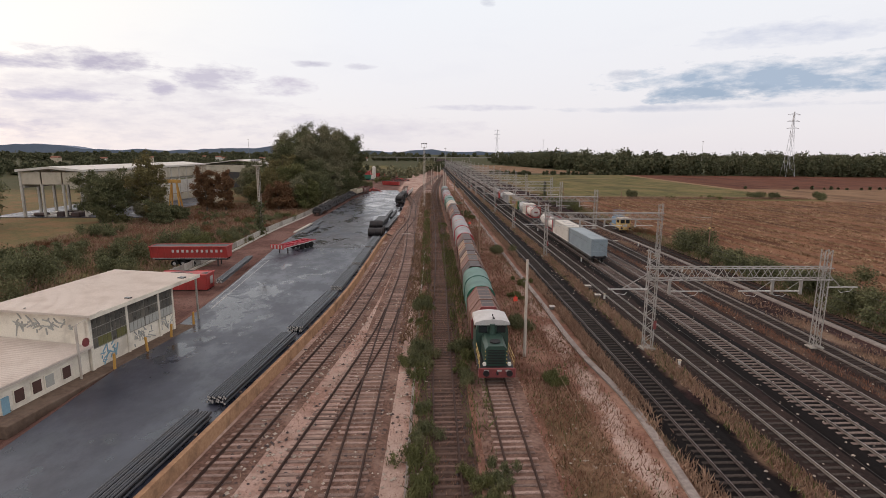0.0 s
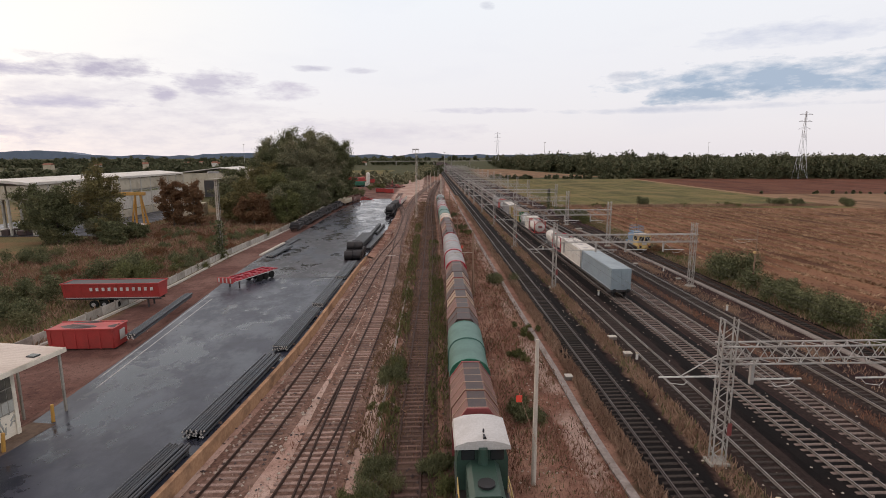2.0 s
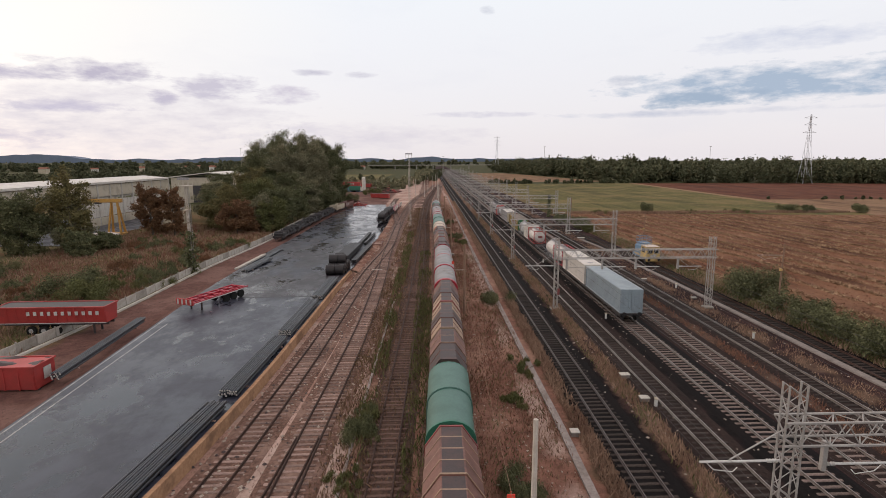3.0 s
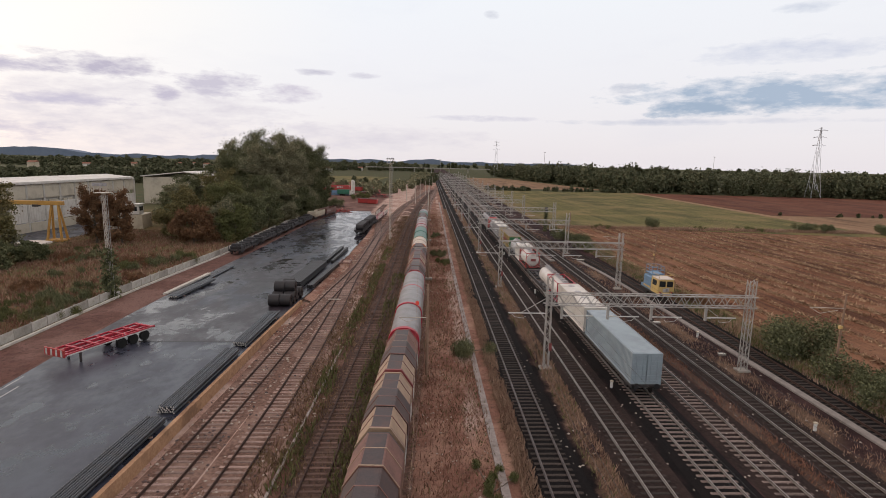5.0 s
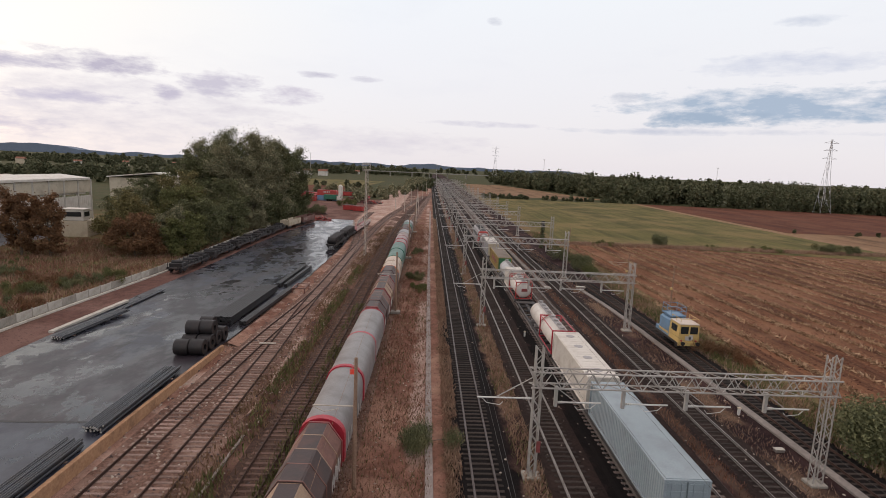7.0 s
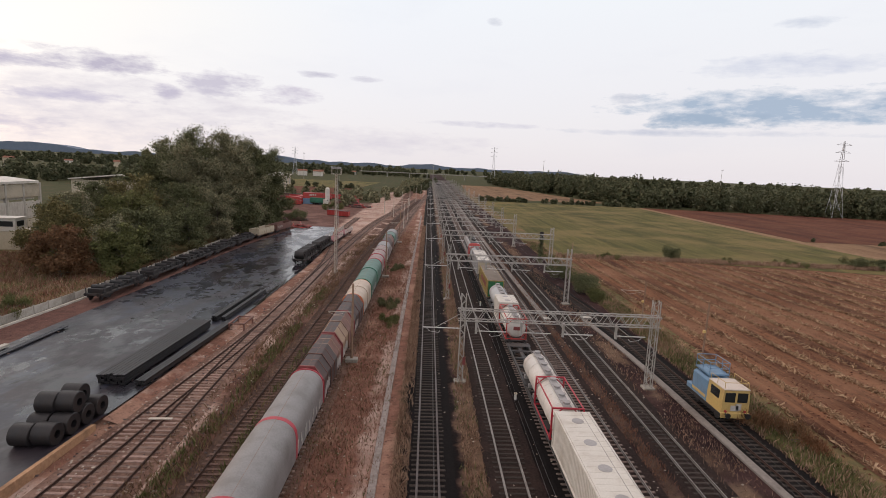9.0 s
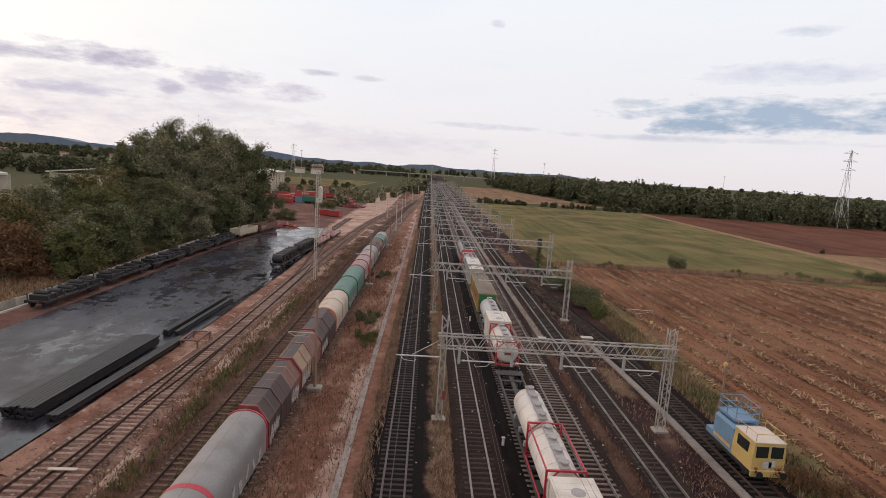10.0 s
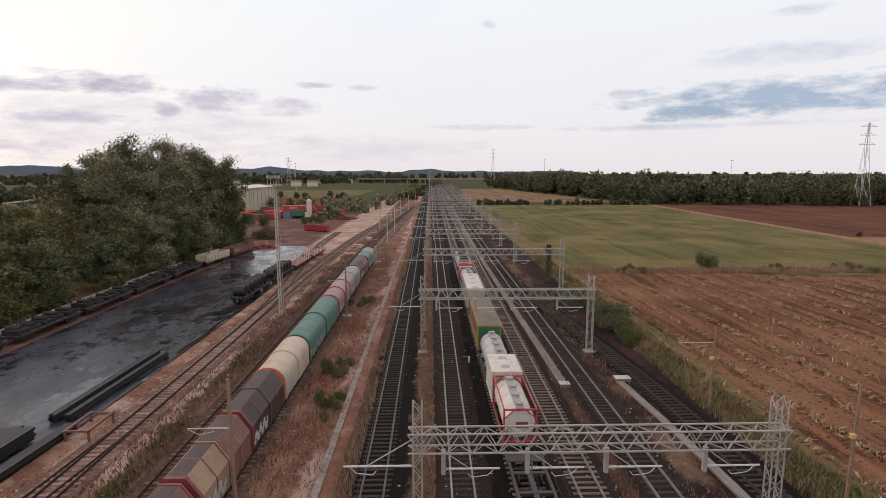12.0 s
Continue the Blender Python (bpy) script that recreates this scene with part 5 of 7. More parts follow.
def rail_machine():
    """A yellow and blue overhead-line service car on the outer siding."""
    c = thing("service_railcar", "yellow and blue railway service car with lift basket", "rail vehicle", pose(43.8, 114.0, 0.08))
    part("frame", Shape().box(0, 3.1, 0.95, 2.5, 6.3, 0.3, 0.04), M["black_iron"], c)
    part("buffer_beam", Shape().box(0, -0.05, 1.0, 2.5, 0.16, 0.5, 0.04), M["yellow"], c)
    buffers(c, -0.05, -1)
    cab = part("cab", Shape().loft([[(-1.2, y, 1.1), (1.2, y, 1.1), (1.2, y, 2.2), (1.12, y, 3.25), (-1.12, y, 3.25), (-1.2, y, 2.2)] for y in (0.0, 2.5)]), M["yellow"], c)
    for x in (-0.55, 0.55):
        part("windscreen", Shape().box(x, -0.02, 2.6, 0.9, 0.06, 0.85, 0.03), M["glass"], cab)
    for x in (-1.17, 1.17):
        part("side_window", Shape().box(x, 1.3, 2.6, 0.08, 1.4, 0.8, 0.03), M["glass"], cab)
    part("scrawl", Shape().box(-0.1, -0.04, 1.65, 0.7, 0.03, 0.5, 0.1).box(0.25, -0.04, 1.75, 0.5, 0.03, 0.6, 0.1), M["graffiti_white"], cab, "pale painted scrawl")
    part("roof", Shape().box(0, 1.25, 3.3, 2.3, 2.6, 0.1, 0.03), M["roof_sheet"], cab)
    rl = Shape()
    for x in (-1.05, 1.05):
        for y in (0.1, 1.3, 2.4):
            rl.rod((x, y, 3.3), (x, y, 3.9), 0.025, 5)
        rl.rod((x, 0.1, 3.9), (x, 2.4, 3.9), 0.028, 5)
    rl.rod((-1.05, 0.1, 3.9), (1.05, 0.1, 3.9), 0.028, 5)
    part("roof_rail", rl, M["yellow"], cab)
    for x in (-0.85, 0.85):
        part("lamp", Shape().rod((x, 0.02, 1.35), (x, -0.1, 1.35), 0.11, 12), M["truck_red"], c)
    part("crew_body", Shape().loft([[(-1.2, y, 1.1), (1.2, y, 1.1), (1.2, y, 3.0), (1.0, y, 3.2), (-1.0, y, 3.2), (-1.2, y, 3.0)] for y in (2.5, 5.2)]), M["sky_blue"], c)
    part("flat_bed", Shape().box(0, 5.75, 1.3, 2.4, 1.0, 0.5, 0.04), M["sky_blue"], c)
    b = Shape()
    for x in (-0.9, 0.9):
        for y in (3.0, 4.2, 5.4):
            b.rod((x, y, 3.4), (x, y, 4.6), 0.035, 5)
        for z in (3.5, 4.05, 4.6):
            b.rod((x, 3.0, z), (x, 5.4, z), 0.035, 5)
    for y in (3.0, 5.4):
        for z in (3.5, 4.05, 4.6):
            b.rod((-0.9, y, z), (0.9, y, z), 0.035, 5)
    b.box(0, 4.2, 3.42, 1.9, 2.5, 0.1)
    part("lift_basket", b, M["sky_blue"], c, "blue railed work basket")
    part("lift_arm", Shape().box(0.3, 4.6, 3.3, 0.3, 2.6, 0.3, 0.04, m=None), M["sky_blue"], c)
    part("side_stripe", Shape().box(-1.23, 3.9, 1.5, 0.02, 2.4, 0.25), M["yellow"], c)
    for y in (1.3, 4.8):
        wheelset(c, y, 0.6, 0.45)


rail_machine()

# ---- things in the loading yard ----


def pipe_bundle(x0, x1, y0, y1, wide, layers, z, label, r=0.085):
    """Steel pipes lying side by side in layers, from (x0, y0) to (x1, y1)."""
    ang = math.degrees(math.atan2(x1 - x0, y1 - y0))
    b = thing("pipe_bundle", label, "pipe bundle", pose(x0, y0, z, 0, 0, -ang), "steel pipe bundles in the yard")
    ln = math.hypot(x1 - x0, y1 - y0)
    for y in (ln * 0.15, ln * 0.85):
        part("bearer", Shape().box(0, y, 0.05, wide * r * 2.1 + 0.2, 0.14, 0.1, 0.01), M["sleeper_wood"], b)
    pm = Shape().rod((0, 0, 0), (0, ln, 0), r, 10).mesh("pipe", M["pipe"], True)
    em = Shape().rod((0, -0.012, 0), (0, 0.0, 0), r * 0.82, 10).mesh("pipe_end", M["pipe_end"])
    rs = random.Random(int(y0 * 7))
    for k in range(layers):
        for i in range(wide - (k % 2)):
            x = (i - (wide - 1) / 2) * r * 2.12 + (k % 2) * r + rs.gauss(0, 0.012)
            p = part("pipe", pm, None, b, m=pose(x, rs.gauss(0, 0.12), 0.1 + r + k * r * 1.85, 0, 0, rs.gauss(0, 0.12)))
            part("pipe_end", em, None, p)
    return b


for y0, y1 in ((17.5, 30.6), (32.4, 45.2), (46.8, 60.0), (61.7, 74.4), (75.9, 88.4), (90.3, 101.6)):
    pipe_bundle(BANK(y0) - 1.25, BANK(y1) - 1.25, y0, y1, 8, 3, deck(y0 + 4) + 0.0, "bundle of dark steel pipes on the loading bank")
pipe_bundle(-25.7, -25.0, 110.0, 121.2, 8, 2, deck(112) + 0.0, "bundle of dark steel pipes beside the yard edge")
pipe_bundle(-25.9, -27.2, 65.5, 81.2, 5, 3, 0.88, "long bundle of dark pipes at the yard edge")
pipe_bundle(-26.3, -26.2, 123, 133.5, 4, 1, deck(126), "thin row of dark pipes at the yard edge")


def steel_stack(x0, y0, x1, y1, w, h, label, beams=6):
    ang = math.degrees(math.atan2(x1 - x0, y1 - y0))
    ln = math.hypot(x1 - x0, y1 - y0)
    b = thing("steel_stack", label, "steel stack", pose(x0, y0, deck(y0), 0, 0, -ang), "stacks of dark steel bars")
    rs = random.Random(int(y0))
    bw = w / beams
    rows_ = max(2, int(h / 0.22))
    bm_ = Shape().box(0, ln / 2, 0, bw * 0.93, ln, h / rows_ * 0.93, 0.015).mesh("bar", M["black_iron"])
    for k in range(rows_):
        for i in range(beams):
            part("bar", bm_, None, b, m=pose((i - (beams - 1) / 2) * bw, rs.gauss(0, 0.12), (k + 0.5) * h / rows_ + 0.06))
    part("bearer", Shape().box(0, 1.2, 0.03, w, 0.15, 0.07).box(0, ln - 1.2, 0.03, w, 0.15, 0.07), M["sleeper_wood"], b)


steel_stack(-11.5, 117.7, -10.9, 135.3, 2.5, 0.95, "broad stack of dark steel bars on the wet yard", 7)
steel_stack(-8.9, 117.6, -7.9, 136.8, 0.9, 0.5, "narrow stack of dark steel bars", 3)
steel_stack(-10.4, 138.1, -10.0, 154.6, 0.7, 0.7, "narrow stack of dark steel bars", 3)
steel_stack(-9.3, 138.3, -8.9, 154.2, 0.5, 0.6, "narrow stack of dark steel bars", 2)
k = Mat("standing_water")
k.bump(k.noise(1.5, 2, 0.5), 0.05, 0.01)
M["water"] = k.done(k.mix(k.noise(2.0, 3, 0.6), (0.03, 0.027, 0.028, 1), (0.02, 0.018, 0.02, 1)), 0.05, 0.0, 0.6)
s = Shape()
s.loft([[(-7.95 - 0.30 * abs(math.sin(y * 0.31)) - 0.15, y, deck(y) + 0.012), (-7.75 + 0.25 * math.sin(y * 0.47 + 1), y, deck(y) + 0.012)] for y in np.arange(147, 182, 0.8)], cap=False, closed=False)
solid("puddle", s, M["water"], "long rain puddle along the yard edge", "puddle", kind="structure")
solid("plank", Shape().box(0, 0, 0.05, 1.8, 0.28, 0.07, 0.015), M["pale_post"], "pale timber plank lying across the yard track", "plank", m=pose(-4.15, 111.7, 0.22, 0, 0, 3))
s = Shape().box(0, 7, 0.15, 0.6, 14, 0.3, 0.02)
solid("white_beam", s, M["pale_concrete"], "long pale beam lying beside the yard", "beam", m=pose(-28.0, 112.5, deck(118), 0, 0, -2))
s = Shape()
for x in (-0.9, 0.9):
    for y in (0, 3.2):
        s.box(x, y, 0.45, 0.14, 0.14, 0.9)
    s.box(x, 1.6, 0.9, 0.2, 3.6, 0.16)
s.box(0, 0, 0.9, 2, 0.16, 0.14).box(0, 3.2, 0.9, 2, 0.16, 0.14)
solid("steel_trestle", s, M["wagon_brown"], "rust-brown steel trestle near the track", "trestle", m=pose(-6.5, 135.2, 0.0))


def coil(parent_or_none, x, y, z, r, w, name="steel_coil", m=None):
    n = 22
    s = Shape()
    ring = lambda xx, rr: [(xx, rr * math.cos(2 * math.pi * i / n), rr * math.sin(2 * math.pi * i / n)) for i in range(n)]
    s.loft([ring(-w / 2, r * 0.38), ring(-w / 2, r * 0.94), ring(-w / 2 + 0.04, r), ring(w / 2 - 0.04, r), ring(w / 2, r * 0.94), ring(w / 2, r * 0.38), ring(-w / 2, r * 0.38)], cap=False)
    return s


cs = coil(None, 0, 0, 0, 0.8, 1.4)
for x, y, z in ((-11.0, 106.7, 0.8), (-9.6, 106.9, 0.8), (-11.0, 108.4, 0.8), (-9.5, 108.5, 0.8), (-10.9, 110.0, 0.8), (-9.5, 110.2, 0.8), (-10.9, 111.7, 0.8), (-9.4, 111.8, 0.8), (-10.9, 109.2, 2.1), (-9.6, 109.4, 2.1), (-10.2, 110.9, 2.1)):
    solid("wire_coil", cs, M["black_iron"], "dark coil of steel wire stacked in the yard", "coil", "wire coils in the yard", smooth=True, m=pose(x, y, z + deck(y)))


def load_wagon(x, y0, y1, load, label, rot=0.0, frame="dark_steel"):
    yc, h = (y0 + y1) / 2, (y1 - y0) / 2
    w = thing("open_wagon", label, "railway wagon", pose(x, yc, 0.05, 0, 0, rot), "open wagons in the yard")
    part("underframe", Shape().box(0, 0, 1.05, 2.6, 2 * h - 0.9, 0.28, 0.03), M[frame], w)
    for y in (-h + 1.9, h - 1.9):
        bogie(w, y)
    buffers(w, -h + 0.5, -1)
    buffers(w, h - 0.5, 1)
    sm = (Shape().box(0, 0, 1.75, 0.12, 0.14, 1.3).mesh("stake", M["cont_white"]) if load == "none" else Shape().box(0, 0, 1.5, 0.1, 0.12, 0.9).mesh("stake", M[frame]))
    for k in range(int(2 * h / 1.5)):
        for xx in (-1.34, 1.34):
            part("stake", sm, None, w, m=pose(xx, -h + 0.9 + k * 1.5, 0))
    rs = random.Random(int(y0))
    if load == "sheets":
        for k in range(int(2 * h / 2.2)):
            z = 0.35 + 0.35 * rs.random()
            part("steel_load", Shape().box(rs.gauss(0, 0.1), -h + 1.7 + k * 2.2, 1.2 + z / 2, 2.2, 1.9, z, 0.05).rod((-0.9, -h + 1.7 + k * 2.2, 1.3 + z), (0.9, -h + 1.7 + k * 2.2, 1.3 + z), 0.32, 10), M["black_iron"], w)
    elif load == "coils":
        for k in range(int(2 * h / 2.0)):
            part("coil", coil(None, 0, 0, 0, 0.85, 1.9), M["black_iron"], w, smooth=True, m=pose(0, -h + 1.5 + k * 2.0, 2.0))
    elif load == "box":
        for xx in (-1.3, 1.3):
            part("side_wall", Shape().box(xx, 0, 1.9, 0.1, 2 * h - 0.9, 1.5, 0.02), M["cont_beige"] if frame == "wagon_tan" else M[frame], w)
        for y in (-h + 0.5, h - 0.5):
            part("end_wall", Shape().box(0, y, 1.9, 2.6, 0.1, 1.5, 0.02), M["cont_beige"] if frame == "wagon_tan" else M[frame], w)
    return w


for k in range(5):
    load_wagon(-30.1 + 0.1 * k, 145 + 13.2 * k, 157.8 + 13.2 * k, "sheets", "dark flat wagon loaded with steel along the fence")
load_wagon(-28.7, 211.4, 222.6, "box", "tan open wagon with low sides", -6, "wagon_tan")
bw = load_wagon(-27.2, 223.2, 235.6, "box", "dark brown open wagon with white scrawls", -6, "wagon_brown")
for k, (y, hh) in enumerate(((-5.2, 0.8), (-4.7, 0.5), (-4.2, 0.9), (-3.5, 0.6), (-3.0, 0.8), (-2.4, 0.7), (-1.7, 0.5))):
    part("scrawl", Shape().box(1.362, y, 1.85, 0.012, 0.22 if k % 2 else 0.14, hh), M["graffiti_white"], bw, "white scrawl")
load_wagon(-9.3, 178, 191.5, "coils", "flat wagon loaded with dark steel coils", -1)
load_wagon(-8.8, 192.3, 205.5, "coils", "flat wagon loaded with dark steel coils", -2)
load_wagon(-8.3, 206.2, 219.5, "none", "empty red-brown flat wagon with white stakes", -2, "buffer_red")
load_wagon(-7.7, 220.2, 233, "none", "empty dull red flat wagon with white stakes", -2, "buffer_red")


def wheel_pair(parent, x, y, r=0.5):
    for q in (-1, 1):
        t = part("wheel", Shape().rod((x, y + q * 0.95 - 0.16, r), (x, y + q * 0.95 + 0.16, r), r, 18), M["tyre"], parent, smooth=True)
        part("rim", Shape().rod((x, y + q * 1.12 - 0.01, r), (x, y + q * 1.12 + 0.012, r), r * 0.5, 12), M["cont_grey"], t)


def tipper_trailer():
    t = thing("tipper_trailer", "red tipper semi-trailer with worn plain lettering", "trailer", pose(-35.7, 80.6, 0.05, 0, 0, 1))
    tub = Shape().loft([[(x, -0.95, 1.35), (x, 0.95, 1.35), (x, 1.25, 3.1), (x, -1.25, 3.1)] for x in (-5.9, 5.6)], cap=True)
    b = part("tub", tub, M["truck_red"], t)
    for k in range(12):
        x = -5.7 + k * 1.02
        ribs = Shape().add([(x - .05, -1.0, 1.4), (x + .05, -1.0, 1.4), (x + .05, -1.33, 3.1), (x - .05, -1.33, 3.1), (x - .05, -0.9, 1.4), (x + .05, -0.9, 1.4), (x + .05, -1.2, 3.1), (x - .05, -1.2, 3.1)],
                 [(0, 1, 2, 3), (0, 3, 7, 4), (1, 5, 6, 2), (4, 7, 6, 5)])
        part("rib", ribs, M["truck_red"], b)
    rim = Shape().box(-0.15, -1.28, 3.12, 11.7, 0.12, 0.14).box(-0.15, 1.28, 3.12, 11.7, 0.12, 0.14).box(5.65, 0, 3.12, 0.12, 2.6, 0.14).box(-5.95, 0, 3.12, 0.12, 2.6, 0.14)
    part("top_rim", rim, M["truck_red"], b)
    part("tarpaulin", Shape().box(-0.15, 0, 3.08, 11.5, 2.45, 0.06), M["dark_steel"], b)
    for k in range(11):
        part("letter_bar", Shape().box(-2.4 + k * 0.72, -1.24 - 0.02, 2.45, 0.34, 0.05, 0.42, 0.02), M["graffiti_white"], b, "worn white unreadable lettering")
    part("chassis", Shape().box(0, -0.5, 1.15, 11, 0.16, 0.35).box(0, 0.5, 1.15, 11, 0.16, 0.35).box(0, -1.1, 1.3, 11.4, 0.06, 0.12), M["dark_steel"], t)
    part("stripe", Shape().box(0, -1.14, 1.36, 11.2, 0.02, 0.08), M["graffiti_white"], t)
    for x in (-2.4, -1.1, 0.2):
        wheel_pair(t, x, 0)
    part("landing_leg", Shape().box(4.0, -0.7, 0.6, 0.16, 0.16, 1.1).box(4.0, 0.7, 0.6, 0.16, 0.16, 1.1), M["dark_steel"], t)


tipper_trailer()


def skip_body():
    t = thing("skip_container", "red steel skip body standing on the ground", "skip", pose(-30.4, 66.4, 0.0, 0, 0, 1))
    part("tub", Shape().loft([[(x, -1.15, 0.15), (x, 1.15, 0.15), (x, 1.25, 2.1), (x, -1.25, 2.1)] for x in (-3.2, 3.0)]), M["truck_red"], t)
    r = Shape().box(-0.1, -1.28, 2.1, 6.4, 0.12, 0.14).box(-0.1, 1.28, 2.1, 6.4, 0.12, 0.14).box(3.05, 0, 2.1, 0.12, 2.6, 0.14)
    for k in range(6):
        r.box(-2.9 + k * 1.15, -1.22, 1.1, 0.1, 0.1, 1.9)
    part("rim", r, M["truck_red"], t)
    part("soil", Shape().loft([[(x, y * 1.1, 2.02 + 0.12 * ((i * j) % 3)) for j, y in enumerate((-1, -.5, 0, .5, 1))] for i, x in enumerate((-3, -1.5, 0, 1.5, 2.9))], cap=False, closed=False), M["wagon_dark"], t)
    part("end_plate", Shape().box(3.06, 0.2, 1.2, 0.05, 0.9, 1.0, 0.02), M["graffiti_white"], t, "pale paint patches")
    part("skid", Shape().box(0, -0.8, 0.08, 6, 0.2, 0.16).box(0, 0.8, 0.08, 6, 0.2, 0.16), M["dark_steel"], t)


skip_body()


def flat_trailer():
    t = thing("flatbed_trailer", "red skeletal flatbed semi-trailer on the wet yard", "trailer", pose(-23.9, 84.7, deck(88), 0, 0, -21))
    f = Shape()
    for x in (-0.5, 0.5):
        f.box(x, 4.6, 1.1, 0.16, 9.4, 0.3, 0.02)
    for x in (-1.2, 1.2):
        f.box(x, 4.6, 1.2, 0.12, 9.4, 0.2, 0.02)
    for k in range(7):
        f.box(0, 0.2 + k * 1.47, 1.2, 2.5, 0.2, 0.18, 0.02)
    part("chassis", f, M["hoop_red"], t)
    hb = part("headboard", Shape().box(0, -0.1, 1.35, 2.5, 0.14, 0.75, 0.03), M["truck_red"], t)
    st = Shape()
    for k in range(4):
        st.box(-0.95 + k * 0.63, -0.185, 1.35, 0.22, 0.02, 0.62)
    part("stripe", st, M["graffiti_white"], hb, "white warning stripes")
    part("deck_edge", Shape().box(-1.27, 4.6, 1.12, 0.03, 9, 0.12).box(1.27, 4.6, 1.12, 0.03, 9, 0.12), M["graffiti_white"], t)
    for y in (5.6, 6.9, 8.2):
        for x in (-0.95, 0.95):
            part("wheel", Shape().rod((x - 0.16, y, 0.5), (x + 0.16, y, 0.5), 0.5, 18), M["tyre"], t, smooth=True)
    for x in (-0.8, 0.8):
        part("landing_leg", Shape().box(x, 1.6, 0.5, 0.15, 0.15, 1.0), M["dark_steel"], t)


flat_trailer()

# painted lines and the joint across the yard
for a, b in (((-22.6, 55), (-24.1, 81)), ((-23.5, 57), (-25.0, 80))):
    ang = math.degrees(math.atan2(b[0] - a[0], b[1] - a[1]))
    s = Shape().box(0, 12.5, 0.006, 0.13, 26, 0.004)
    solid("yard_line", s, M["white_line"], "worn white painted line on asphalt", "road marking", kind="structure", m=pose(a[0], a[1], 0.9, 0, 0, -ang))
s = Shape().box(0, 0, 0.004, 14.0, 0.28, 0.004)
solid("yard_joint", s, M["black_iron"], "dark tar joint across the yard", "road marking", kind="structure", m=pose(-16.2, 91.6, deck(91.6) + 0.004, 0, 0, 2))

# ---- fence along the yard ----
fence = thing("concrete_fence", "low grey concrete panel fence with a pale kerb", "fence", kind="structure")
FX = lane([(60, -36.5), (88, -34.8), (112, -34.9), (150, -33.4), (200, -34.2), (240, -33)])
for k in range(60):
    y = 64 + k * 2.5
    a = math.degrees(math.atan2(FX(y + 2.5) - FX(y), 2.5))
    part("panel", Shape().box(0, 1.25, 0.55, 0.1, 2.36, 1.05, 0.02), M["pale_concrete"] if k % 4 else M["concrete"], fence, m=pose(FX(y), y, 0, 0, 0, -a))
    part("post", Shape().box(0, 0, 0.6, 0.16, 0.14, 1.2, 0.02), M["concrete"], fence, m=pose(FX(y), y, 0, 0, 0, -a))
s = sweep(FX, 0.75, 62, 212, [(-0.22, 0), (0.22, 0), (0.2, 0.2), (-0.2, 0.2)], 0.0)
solid("kerb_pale", s, M["pale_concrete"], "pale concrete kerb beside the fence", "kerb", kind="structure")


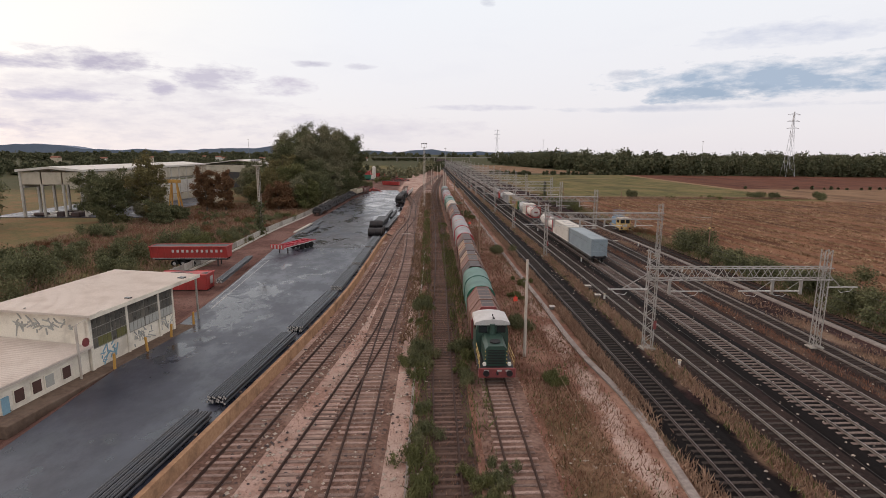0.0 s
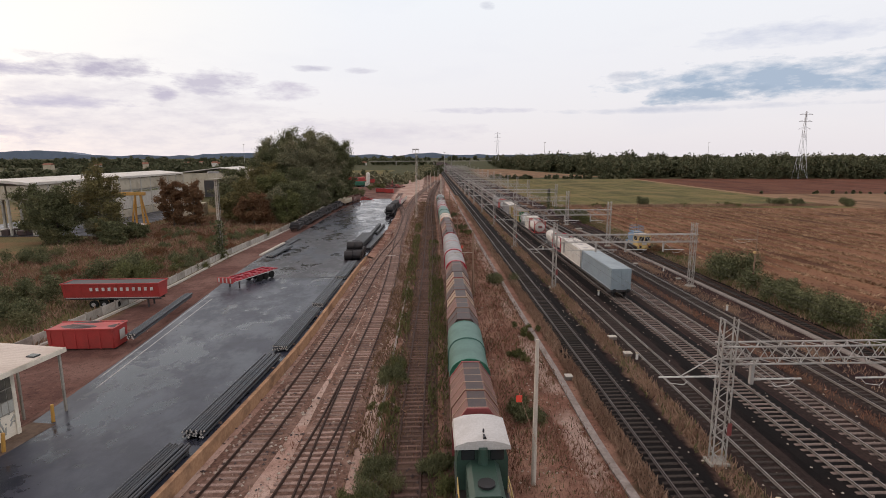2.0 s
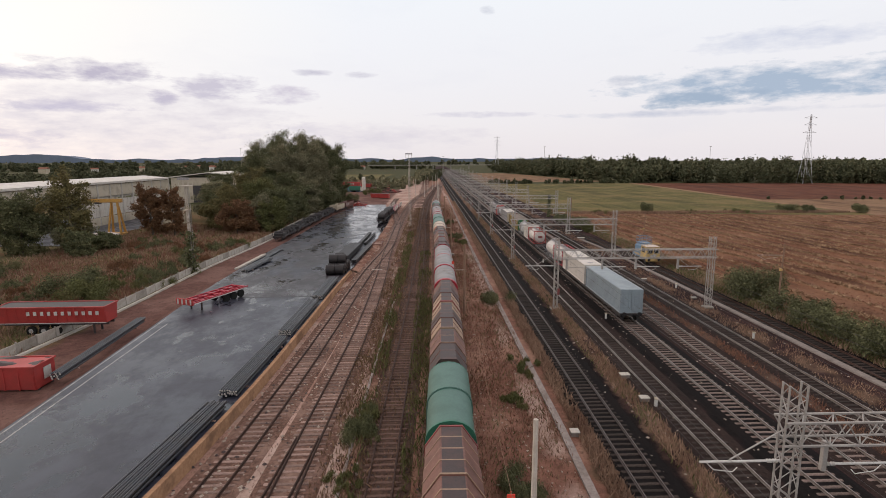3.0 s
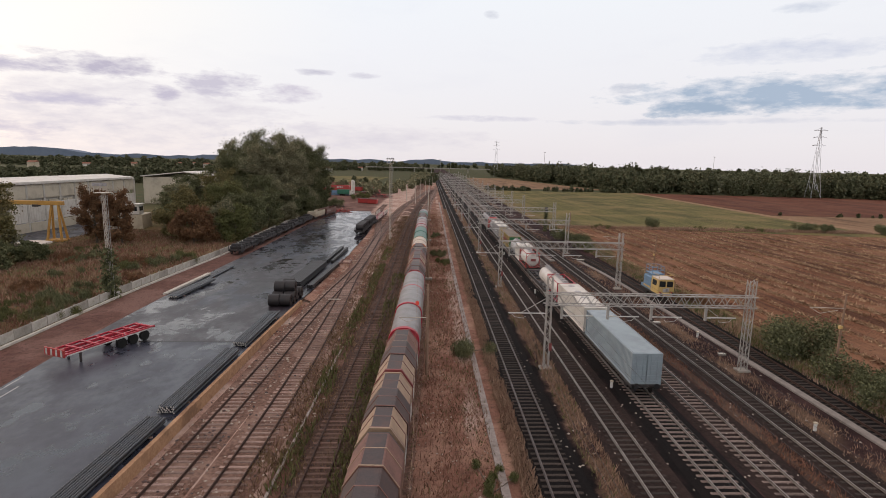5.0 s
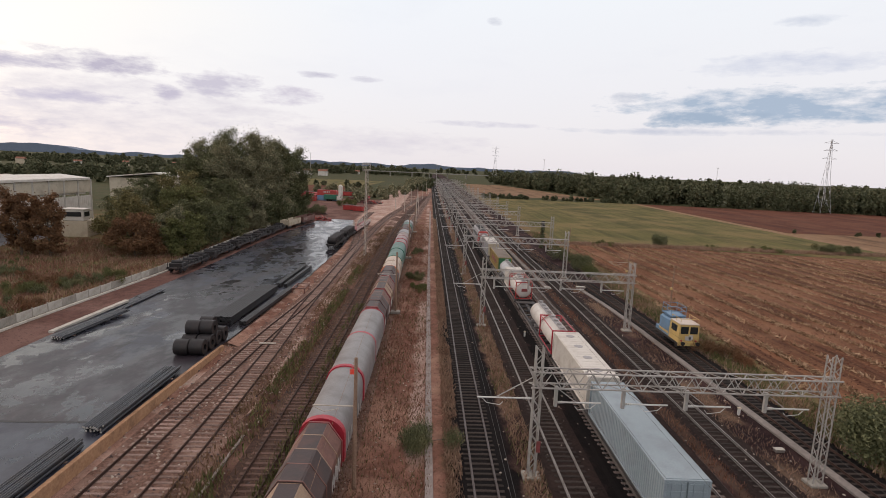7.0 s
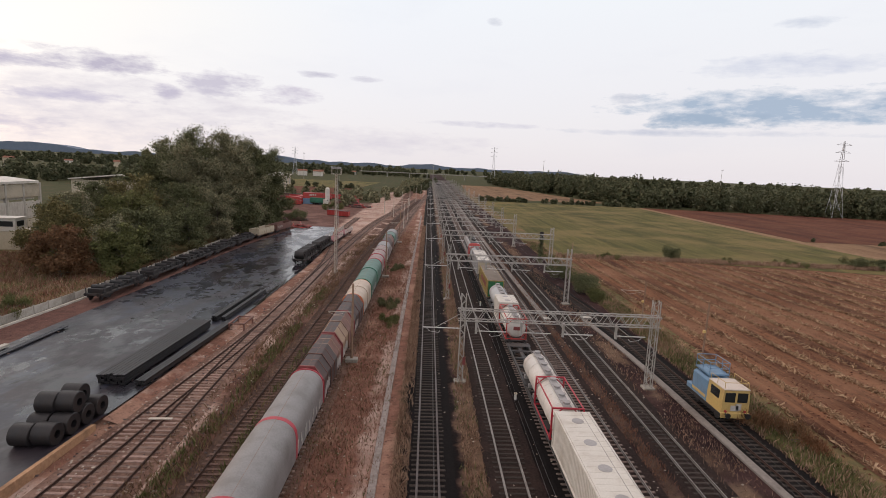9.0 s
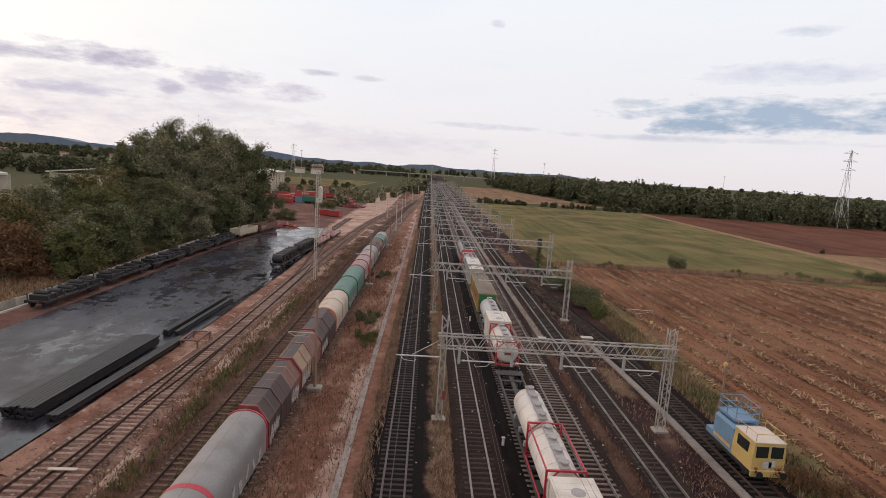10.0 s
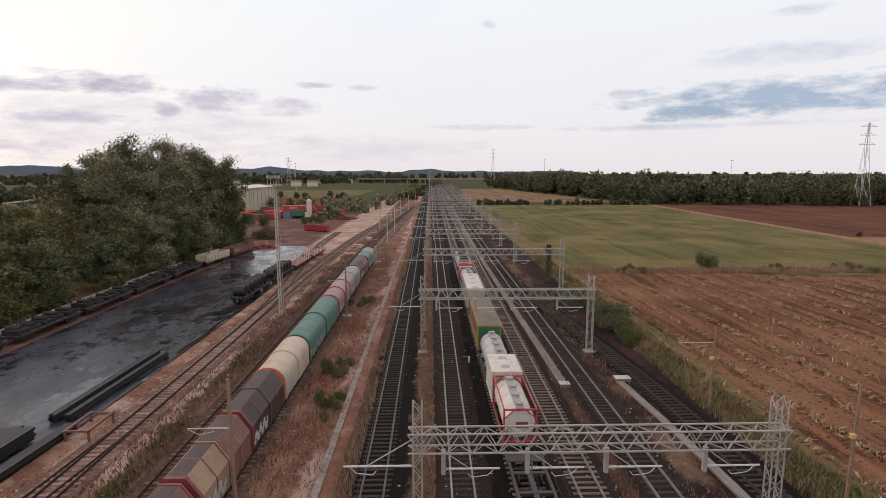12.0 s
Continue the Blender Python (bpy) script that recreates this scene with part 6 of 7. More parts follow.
# ---- goods building beside the yard ----
def goods_building():
    b = thing("goods_building", "derelict white goods building with pale roof and scrawled walls", "building", pose(-25.0, 38.1, 0.0, 0, 0, -9.5))
    wl = part("wall", Shape().box(-0.12, 4.95, 2.65, 0.25, 9.9, 5.3), M["plaster"], b)
    part("wall", Shape().box(-3.95, 0.12, 2.65, 7.7, 0.24, 5.3), M["plaster"], b)
    part("wall", Shape().box(-3.95, 9.8, 2.65, 7.7, 0.24, 5.3), M["plaster"], b)
    part("wall", Shape().box(-7.7, 4.95, 2.65, 0.25, 9.9, 5.3), M["plaster"], b)
    roof = Shape().loft([[(-8.4, y, 5.43), (0.75, y, 5.3), (0.75, y, 5.46), (-8.4, y, 5.62)] for y in (-0.5, 13.3)])
    r = part("roof", roof, M["roof_sheet"], b, "pale weathered sheet roof")
    corr = Shape()
    for k in range(53):
        y = -0.35 + k * 0.255
        corr.add([(-8.3, y, 5.625), (0.7, y, 5.467), (0.7, y + 0.07, 5.48), (-8.3, y + 0.07, 5.638), (-8.3, y + 0.14, 5.625), (0.7, y + 0.14, 5.467)], [(0, 1, 2, 3), (3, 2, 5, 4)])
    part("roof_rib", corr, M["roof_sheet"], r)
    part("fascia", Shape().box(0.78, 6.4, 5.32, 0.06, 13.9, 0.36, 0.02), M["plaster"], r)
    # dark blocks on the whole roof stand for the shade in holes
    hatch = Shape().box(0.2, 4.2, 5.52, 0.5, 0.3, 0.1)
    hatch.box(0.1, 11.5, 5.52, 0.6, 0.5, 0.1)
    part("roof_hole", hatch, M["glass"], r, "dark block for the shade in a roof hole")
    # glazing along the yard side: bays of panes with mullions
    for bay in range(5):
        y0 = 0.3 + bay * 1.92
        w = part("window", Shape().box(0.03, y0 + 0.92, 3.75, 0.08, 1.86, 2.5, 0.01), M["concrete"], wl)
        for i in range(4):
            for j in range(3):
                mt = M["olive"] if (bay < 2 and j == 0 and i > 0) else (M["spray_grey"] if (bay > 1 and j == 0) else M["dirty_glass"])
                part("pane", Shape().box(0.085, y0 + 0.25 + i * 0.455, 2.95 + j * 0.79, 0.03, 0.40, 0.72), mt, w)
    for y in (0.12, 3.95, 7.9, 9.85):
        part("pilaster", Shape().box(0.06, y, 2.65, 0.14, 0.26, 5.3, 0.02), M["plaster"], wl)
    rs = random.Random(8)
    for y, z, mt, n in ((1.9, 1.5, "spray_blue", 22), (5.6, 1.9, "spray_grey", 26), (8.6, 2.2, "spray_grey", 16)):
        g = Shape()
        for k in range(n):
            yy, zz = y + rs.gauss(0, 0.55), z + rs.gauss(0, 0.3)
            g.rod((0.02, yy, zz), (0.02, yy + rs.gauss(0, 0.35), zz + rs.gauss(0, 0.35)), 0.05, 5)
        part("scrawl", g, M[mt], wl, "faded illegible painted scrawl")
    g = Shape()
    for k in range(50):
        xx, zz = -1.4 - rs.random() * 4.6, 4.4 + rs.gauss(0, 0.28)
        g.rod((xx, -0.01, zz), (xx + rs.gauss(0, 0.35), -0.01, zz + rs.gauss(0, 0.35)), 0.06, 5)
    part("scrawl", g, M["spray_grey"], b, "faded illegible painted scrawl")
    lean = Shape().loft([[(-11.6, y, 4.0), (-8.45, y, 4.6), (-8.45, y, 4.75), (-11.6, y, 4.15)] for y in (2.0, 11.6)])
    part("lean_to_roof", lean, M["roof_sheet"], b, "lower pale sheet roof")
    part("lean_to_wall", Shape().box(-9.7, 6.8, 2.05, 3.4, 9.0, 4.05), M["plaster"], b)
    # open canopy at the far end
    for x, y in ((0.5, 13.0), (-3, 13.0), (-7.6, 13.0)):
        part("canopy_post", Shape().box(x, y, 2.6, 0.16, 0.16, 5.3, 0.02), M["concrete"], b)
    # annex
    a = part("annex", Shape().box(-5.3, -3.6, 1.4, 10.4, 7.1, 2.8), M["plaster"], b)
    part("annex_roof", Shape().loft([[(-10.8, y, 3.25), (0.35, y, 2.8), (0.35, y, 2.95), (-10.8, y, 3.4)] for y in (-7.6, -0.02)]), M["roof_sheet"], b)
    rb = Shape()
    for k in range(26):
        y = -7.5 + k * 0.285
        rb.add([(-10.7, y, 3.41), (0.3, y, 2.965), (0.3, y + 0.08, 2.99), (-10.7, y + 0.08, 3.435), (-10.7, y + 0.16, 3.41), (0.3, y + 0.16, 2.965)], [(0, 1, 2, 3), (3, 2, 5, 4)])
    part("roof_rib", rb, M["roof_sheet"], b)
    for y, mt in ((-5.9, "shutter"), (-4.6, "shutter"), (-3.6, "spray_grey"), (-2.2, "shutter")):
        w = part("window", Shape().box(-0.07, y, 1.75, 0.08, 0.82, 1.0, 0.01), M["plaster"], a)
        part("shutter", Shape().box(-0.05, y, 1.75, 0.1, 0.66, 0.84, 0.01), M[mt], w)
    d = part("door", Shape().box(-0.07, -6.85, 1.05, 0.1, 0.5, 2.0, 0.02), M["spray_blue"], a, "faded blue door")
    part("door_handle", Shape().rod((0.0, -6.7, 1.05), (0.03, -6.55, 1.05), 0.02, 5), M["dark_steel"], d)
    ls = Shape().rod((0.35, -1.4, 0), (0.35, -1.4, 5.0), 0.09, 8).rod((0.35, -1.4, 5.0), (0.9, 0.6, 5.6), 0.03, 5)
    part("drain_pole", ls, M["pale_post"], b)
    part("round_sign", Shape().rod((0.42, -0.75, 3.5), (0.46, -0.75, 3.5), 0.33, 20).rod((0.47, -0.75, 3.5), (0.48, -0.75, 3.5), 0.22, 20), M["buffer_red"], b, "round red-rimmed sign")
    part("plinth", Shape().box(0.45, 1.5, 0.46, 1.9, 19.5, 0.94, 0.06), M["dirt"], b, "packed dirt strip along the wall")


goods_building()
for x, y, k in ((-23.55, 38.5, 3), (-22.95, 42.2, -4), (-22.6, 45.6, 5), (-22.2, 49.3, 2)):
    bo = thing("bollard", "leaning yellow-ochre bollard at the yard edge", "bollard", pose(x, y, 0.86, 0, k, 0), "yellow bollards")
    part("post", Shape().rod((0, 0, 0), (0, 0, 1.25), 0.11, 10, 0.10), M["crane"], bo, smooth=True)
    part("cap", Shape().rod((0, 0, 1.25), (0, 0, 1.3), 0.10, 10, 0.04), M["crane"], bo)


# ---- works beyond the fence ----
def works_hall():
    h = thing("works_hall", "long open concrete works hall with pale flat roof", "industrial hall", pose(-98, 142, 0))
    part("roof", Shape().loft([[(-8.5, y, 11.9), (0, y, 12.7), (8.7, y, 11.9), (8.7, y, 12.5), (0, y, 13.3), (-8.5, y, 12.5)] for y in (-1, 77)]), M["cont_white"], h)
    for y in np.arange(0, 79, 6.0):
        for x in (-8, 8):
            part("column", Shape().box(x, y, 6, 0.6, 0.6, 12, 0.04), M["pale_concrete"], h)
    for y in np.arange(0, 73, 6.0):
        part("upper_wall", Shape().box(8.1, y + 3, 10.0, 0.25, 5.3, 3.4, 0.02), M["shed_wall"], h)
        part("upper_wall", Shape().box(-8.1, y + 3, 10.0, 0.25, 5.3, 3.4, 0.02), M["shed_wall"], h)
        if y > 20:
            lw = part("lower_wall", Shape().box(8.15, y + 3, 4.9, 0.2, 5.3, 4.6, 0.02), M["cont_white"], h)
            for q in range(6):
                part("wall_rib", Shape().box(8.27, y + 0.8 + q * 0.88, 4.9, 0.06, 0.12, 4.5), M["cont_white"], lw)
            part("base_wall", Shape().box(8.2, y + 3, 1.2, 0.3, 5.3, 2.4, 0.02), M["shed_wall"], h)
    for x in (-5.4, 0, 5.4):
        part("gable_panel", Shape().box(x, 0, 10.2, 5.0, 0.25, 3.2, 0.02), M["shed_wall"], h)
    for x in (-2.7, 2.7):
        part("column", Shape().box(x, 0, 4.3, 0.5, 0.5, 8.6, 0.04), M["pale_concrete"], h)
    part("crane_beam", Shape().box(7.5, 38, 8.0, 0.5, 76, 0.6).box(-7.5, 38, 8.0, 0.5, 76, 0.6), M["pale_concrete"], h)
    part("floor_slab", Shape().box(3, 30, 0.06, 40, 62, 0.12), M["asphalt"], h)
    # white slabs stand for pale sheets and the wet floor's bright sheen
    for k, (x, y, w, d) in enumerate(((-5.5, 3.0, 4.5, 3.2), (-1.0, 1.5, 4.0, 2.4), (3.5, 4.5, 5.0, 3.0), (-4.0, 9.0, 6.0, 3.0), (2.0, 12.0, 5.0, 3.5), (5.5, 8.0, 3.0, 2.0))):
        part("sheet_stack", Shape().box(x, y, 0.3, w, d, 0.36, 0.04), M["cont_white"], h, "low white slab for pale sheets and wet floor sheen")
    rs = random.Random(5)
    for k in range(9):
        x, y = rs.uniform(-6, 6), rs.uniform(1, 14)
        part("scrap_block", Shape().box(x, y, 0.7, 1.5 + rs.random() * 2, 1.5 + rs.random() * 2, 0.6 + rs.random(), 0.2), M["wagon_dark"] if k % 2 else M["cont_white"], h)


works_hall()


def cream_hut():
    h = thing("works_hut", "cream two-storey works hut with dark window band", "building", pose(-72, 182, 0, 0, 0, 8))
    part("lower_storey", Shape().box(0, 4, 1.9, 8, 7, 3.8, 0.05), M["cont_beige"], h)
    up_ = part("upper_storey", Shape().box(1.0, 2.2, 5.2, 4.5, 3.4, 2.6, 0.05), M["cont_white"], h)
    part("window", Shape().box(1.0, 0.46, 5.4, 3.6, 0.1, 1.1, 0.02), M["glass"], up_)
    part("window", Shape().box(3.28, 2.2, 5.4, 0.1, 2.4, 1.1, 0.02), M["glass"], up_)
    part("roof", Shape().box(1.0, 2.2, 6.6, 5.0, 3.9, 0.2, 0.03), M["cont_white"], h)
    st = Shape()
    for k in range(9):
        st.box(-2.4, 0.1 - 0.0 * k, 0.3 + k * 0.42, 0.9, 0.9 - k * 0.08, 0.06)
    st.rod((-2.0, -0.3, 0.2), (-2.0, -0.3, 5.0), 0.05, 6).rod((-2.8, -0.3, 0.2), (-2.8, -0.3, 5.0), 0.05, 6)
    part("stair", st, M["steel"], h)


cream_hut()


def far_shed(x, y, w, d, z, rot, label, wall, roofm, posts=False):
    b = thing("far_shed", label, "industrial hall", pose(x, y, 0, 0, 0, rot))
    part("wall", Shape().box(0, d / 2, z / 2, w, d, z, 0.05), M[wall], b)
    part("roof", Shape().loft([[(-w / 2 - 0.6, yy, z), (0, yy, z + w * 0.06), (w / 2 + 0.6, yy, z), (w / 2 + 0.6, yy, z + 0.4), (0, yy, z + w * 0.06 + 0.4), (-w / 2 - 0.6, yy, z + 0.4)] for yy in (-0.8, d + 0.8)]), M[roofm], b)
    for k in range(int(d / 5)):
        part("pilaster", Shape().box(w / 2 + 0.1, 2.5 + k * 5, z / 2, 0.3, 0.5, z), M["pale_concrete"], b)
    # solid dark panel, coloured as the shade inside an open front
    part("door", Shape().box(0, -0.05, z * 0.35, w * 0.45, 0.2, z * 0.68, 0.03), M["dark_steel"], b, "dark panel for the shade in a doorway")


far_shed(-92, 262, 34, 26, 11, 0, "grey works shed with pale roof behind trees", "shed_wall", "cont_white")
far_shed(-84, 372, 18, 40, 12, -6, "cream warehouse with ribbed walls", "cont_beige", "cont_white")
far_shed(-150, 250, 30, 20, 8, 10, "low distant works building", "shed_wall", "roof_sheet")
far_shed(-68, 141, 4, 3, 2.0, 4, "small lean-to store with a pale roof", "concrete", "roof_sheet")


def yard_crane():
    c = thing("gantry_crane", "yellow-orange portal crane beside the works hall", "gantry crane", pose(-75, 160, 0))
    for x in (-1.6, 1.6):
        part("leg", Shape().rod((x, -1.0, 0), (x * 0.45, 0, 8.2), 0.28, 8, 0.22), M["crane"], c)
        part("leg", Shape().rod((x, 1.2, 0), (x * 0.45, 0.2, 8.2), 0.28, 8, 0.22), M["crane"], c)
    part("bridge_beam", Shape().box(-6.5, 0, 8.6, 17, 0.8, 0.9, 0.05), M["crane"], c)
    part("end_carriage", Shape().box(0, 0.1, 0.25, 4.0, 3.0, 0.4, 0.05), M["crane"], c)
    part("hoist", Shape().box(-4, 0, 8.0, 1.2, 1.2, 0.5, 0.05), M["dark_steel"], c)


yard_crane()


def truck(x, y, rot, body, cabm, label, ln=7.0, high=2.4):
    t = thing("lorry", label, "lorry", pose(x, y, 0, 0, 0, rot), "vehicles in the far yard")
    part("cab", Shape().loft([[(-1.15, yy, 0.6), (1.15, yy, 0.6), (1.15, yy, zz), (-1.15, yy, zz)] for yy, zz in ((0, 1.7), (0.5, 2.8), (2.0, 2.9))]), M[cabm], t)
    part("windscreen", Shape().box(0, 0.25, 2.2, 1.9, 0.12, 0.7, 0.03), M["glass"], t)
    part("bed", Shape().box(0, 2.3 + ln / 2, 1.0 + high / 2, 2.4, ln, high, 0.06), M[body], t)
    part("chassis", Shape().box(0, 1.2 + ln / 2, 0.8, 1.0, ln + 2, 0.3), M["dark_steel"], t)
    for yy in (1.1, ln * 0.65 + 1.5, ln * 0.65 + 2.8):
        for xx in (-1.0, 1.0):
            part("wheel", Shape().rod((xx - 0.15, yy, 0.5), (xx + 0.15, yy, 0.5), 0.5, 12), M["tyre"], t)


for x, y, r, b_, c_, l_ in ((-60, 340, 40, "truck_red", "truck_red", "red tipper lorry in the far yard"), (-51, 345, -20, "truck_red", "cont_white", "white-cabbed lorry with a red body"),
                            (-46, 338, 70, "truck_red", "truck_red", "red lorry in the far yard"), 
                            (-20, 348, 60, "truck_red", "truck_red", "red lorry in the far yard"), 
                            (-66, 330, 10, "cont_white", "cont_white", "white lorry by the warehouse"), (-33, 335, 75, "green_end", "cont_white", "green lorry with white cab"),
                            (-38, 372, 85, "truck_red", "truck_red", "red lorry in the far yard")):
    truck(x, y, r, b_, c_, l_)
hut = thing("red_hut", "red and blue steel site hut beside a white silo", "site hut", pose(-41, 338, 0))
part("lower_unit", Shape().box(0, 1.5, 1.4, 10, 3, 2.8, 0.05), M["sky_blue"], hut)
up2 = part("upper_unit", Shape().box(0, 1.5, 4.2, 10, 3, 2.8, 0.05), M["truck_red"], hut)
part("sign_bars", Shape().box(-1.5, -0.03, 4.6, 0.5, 0.04, 0.9).box(-0.6, -0.03, 4.6, 0.5, 0.04, 0.9).box(0.3, -0.03, 4.6, 0.5, 0.04, 0.9).box(1.2, -0.03, 4.6, 0.5, 0.04, 0.9), M["graffiti_white"], up2, "white sign bars")


def skip_bin(x, y, rot, mat, label, ln=4.6, high=2.1):
    """Open steel tipping skip: sloped ends, ribs, rim and a dark load inside."""
    t = thing("skip", label, "skip", pose(x, y, 0, 0, 0, rot), "skips in the far yard")
    h = ln / 2
    part("shell", Shape().loft([[(-1.1, yy, 0.25), (1.1, yy, 0.25), (1.2, yy * 1.06, high), (-1.2, yy * 1.06, high)] for yy in (-h, h)]), M[mat], t)
    part("load", Shape().box(0, 0, high + 0.08, 2.1, ln * 0.96, 0.22, 0.1), M["wagon_dark"], t)
    for sx in (-1, 1):
        part("rim", Shape().box(sx * 1.2, 0, high, 0.12, ln * 1.07, 0.14, 0.02), M[mat], t)
        part("skid", Shape().box(sx * 0.7, 0, 0.13, 0.2, ln, 0.26), M["dark_steel"], t)
        for k in range(4):
            part("rib", Shape().box(sx * 1.2, -h * 0.8 + k * h * 0.53, high / 2 + 0.15, 0.1, 0.12, high - 0.4), M[mat], t)


for x, y, r, mt, ln in ((-21.6, 286, 85, "truck_red", 4.4), (-16.9, 282.5, 78, "truck_red", 4.2), (-54, 331, 60, "truck_red", 5.0), (-47.5, 331, 80, "truck_red", 4.4),
                        (-46, 391, 90, "truck_red", 8.0), (-37.5, 386, 70, "truck_red", 5.5), (-24.3, 383, 90, "truck_red", 5.0), (-57, 368, 85, "truck_red", 6.0),
                        (-28, 341, 80, "wagon_brown", 5.5), (-21, 336, 95, "wagon_brown", 5.0), (-64, 372, 90, "wagon_brown", 5.0)):
    skip_bin(x, y, r, mt, "open red steel skip with a dark load" if mt == "truck_red" else "open rust-brown steel skip with a dark load", ln, 2.6 if y > 360 else 2.1)


def scrap_heap(x, y, rx, ry, n, seed, mats):
    rs = random.Random(seed)
    t = thing("scrap_heap", "tangled heap of rusty red scrap steel", "scrap heap", pose(x, y, 0))
    for mt in mats:
        s = Shape()
        for k in range(n):
            a, q = rs.uniform(0, 6.283), math.sqrt(rs.random())
            px, py = q * rx * math.cos(a), q * ry * math.sin(a)
            pz = 0.15 + rs.random() * 1.5 * (1 - q)
            b = rs.uniform(0, 6.283)
            ln = rs.uniform(0.6, 1.7)
            s.rod((px - ln * math.cos(b), py - ln * math.sin(b), max(0.1, pz - 0.3)), (px + ln * math.cos(b), py + ln * math.sin(b), pz + rs.uniform(0, 0.5)), rs.uniform(0.08, 0.2), 5)
        tagged(part("scrap_bar", s, M[mt], t), kind="stuff")


scrap_heap(-24.6, 242.0, 3.2, 3.0, 22, 3, ("truck_red", "wagon_brown"))
scrap_heap(-17.5, 331, 6.0, 4.0, 46, 4, ("wagon_brown", "truck_red", "wagon_dark"))
scrap_heap(-31.5, 262, 4.5, 3.5, 30, 5, ("wagon_brown", "wagon_dark"))
silo = thing("silo", "pale cylindrical silo with conical top", "silo", pose(-33.5, 336, 0))
part("drum", Shape().rod((0, 0, 1.5), (0, 0, 8), 1.1, 16).rod((0, 0, 8), (0, 0, 8.8), 1.1, 16, 0.3), M["cont_white"], silo, smooth=True)
part("leg", Shape().rod((-0.8, 0, 0), (-0.8, 0, 1.6), 0.1, 6).rod((0.8, 0, 0), (0.8, 0, 1.6), 0.1, 6), M["steel"], silo)


for x, y in ((25.5, 83.5), (25.4, 118), (21.3, 40.2), (25.3, 152), (40.6, 98), (38.6, 76), (21.9, 61)):
    mk = thing("track_marker", "small white marker post beside the rails", "marker post", pose(x, y, 0), "trackside marker posts")
    part("post", Shape().box(0, 0, 0.3, 0.2, 0.2, 0.6, 0.03), M["white_tube"], mk)
    part("cap", Shape().box(0, 0, 0.65, 0.28, 0.28, 0.1, 0.03), M["cont_beige"], mk)
for x, y, w, d, h in ((21.4, 62, 0.7, 0.6, 0.3), (21.5, 66.5, 0.8, 0.6, 0.3), (40.2, 92, 0.7, 0.4, 0.2), (37.9, 103, 0.8, 0.5, 0.25), (40.4, 146.5, 1.5, 0.9, 0.3), (34.2, 145.2, 1.0, 0.8, 0.3), (14.6, 57, 0.6, 0.6, 0.3)):
    cb = thing("cable_box", "low grey concrete cable box by the track", "cable box", pose(x, y, 0), "cable boxes")
    part("body", Shape().box(0, 0, h / 2, w, d, h, 0.03), M["walk"], cb)
    part("lid", Shape().box(0, 0, h + 0.03, w * 1.06, d * 1.06, 0.06, 0.02), M["pale_concrete"], cb)

# ---- trees and bushes ----
def tree(x, y, h, w, leaf, label, n=5200, seed=1, low=0.12, size=0.62, trunk=True, blobs=26):
    """A trunk, rising limbs that fork into boughs, and loose leaf sprays about the boughs' ends."""
    rs = np.random.default_rng(seed)
    t = thing("tree", label, "tree", pose(x, y, 0), "trees by the works")
    r0 = 0.014 * h + 0.05
    lean_ = rs.normal(0, 0.02 * h, 2)
    spine = lambda u: np.array([lean_[0] * u, lean_[1] * u, h * 0.9 * u])
    s = Shape()
    for k in range(6):
        s.rod(tuple(spine(k / 6)), tuple(spine((k + 1) / 6)), r0 * (1 - k * 0.155), 8, r0 * (1 - (k + 1) * 0.155))
    part("trunk", s, M["bark"], t)
    sprays, lm = [], Shape()
    n_limb = max(9, blobs // 5)
    for k in range(n_limb):
        u = low + (0.93 - low) * (k + rs.random()) / n_limb
        a = k * 2.4 + rs.normal(0, 0.4)
        prof = max(0.22, math.sin(math.pi * min(0.97, u * 0.80 + 0.16)) ** 0.75)
        reach = w * 0.5 * prof * (0.8 + 0.4 * rs.random())
        foot = spine(u * 0.72)
        tip = spine(u) + np.array([reach * math.cos(a), reach * math.sin(a), h * (0.02 + 0.05 * rs.random())])
        lm.rod(tuple(foot), tuple(foot * 0.4 + tip * 0.6), r0 * 0.38, 5, r0 * 0.2).rod(tuple(foot * 0.4 + tip * 0.6), tuple(tip), r0 * 0.2, 5, 0.02)
        for q in range(7):
            f = 0.35 + 0.65 * rs.random()
            c = foot * (1 - f) + tip * f
            d = rs.normal(size=3) * np.array([1, 1, 0.75])
            d *= (0.10 + 0.10 * rs.random()) * w / (np.linalg.norm(d) + 1e-6)
            e = c + d + np.array([0, 0, 0.03 * h])
            lm.rod(tuple(c), tuple(e), r0 * 0.1 + 0.01, 4, 0.012)
            sprays.append(e)
            sprays.append(c * 0.5 + e * 0.5)
    part("limb", lm, M["bark"], t)
    sprays = np.array(sprays)
    idx = rs.integers(0, len(sprays), n)
    spread = (0.030 + 0.045 * rs.random(len(sprays)))[idx] * (w * 0.6 + h * 0.25)
    pts = sprays[idx] + rs.normal(size=(n, 3)) * spread[:, None] * np.array([0.95, 0.95, 0.75])
    pts[:, 2] = np.maximum(pts[:, 2], 0.15)
    part("crown", leaf_mesh("crown", pts, size * (0.55 + 0.8 * rs.random(n)), M[leaf], 1.5, 0.0, rs), None, t)
    return t


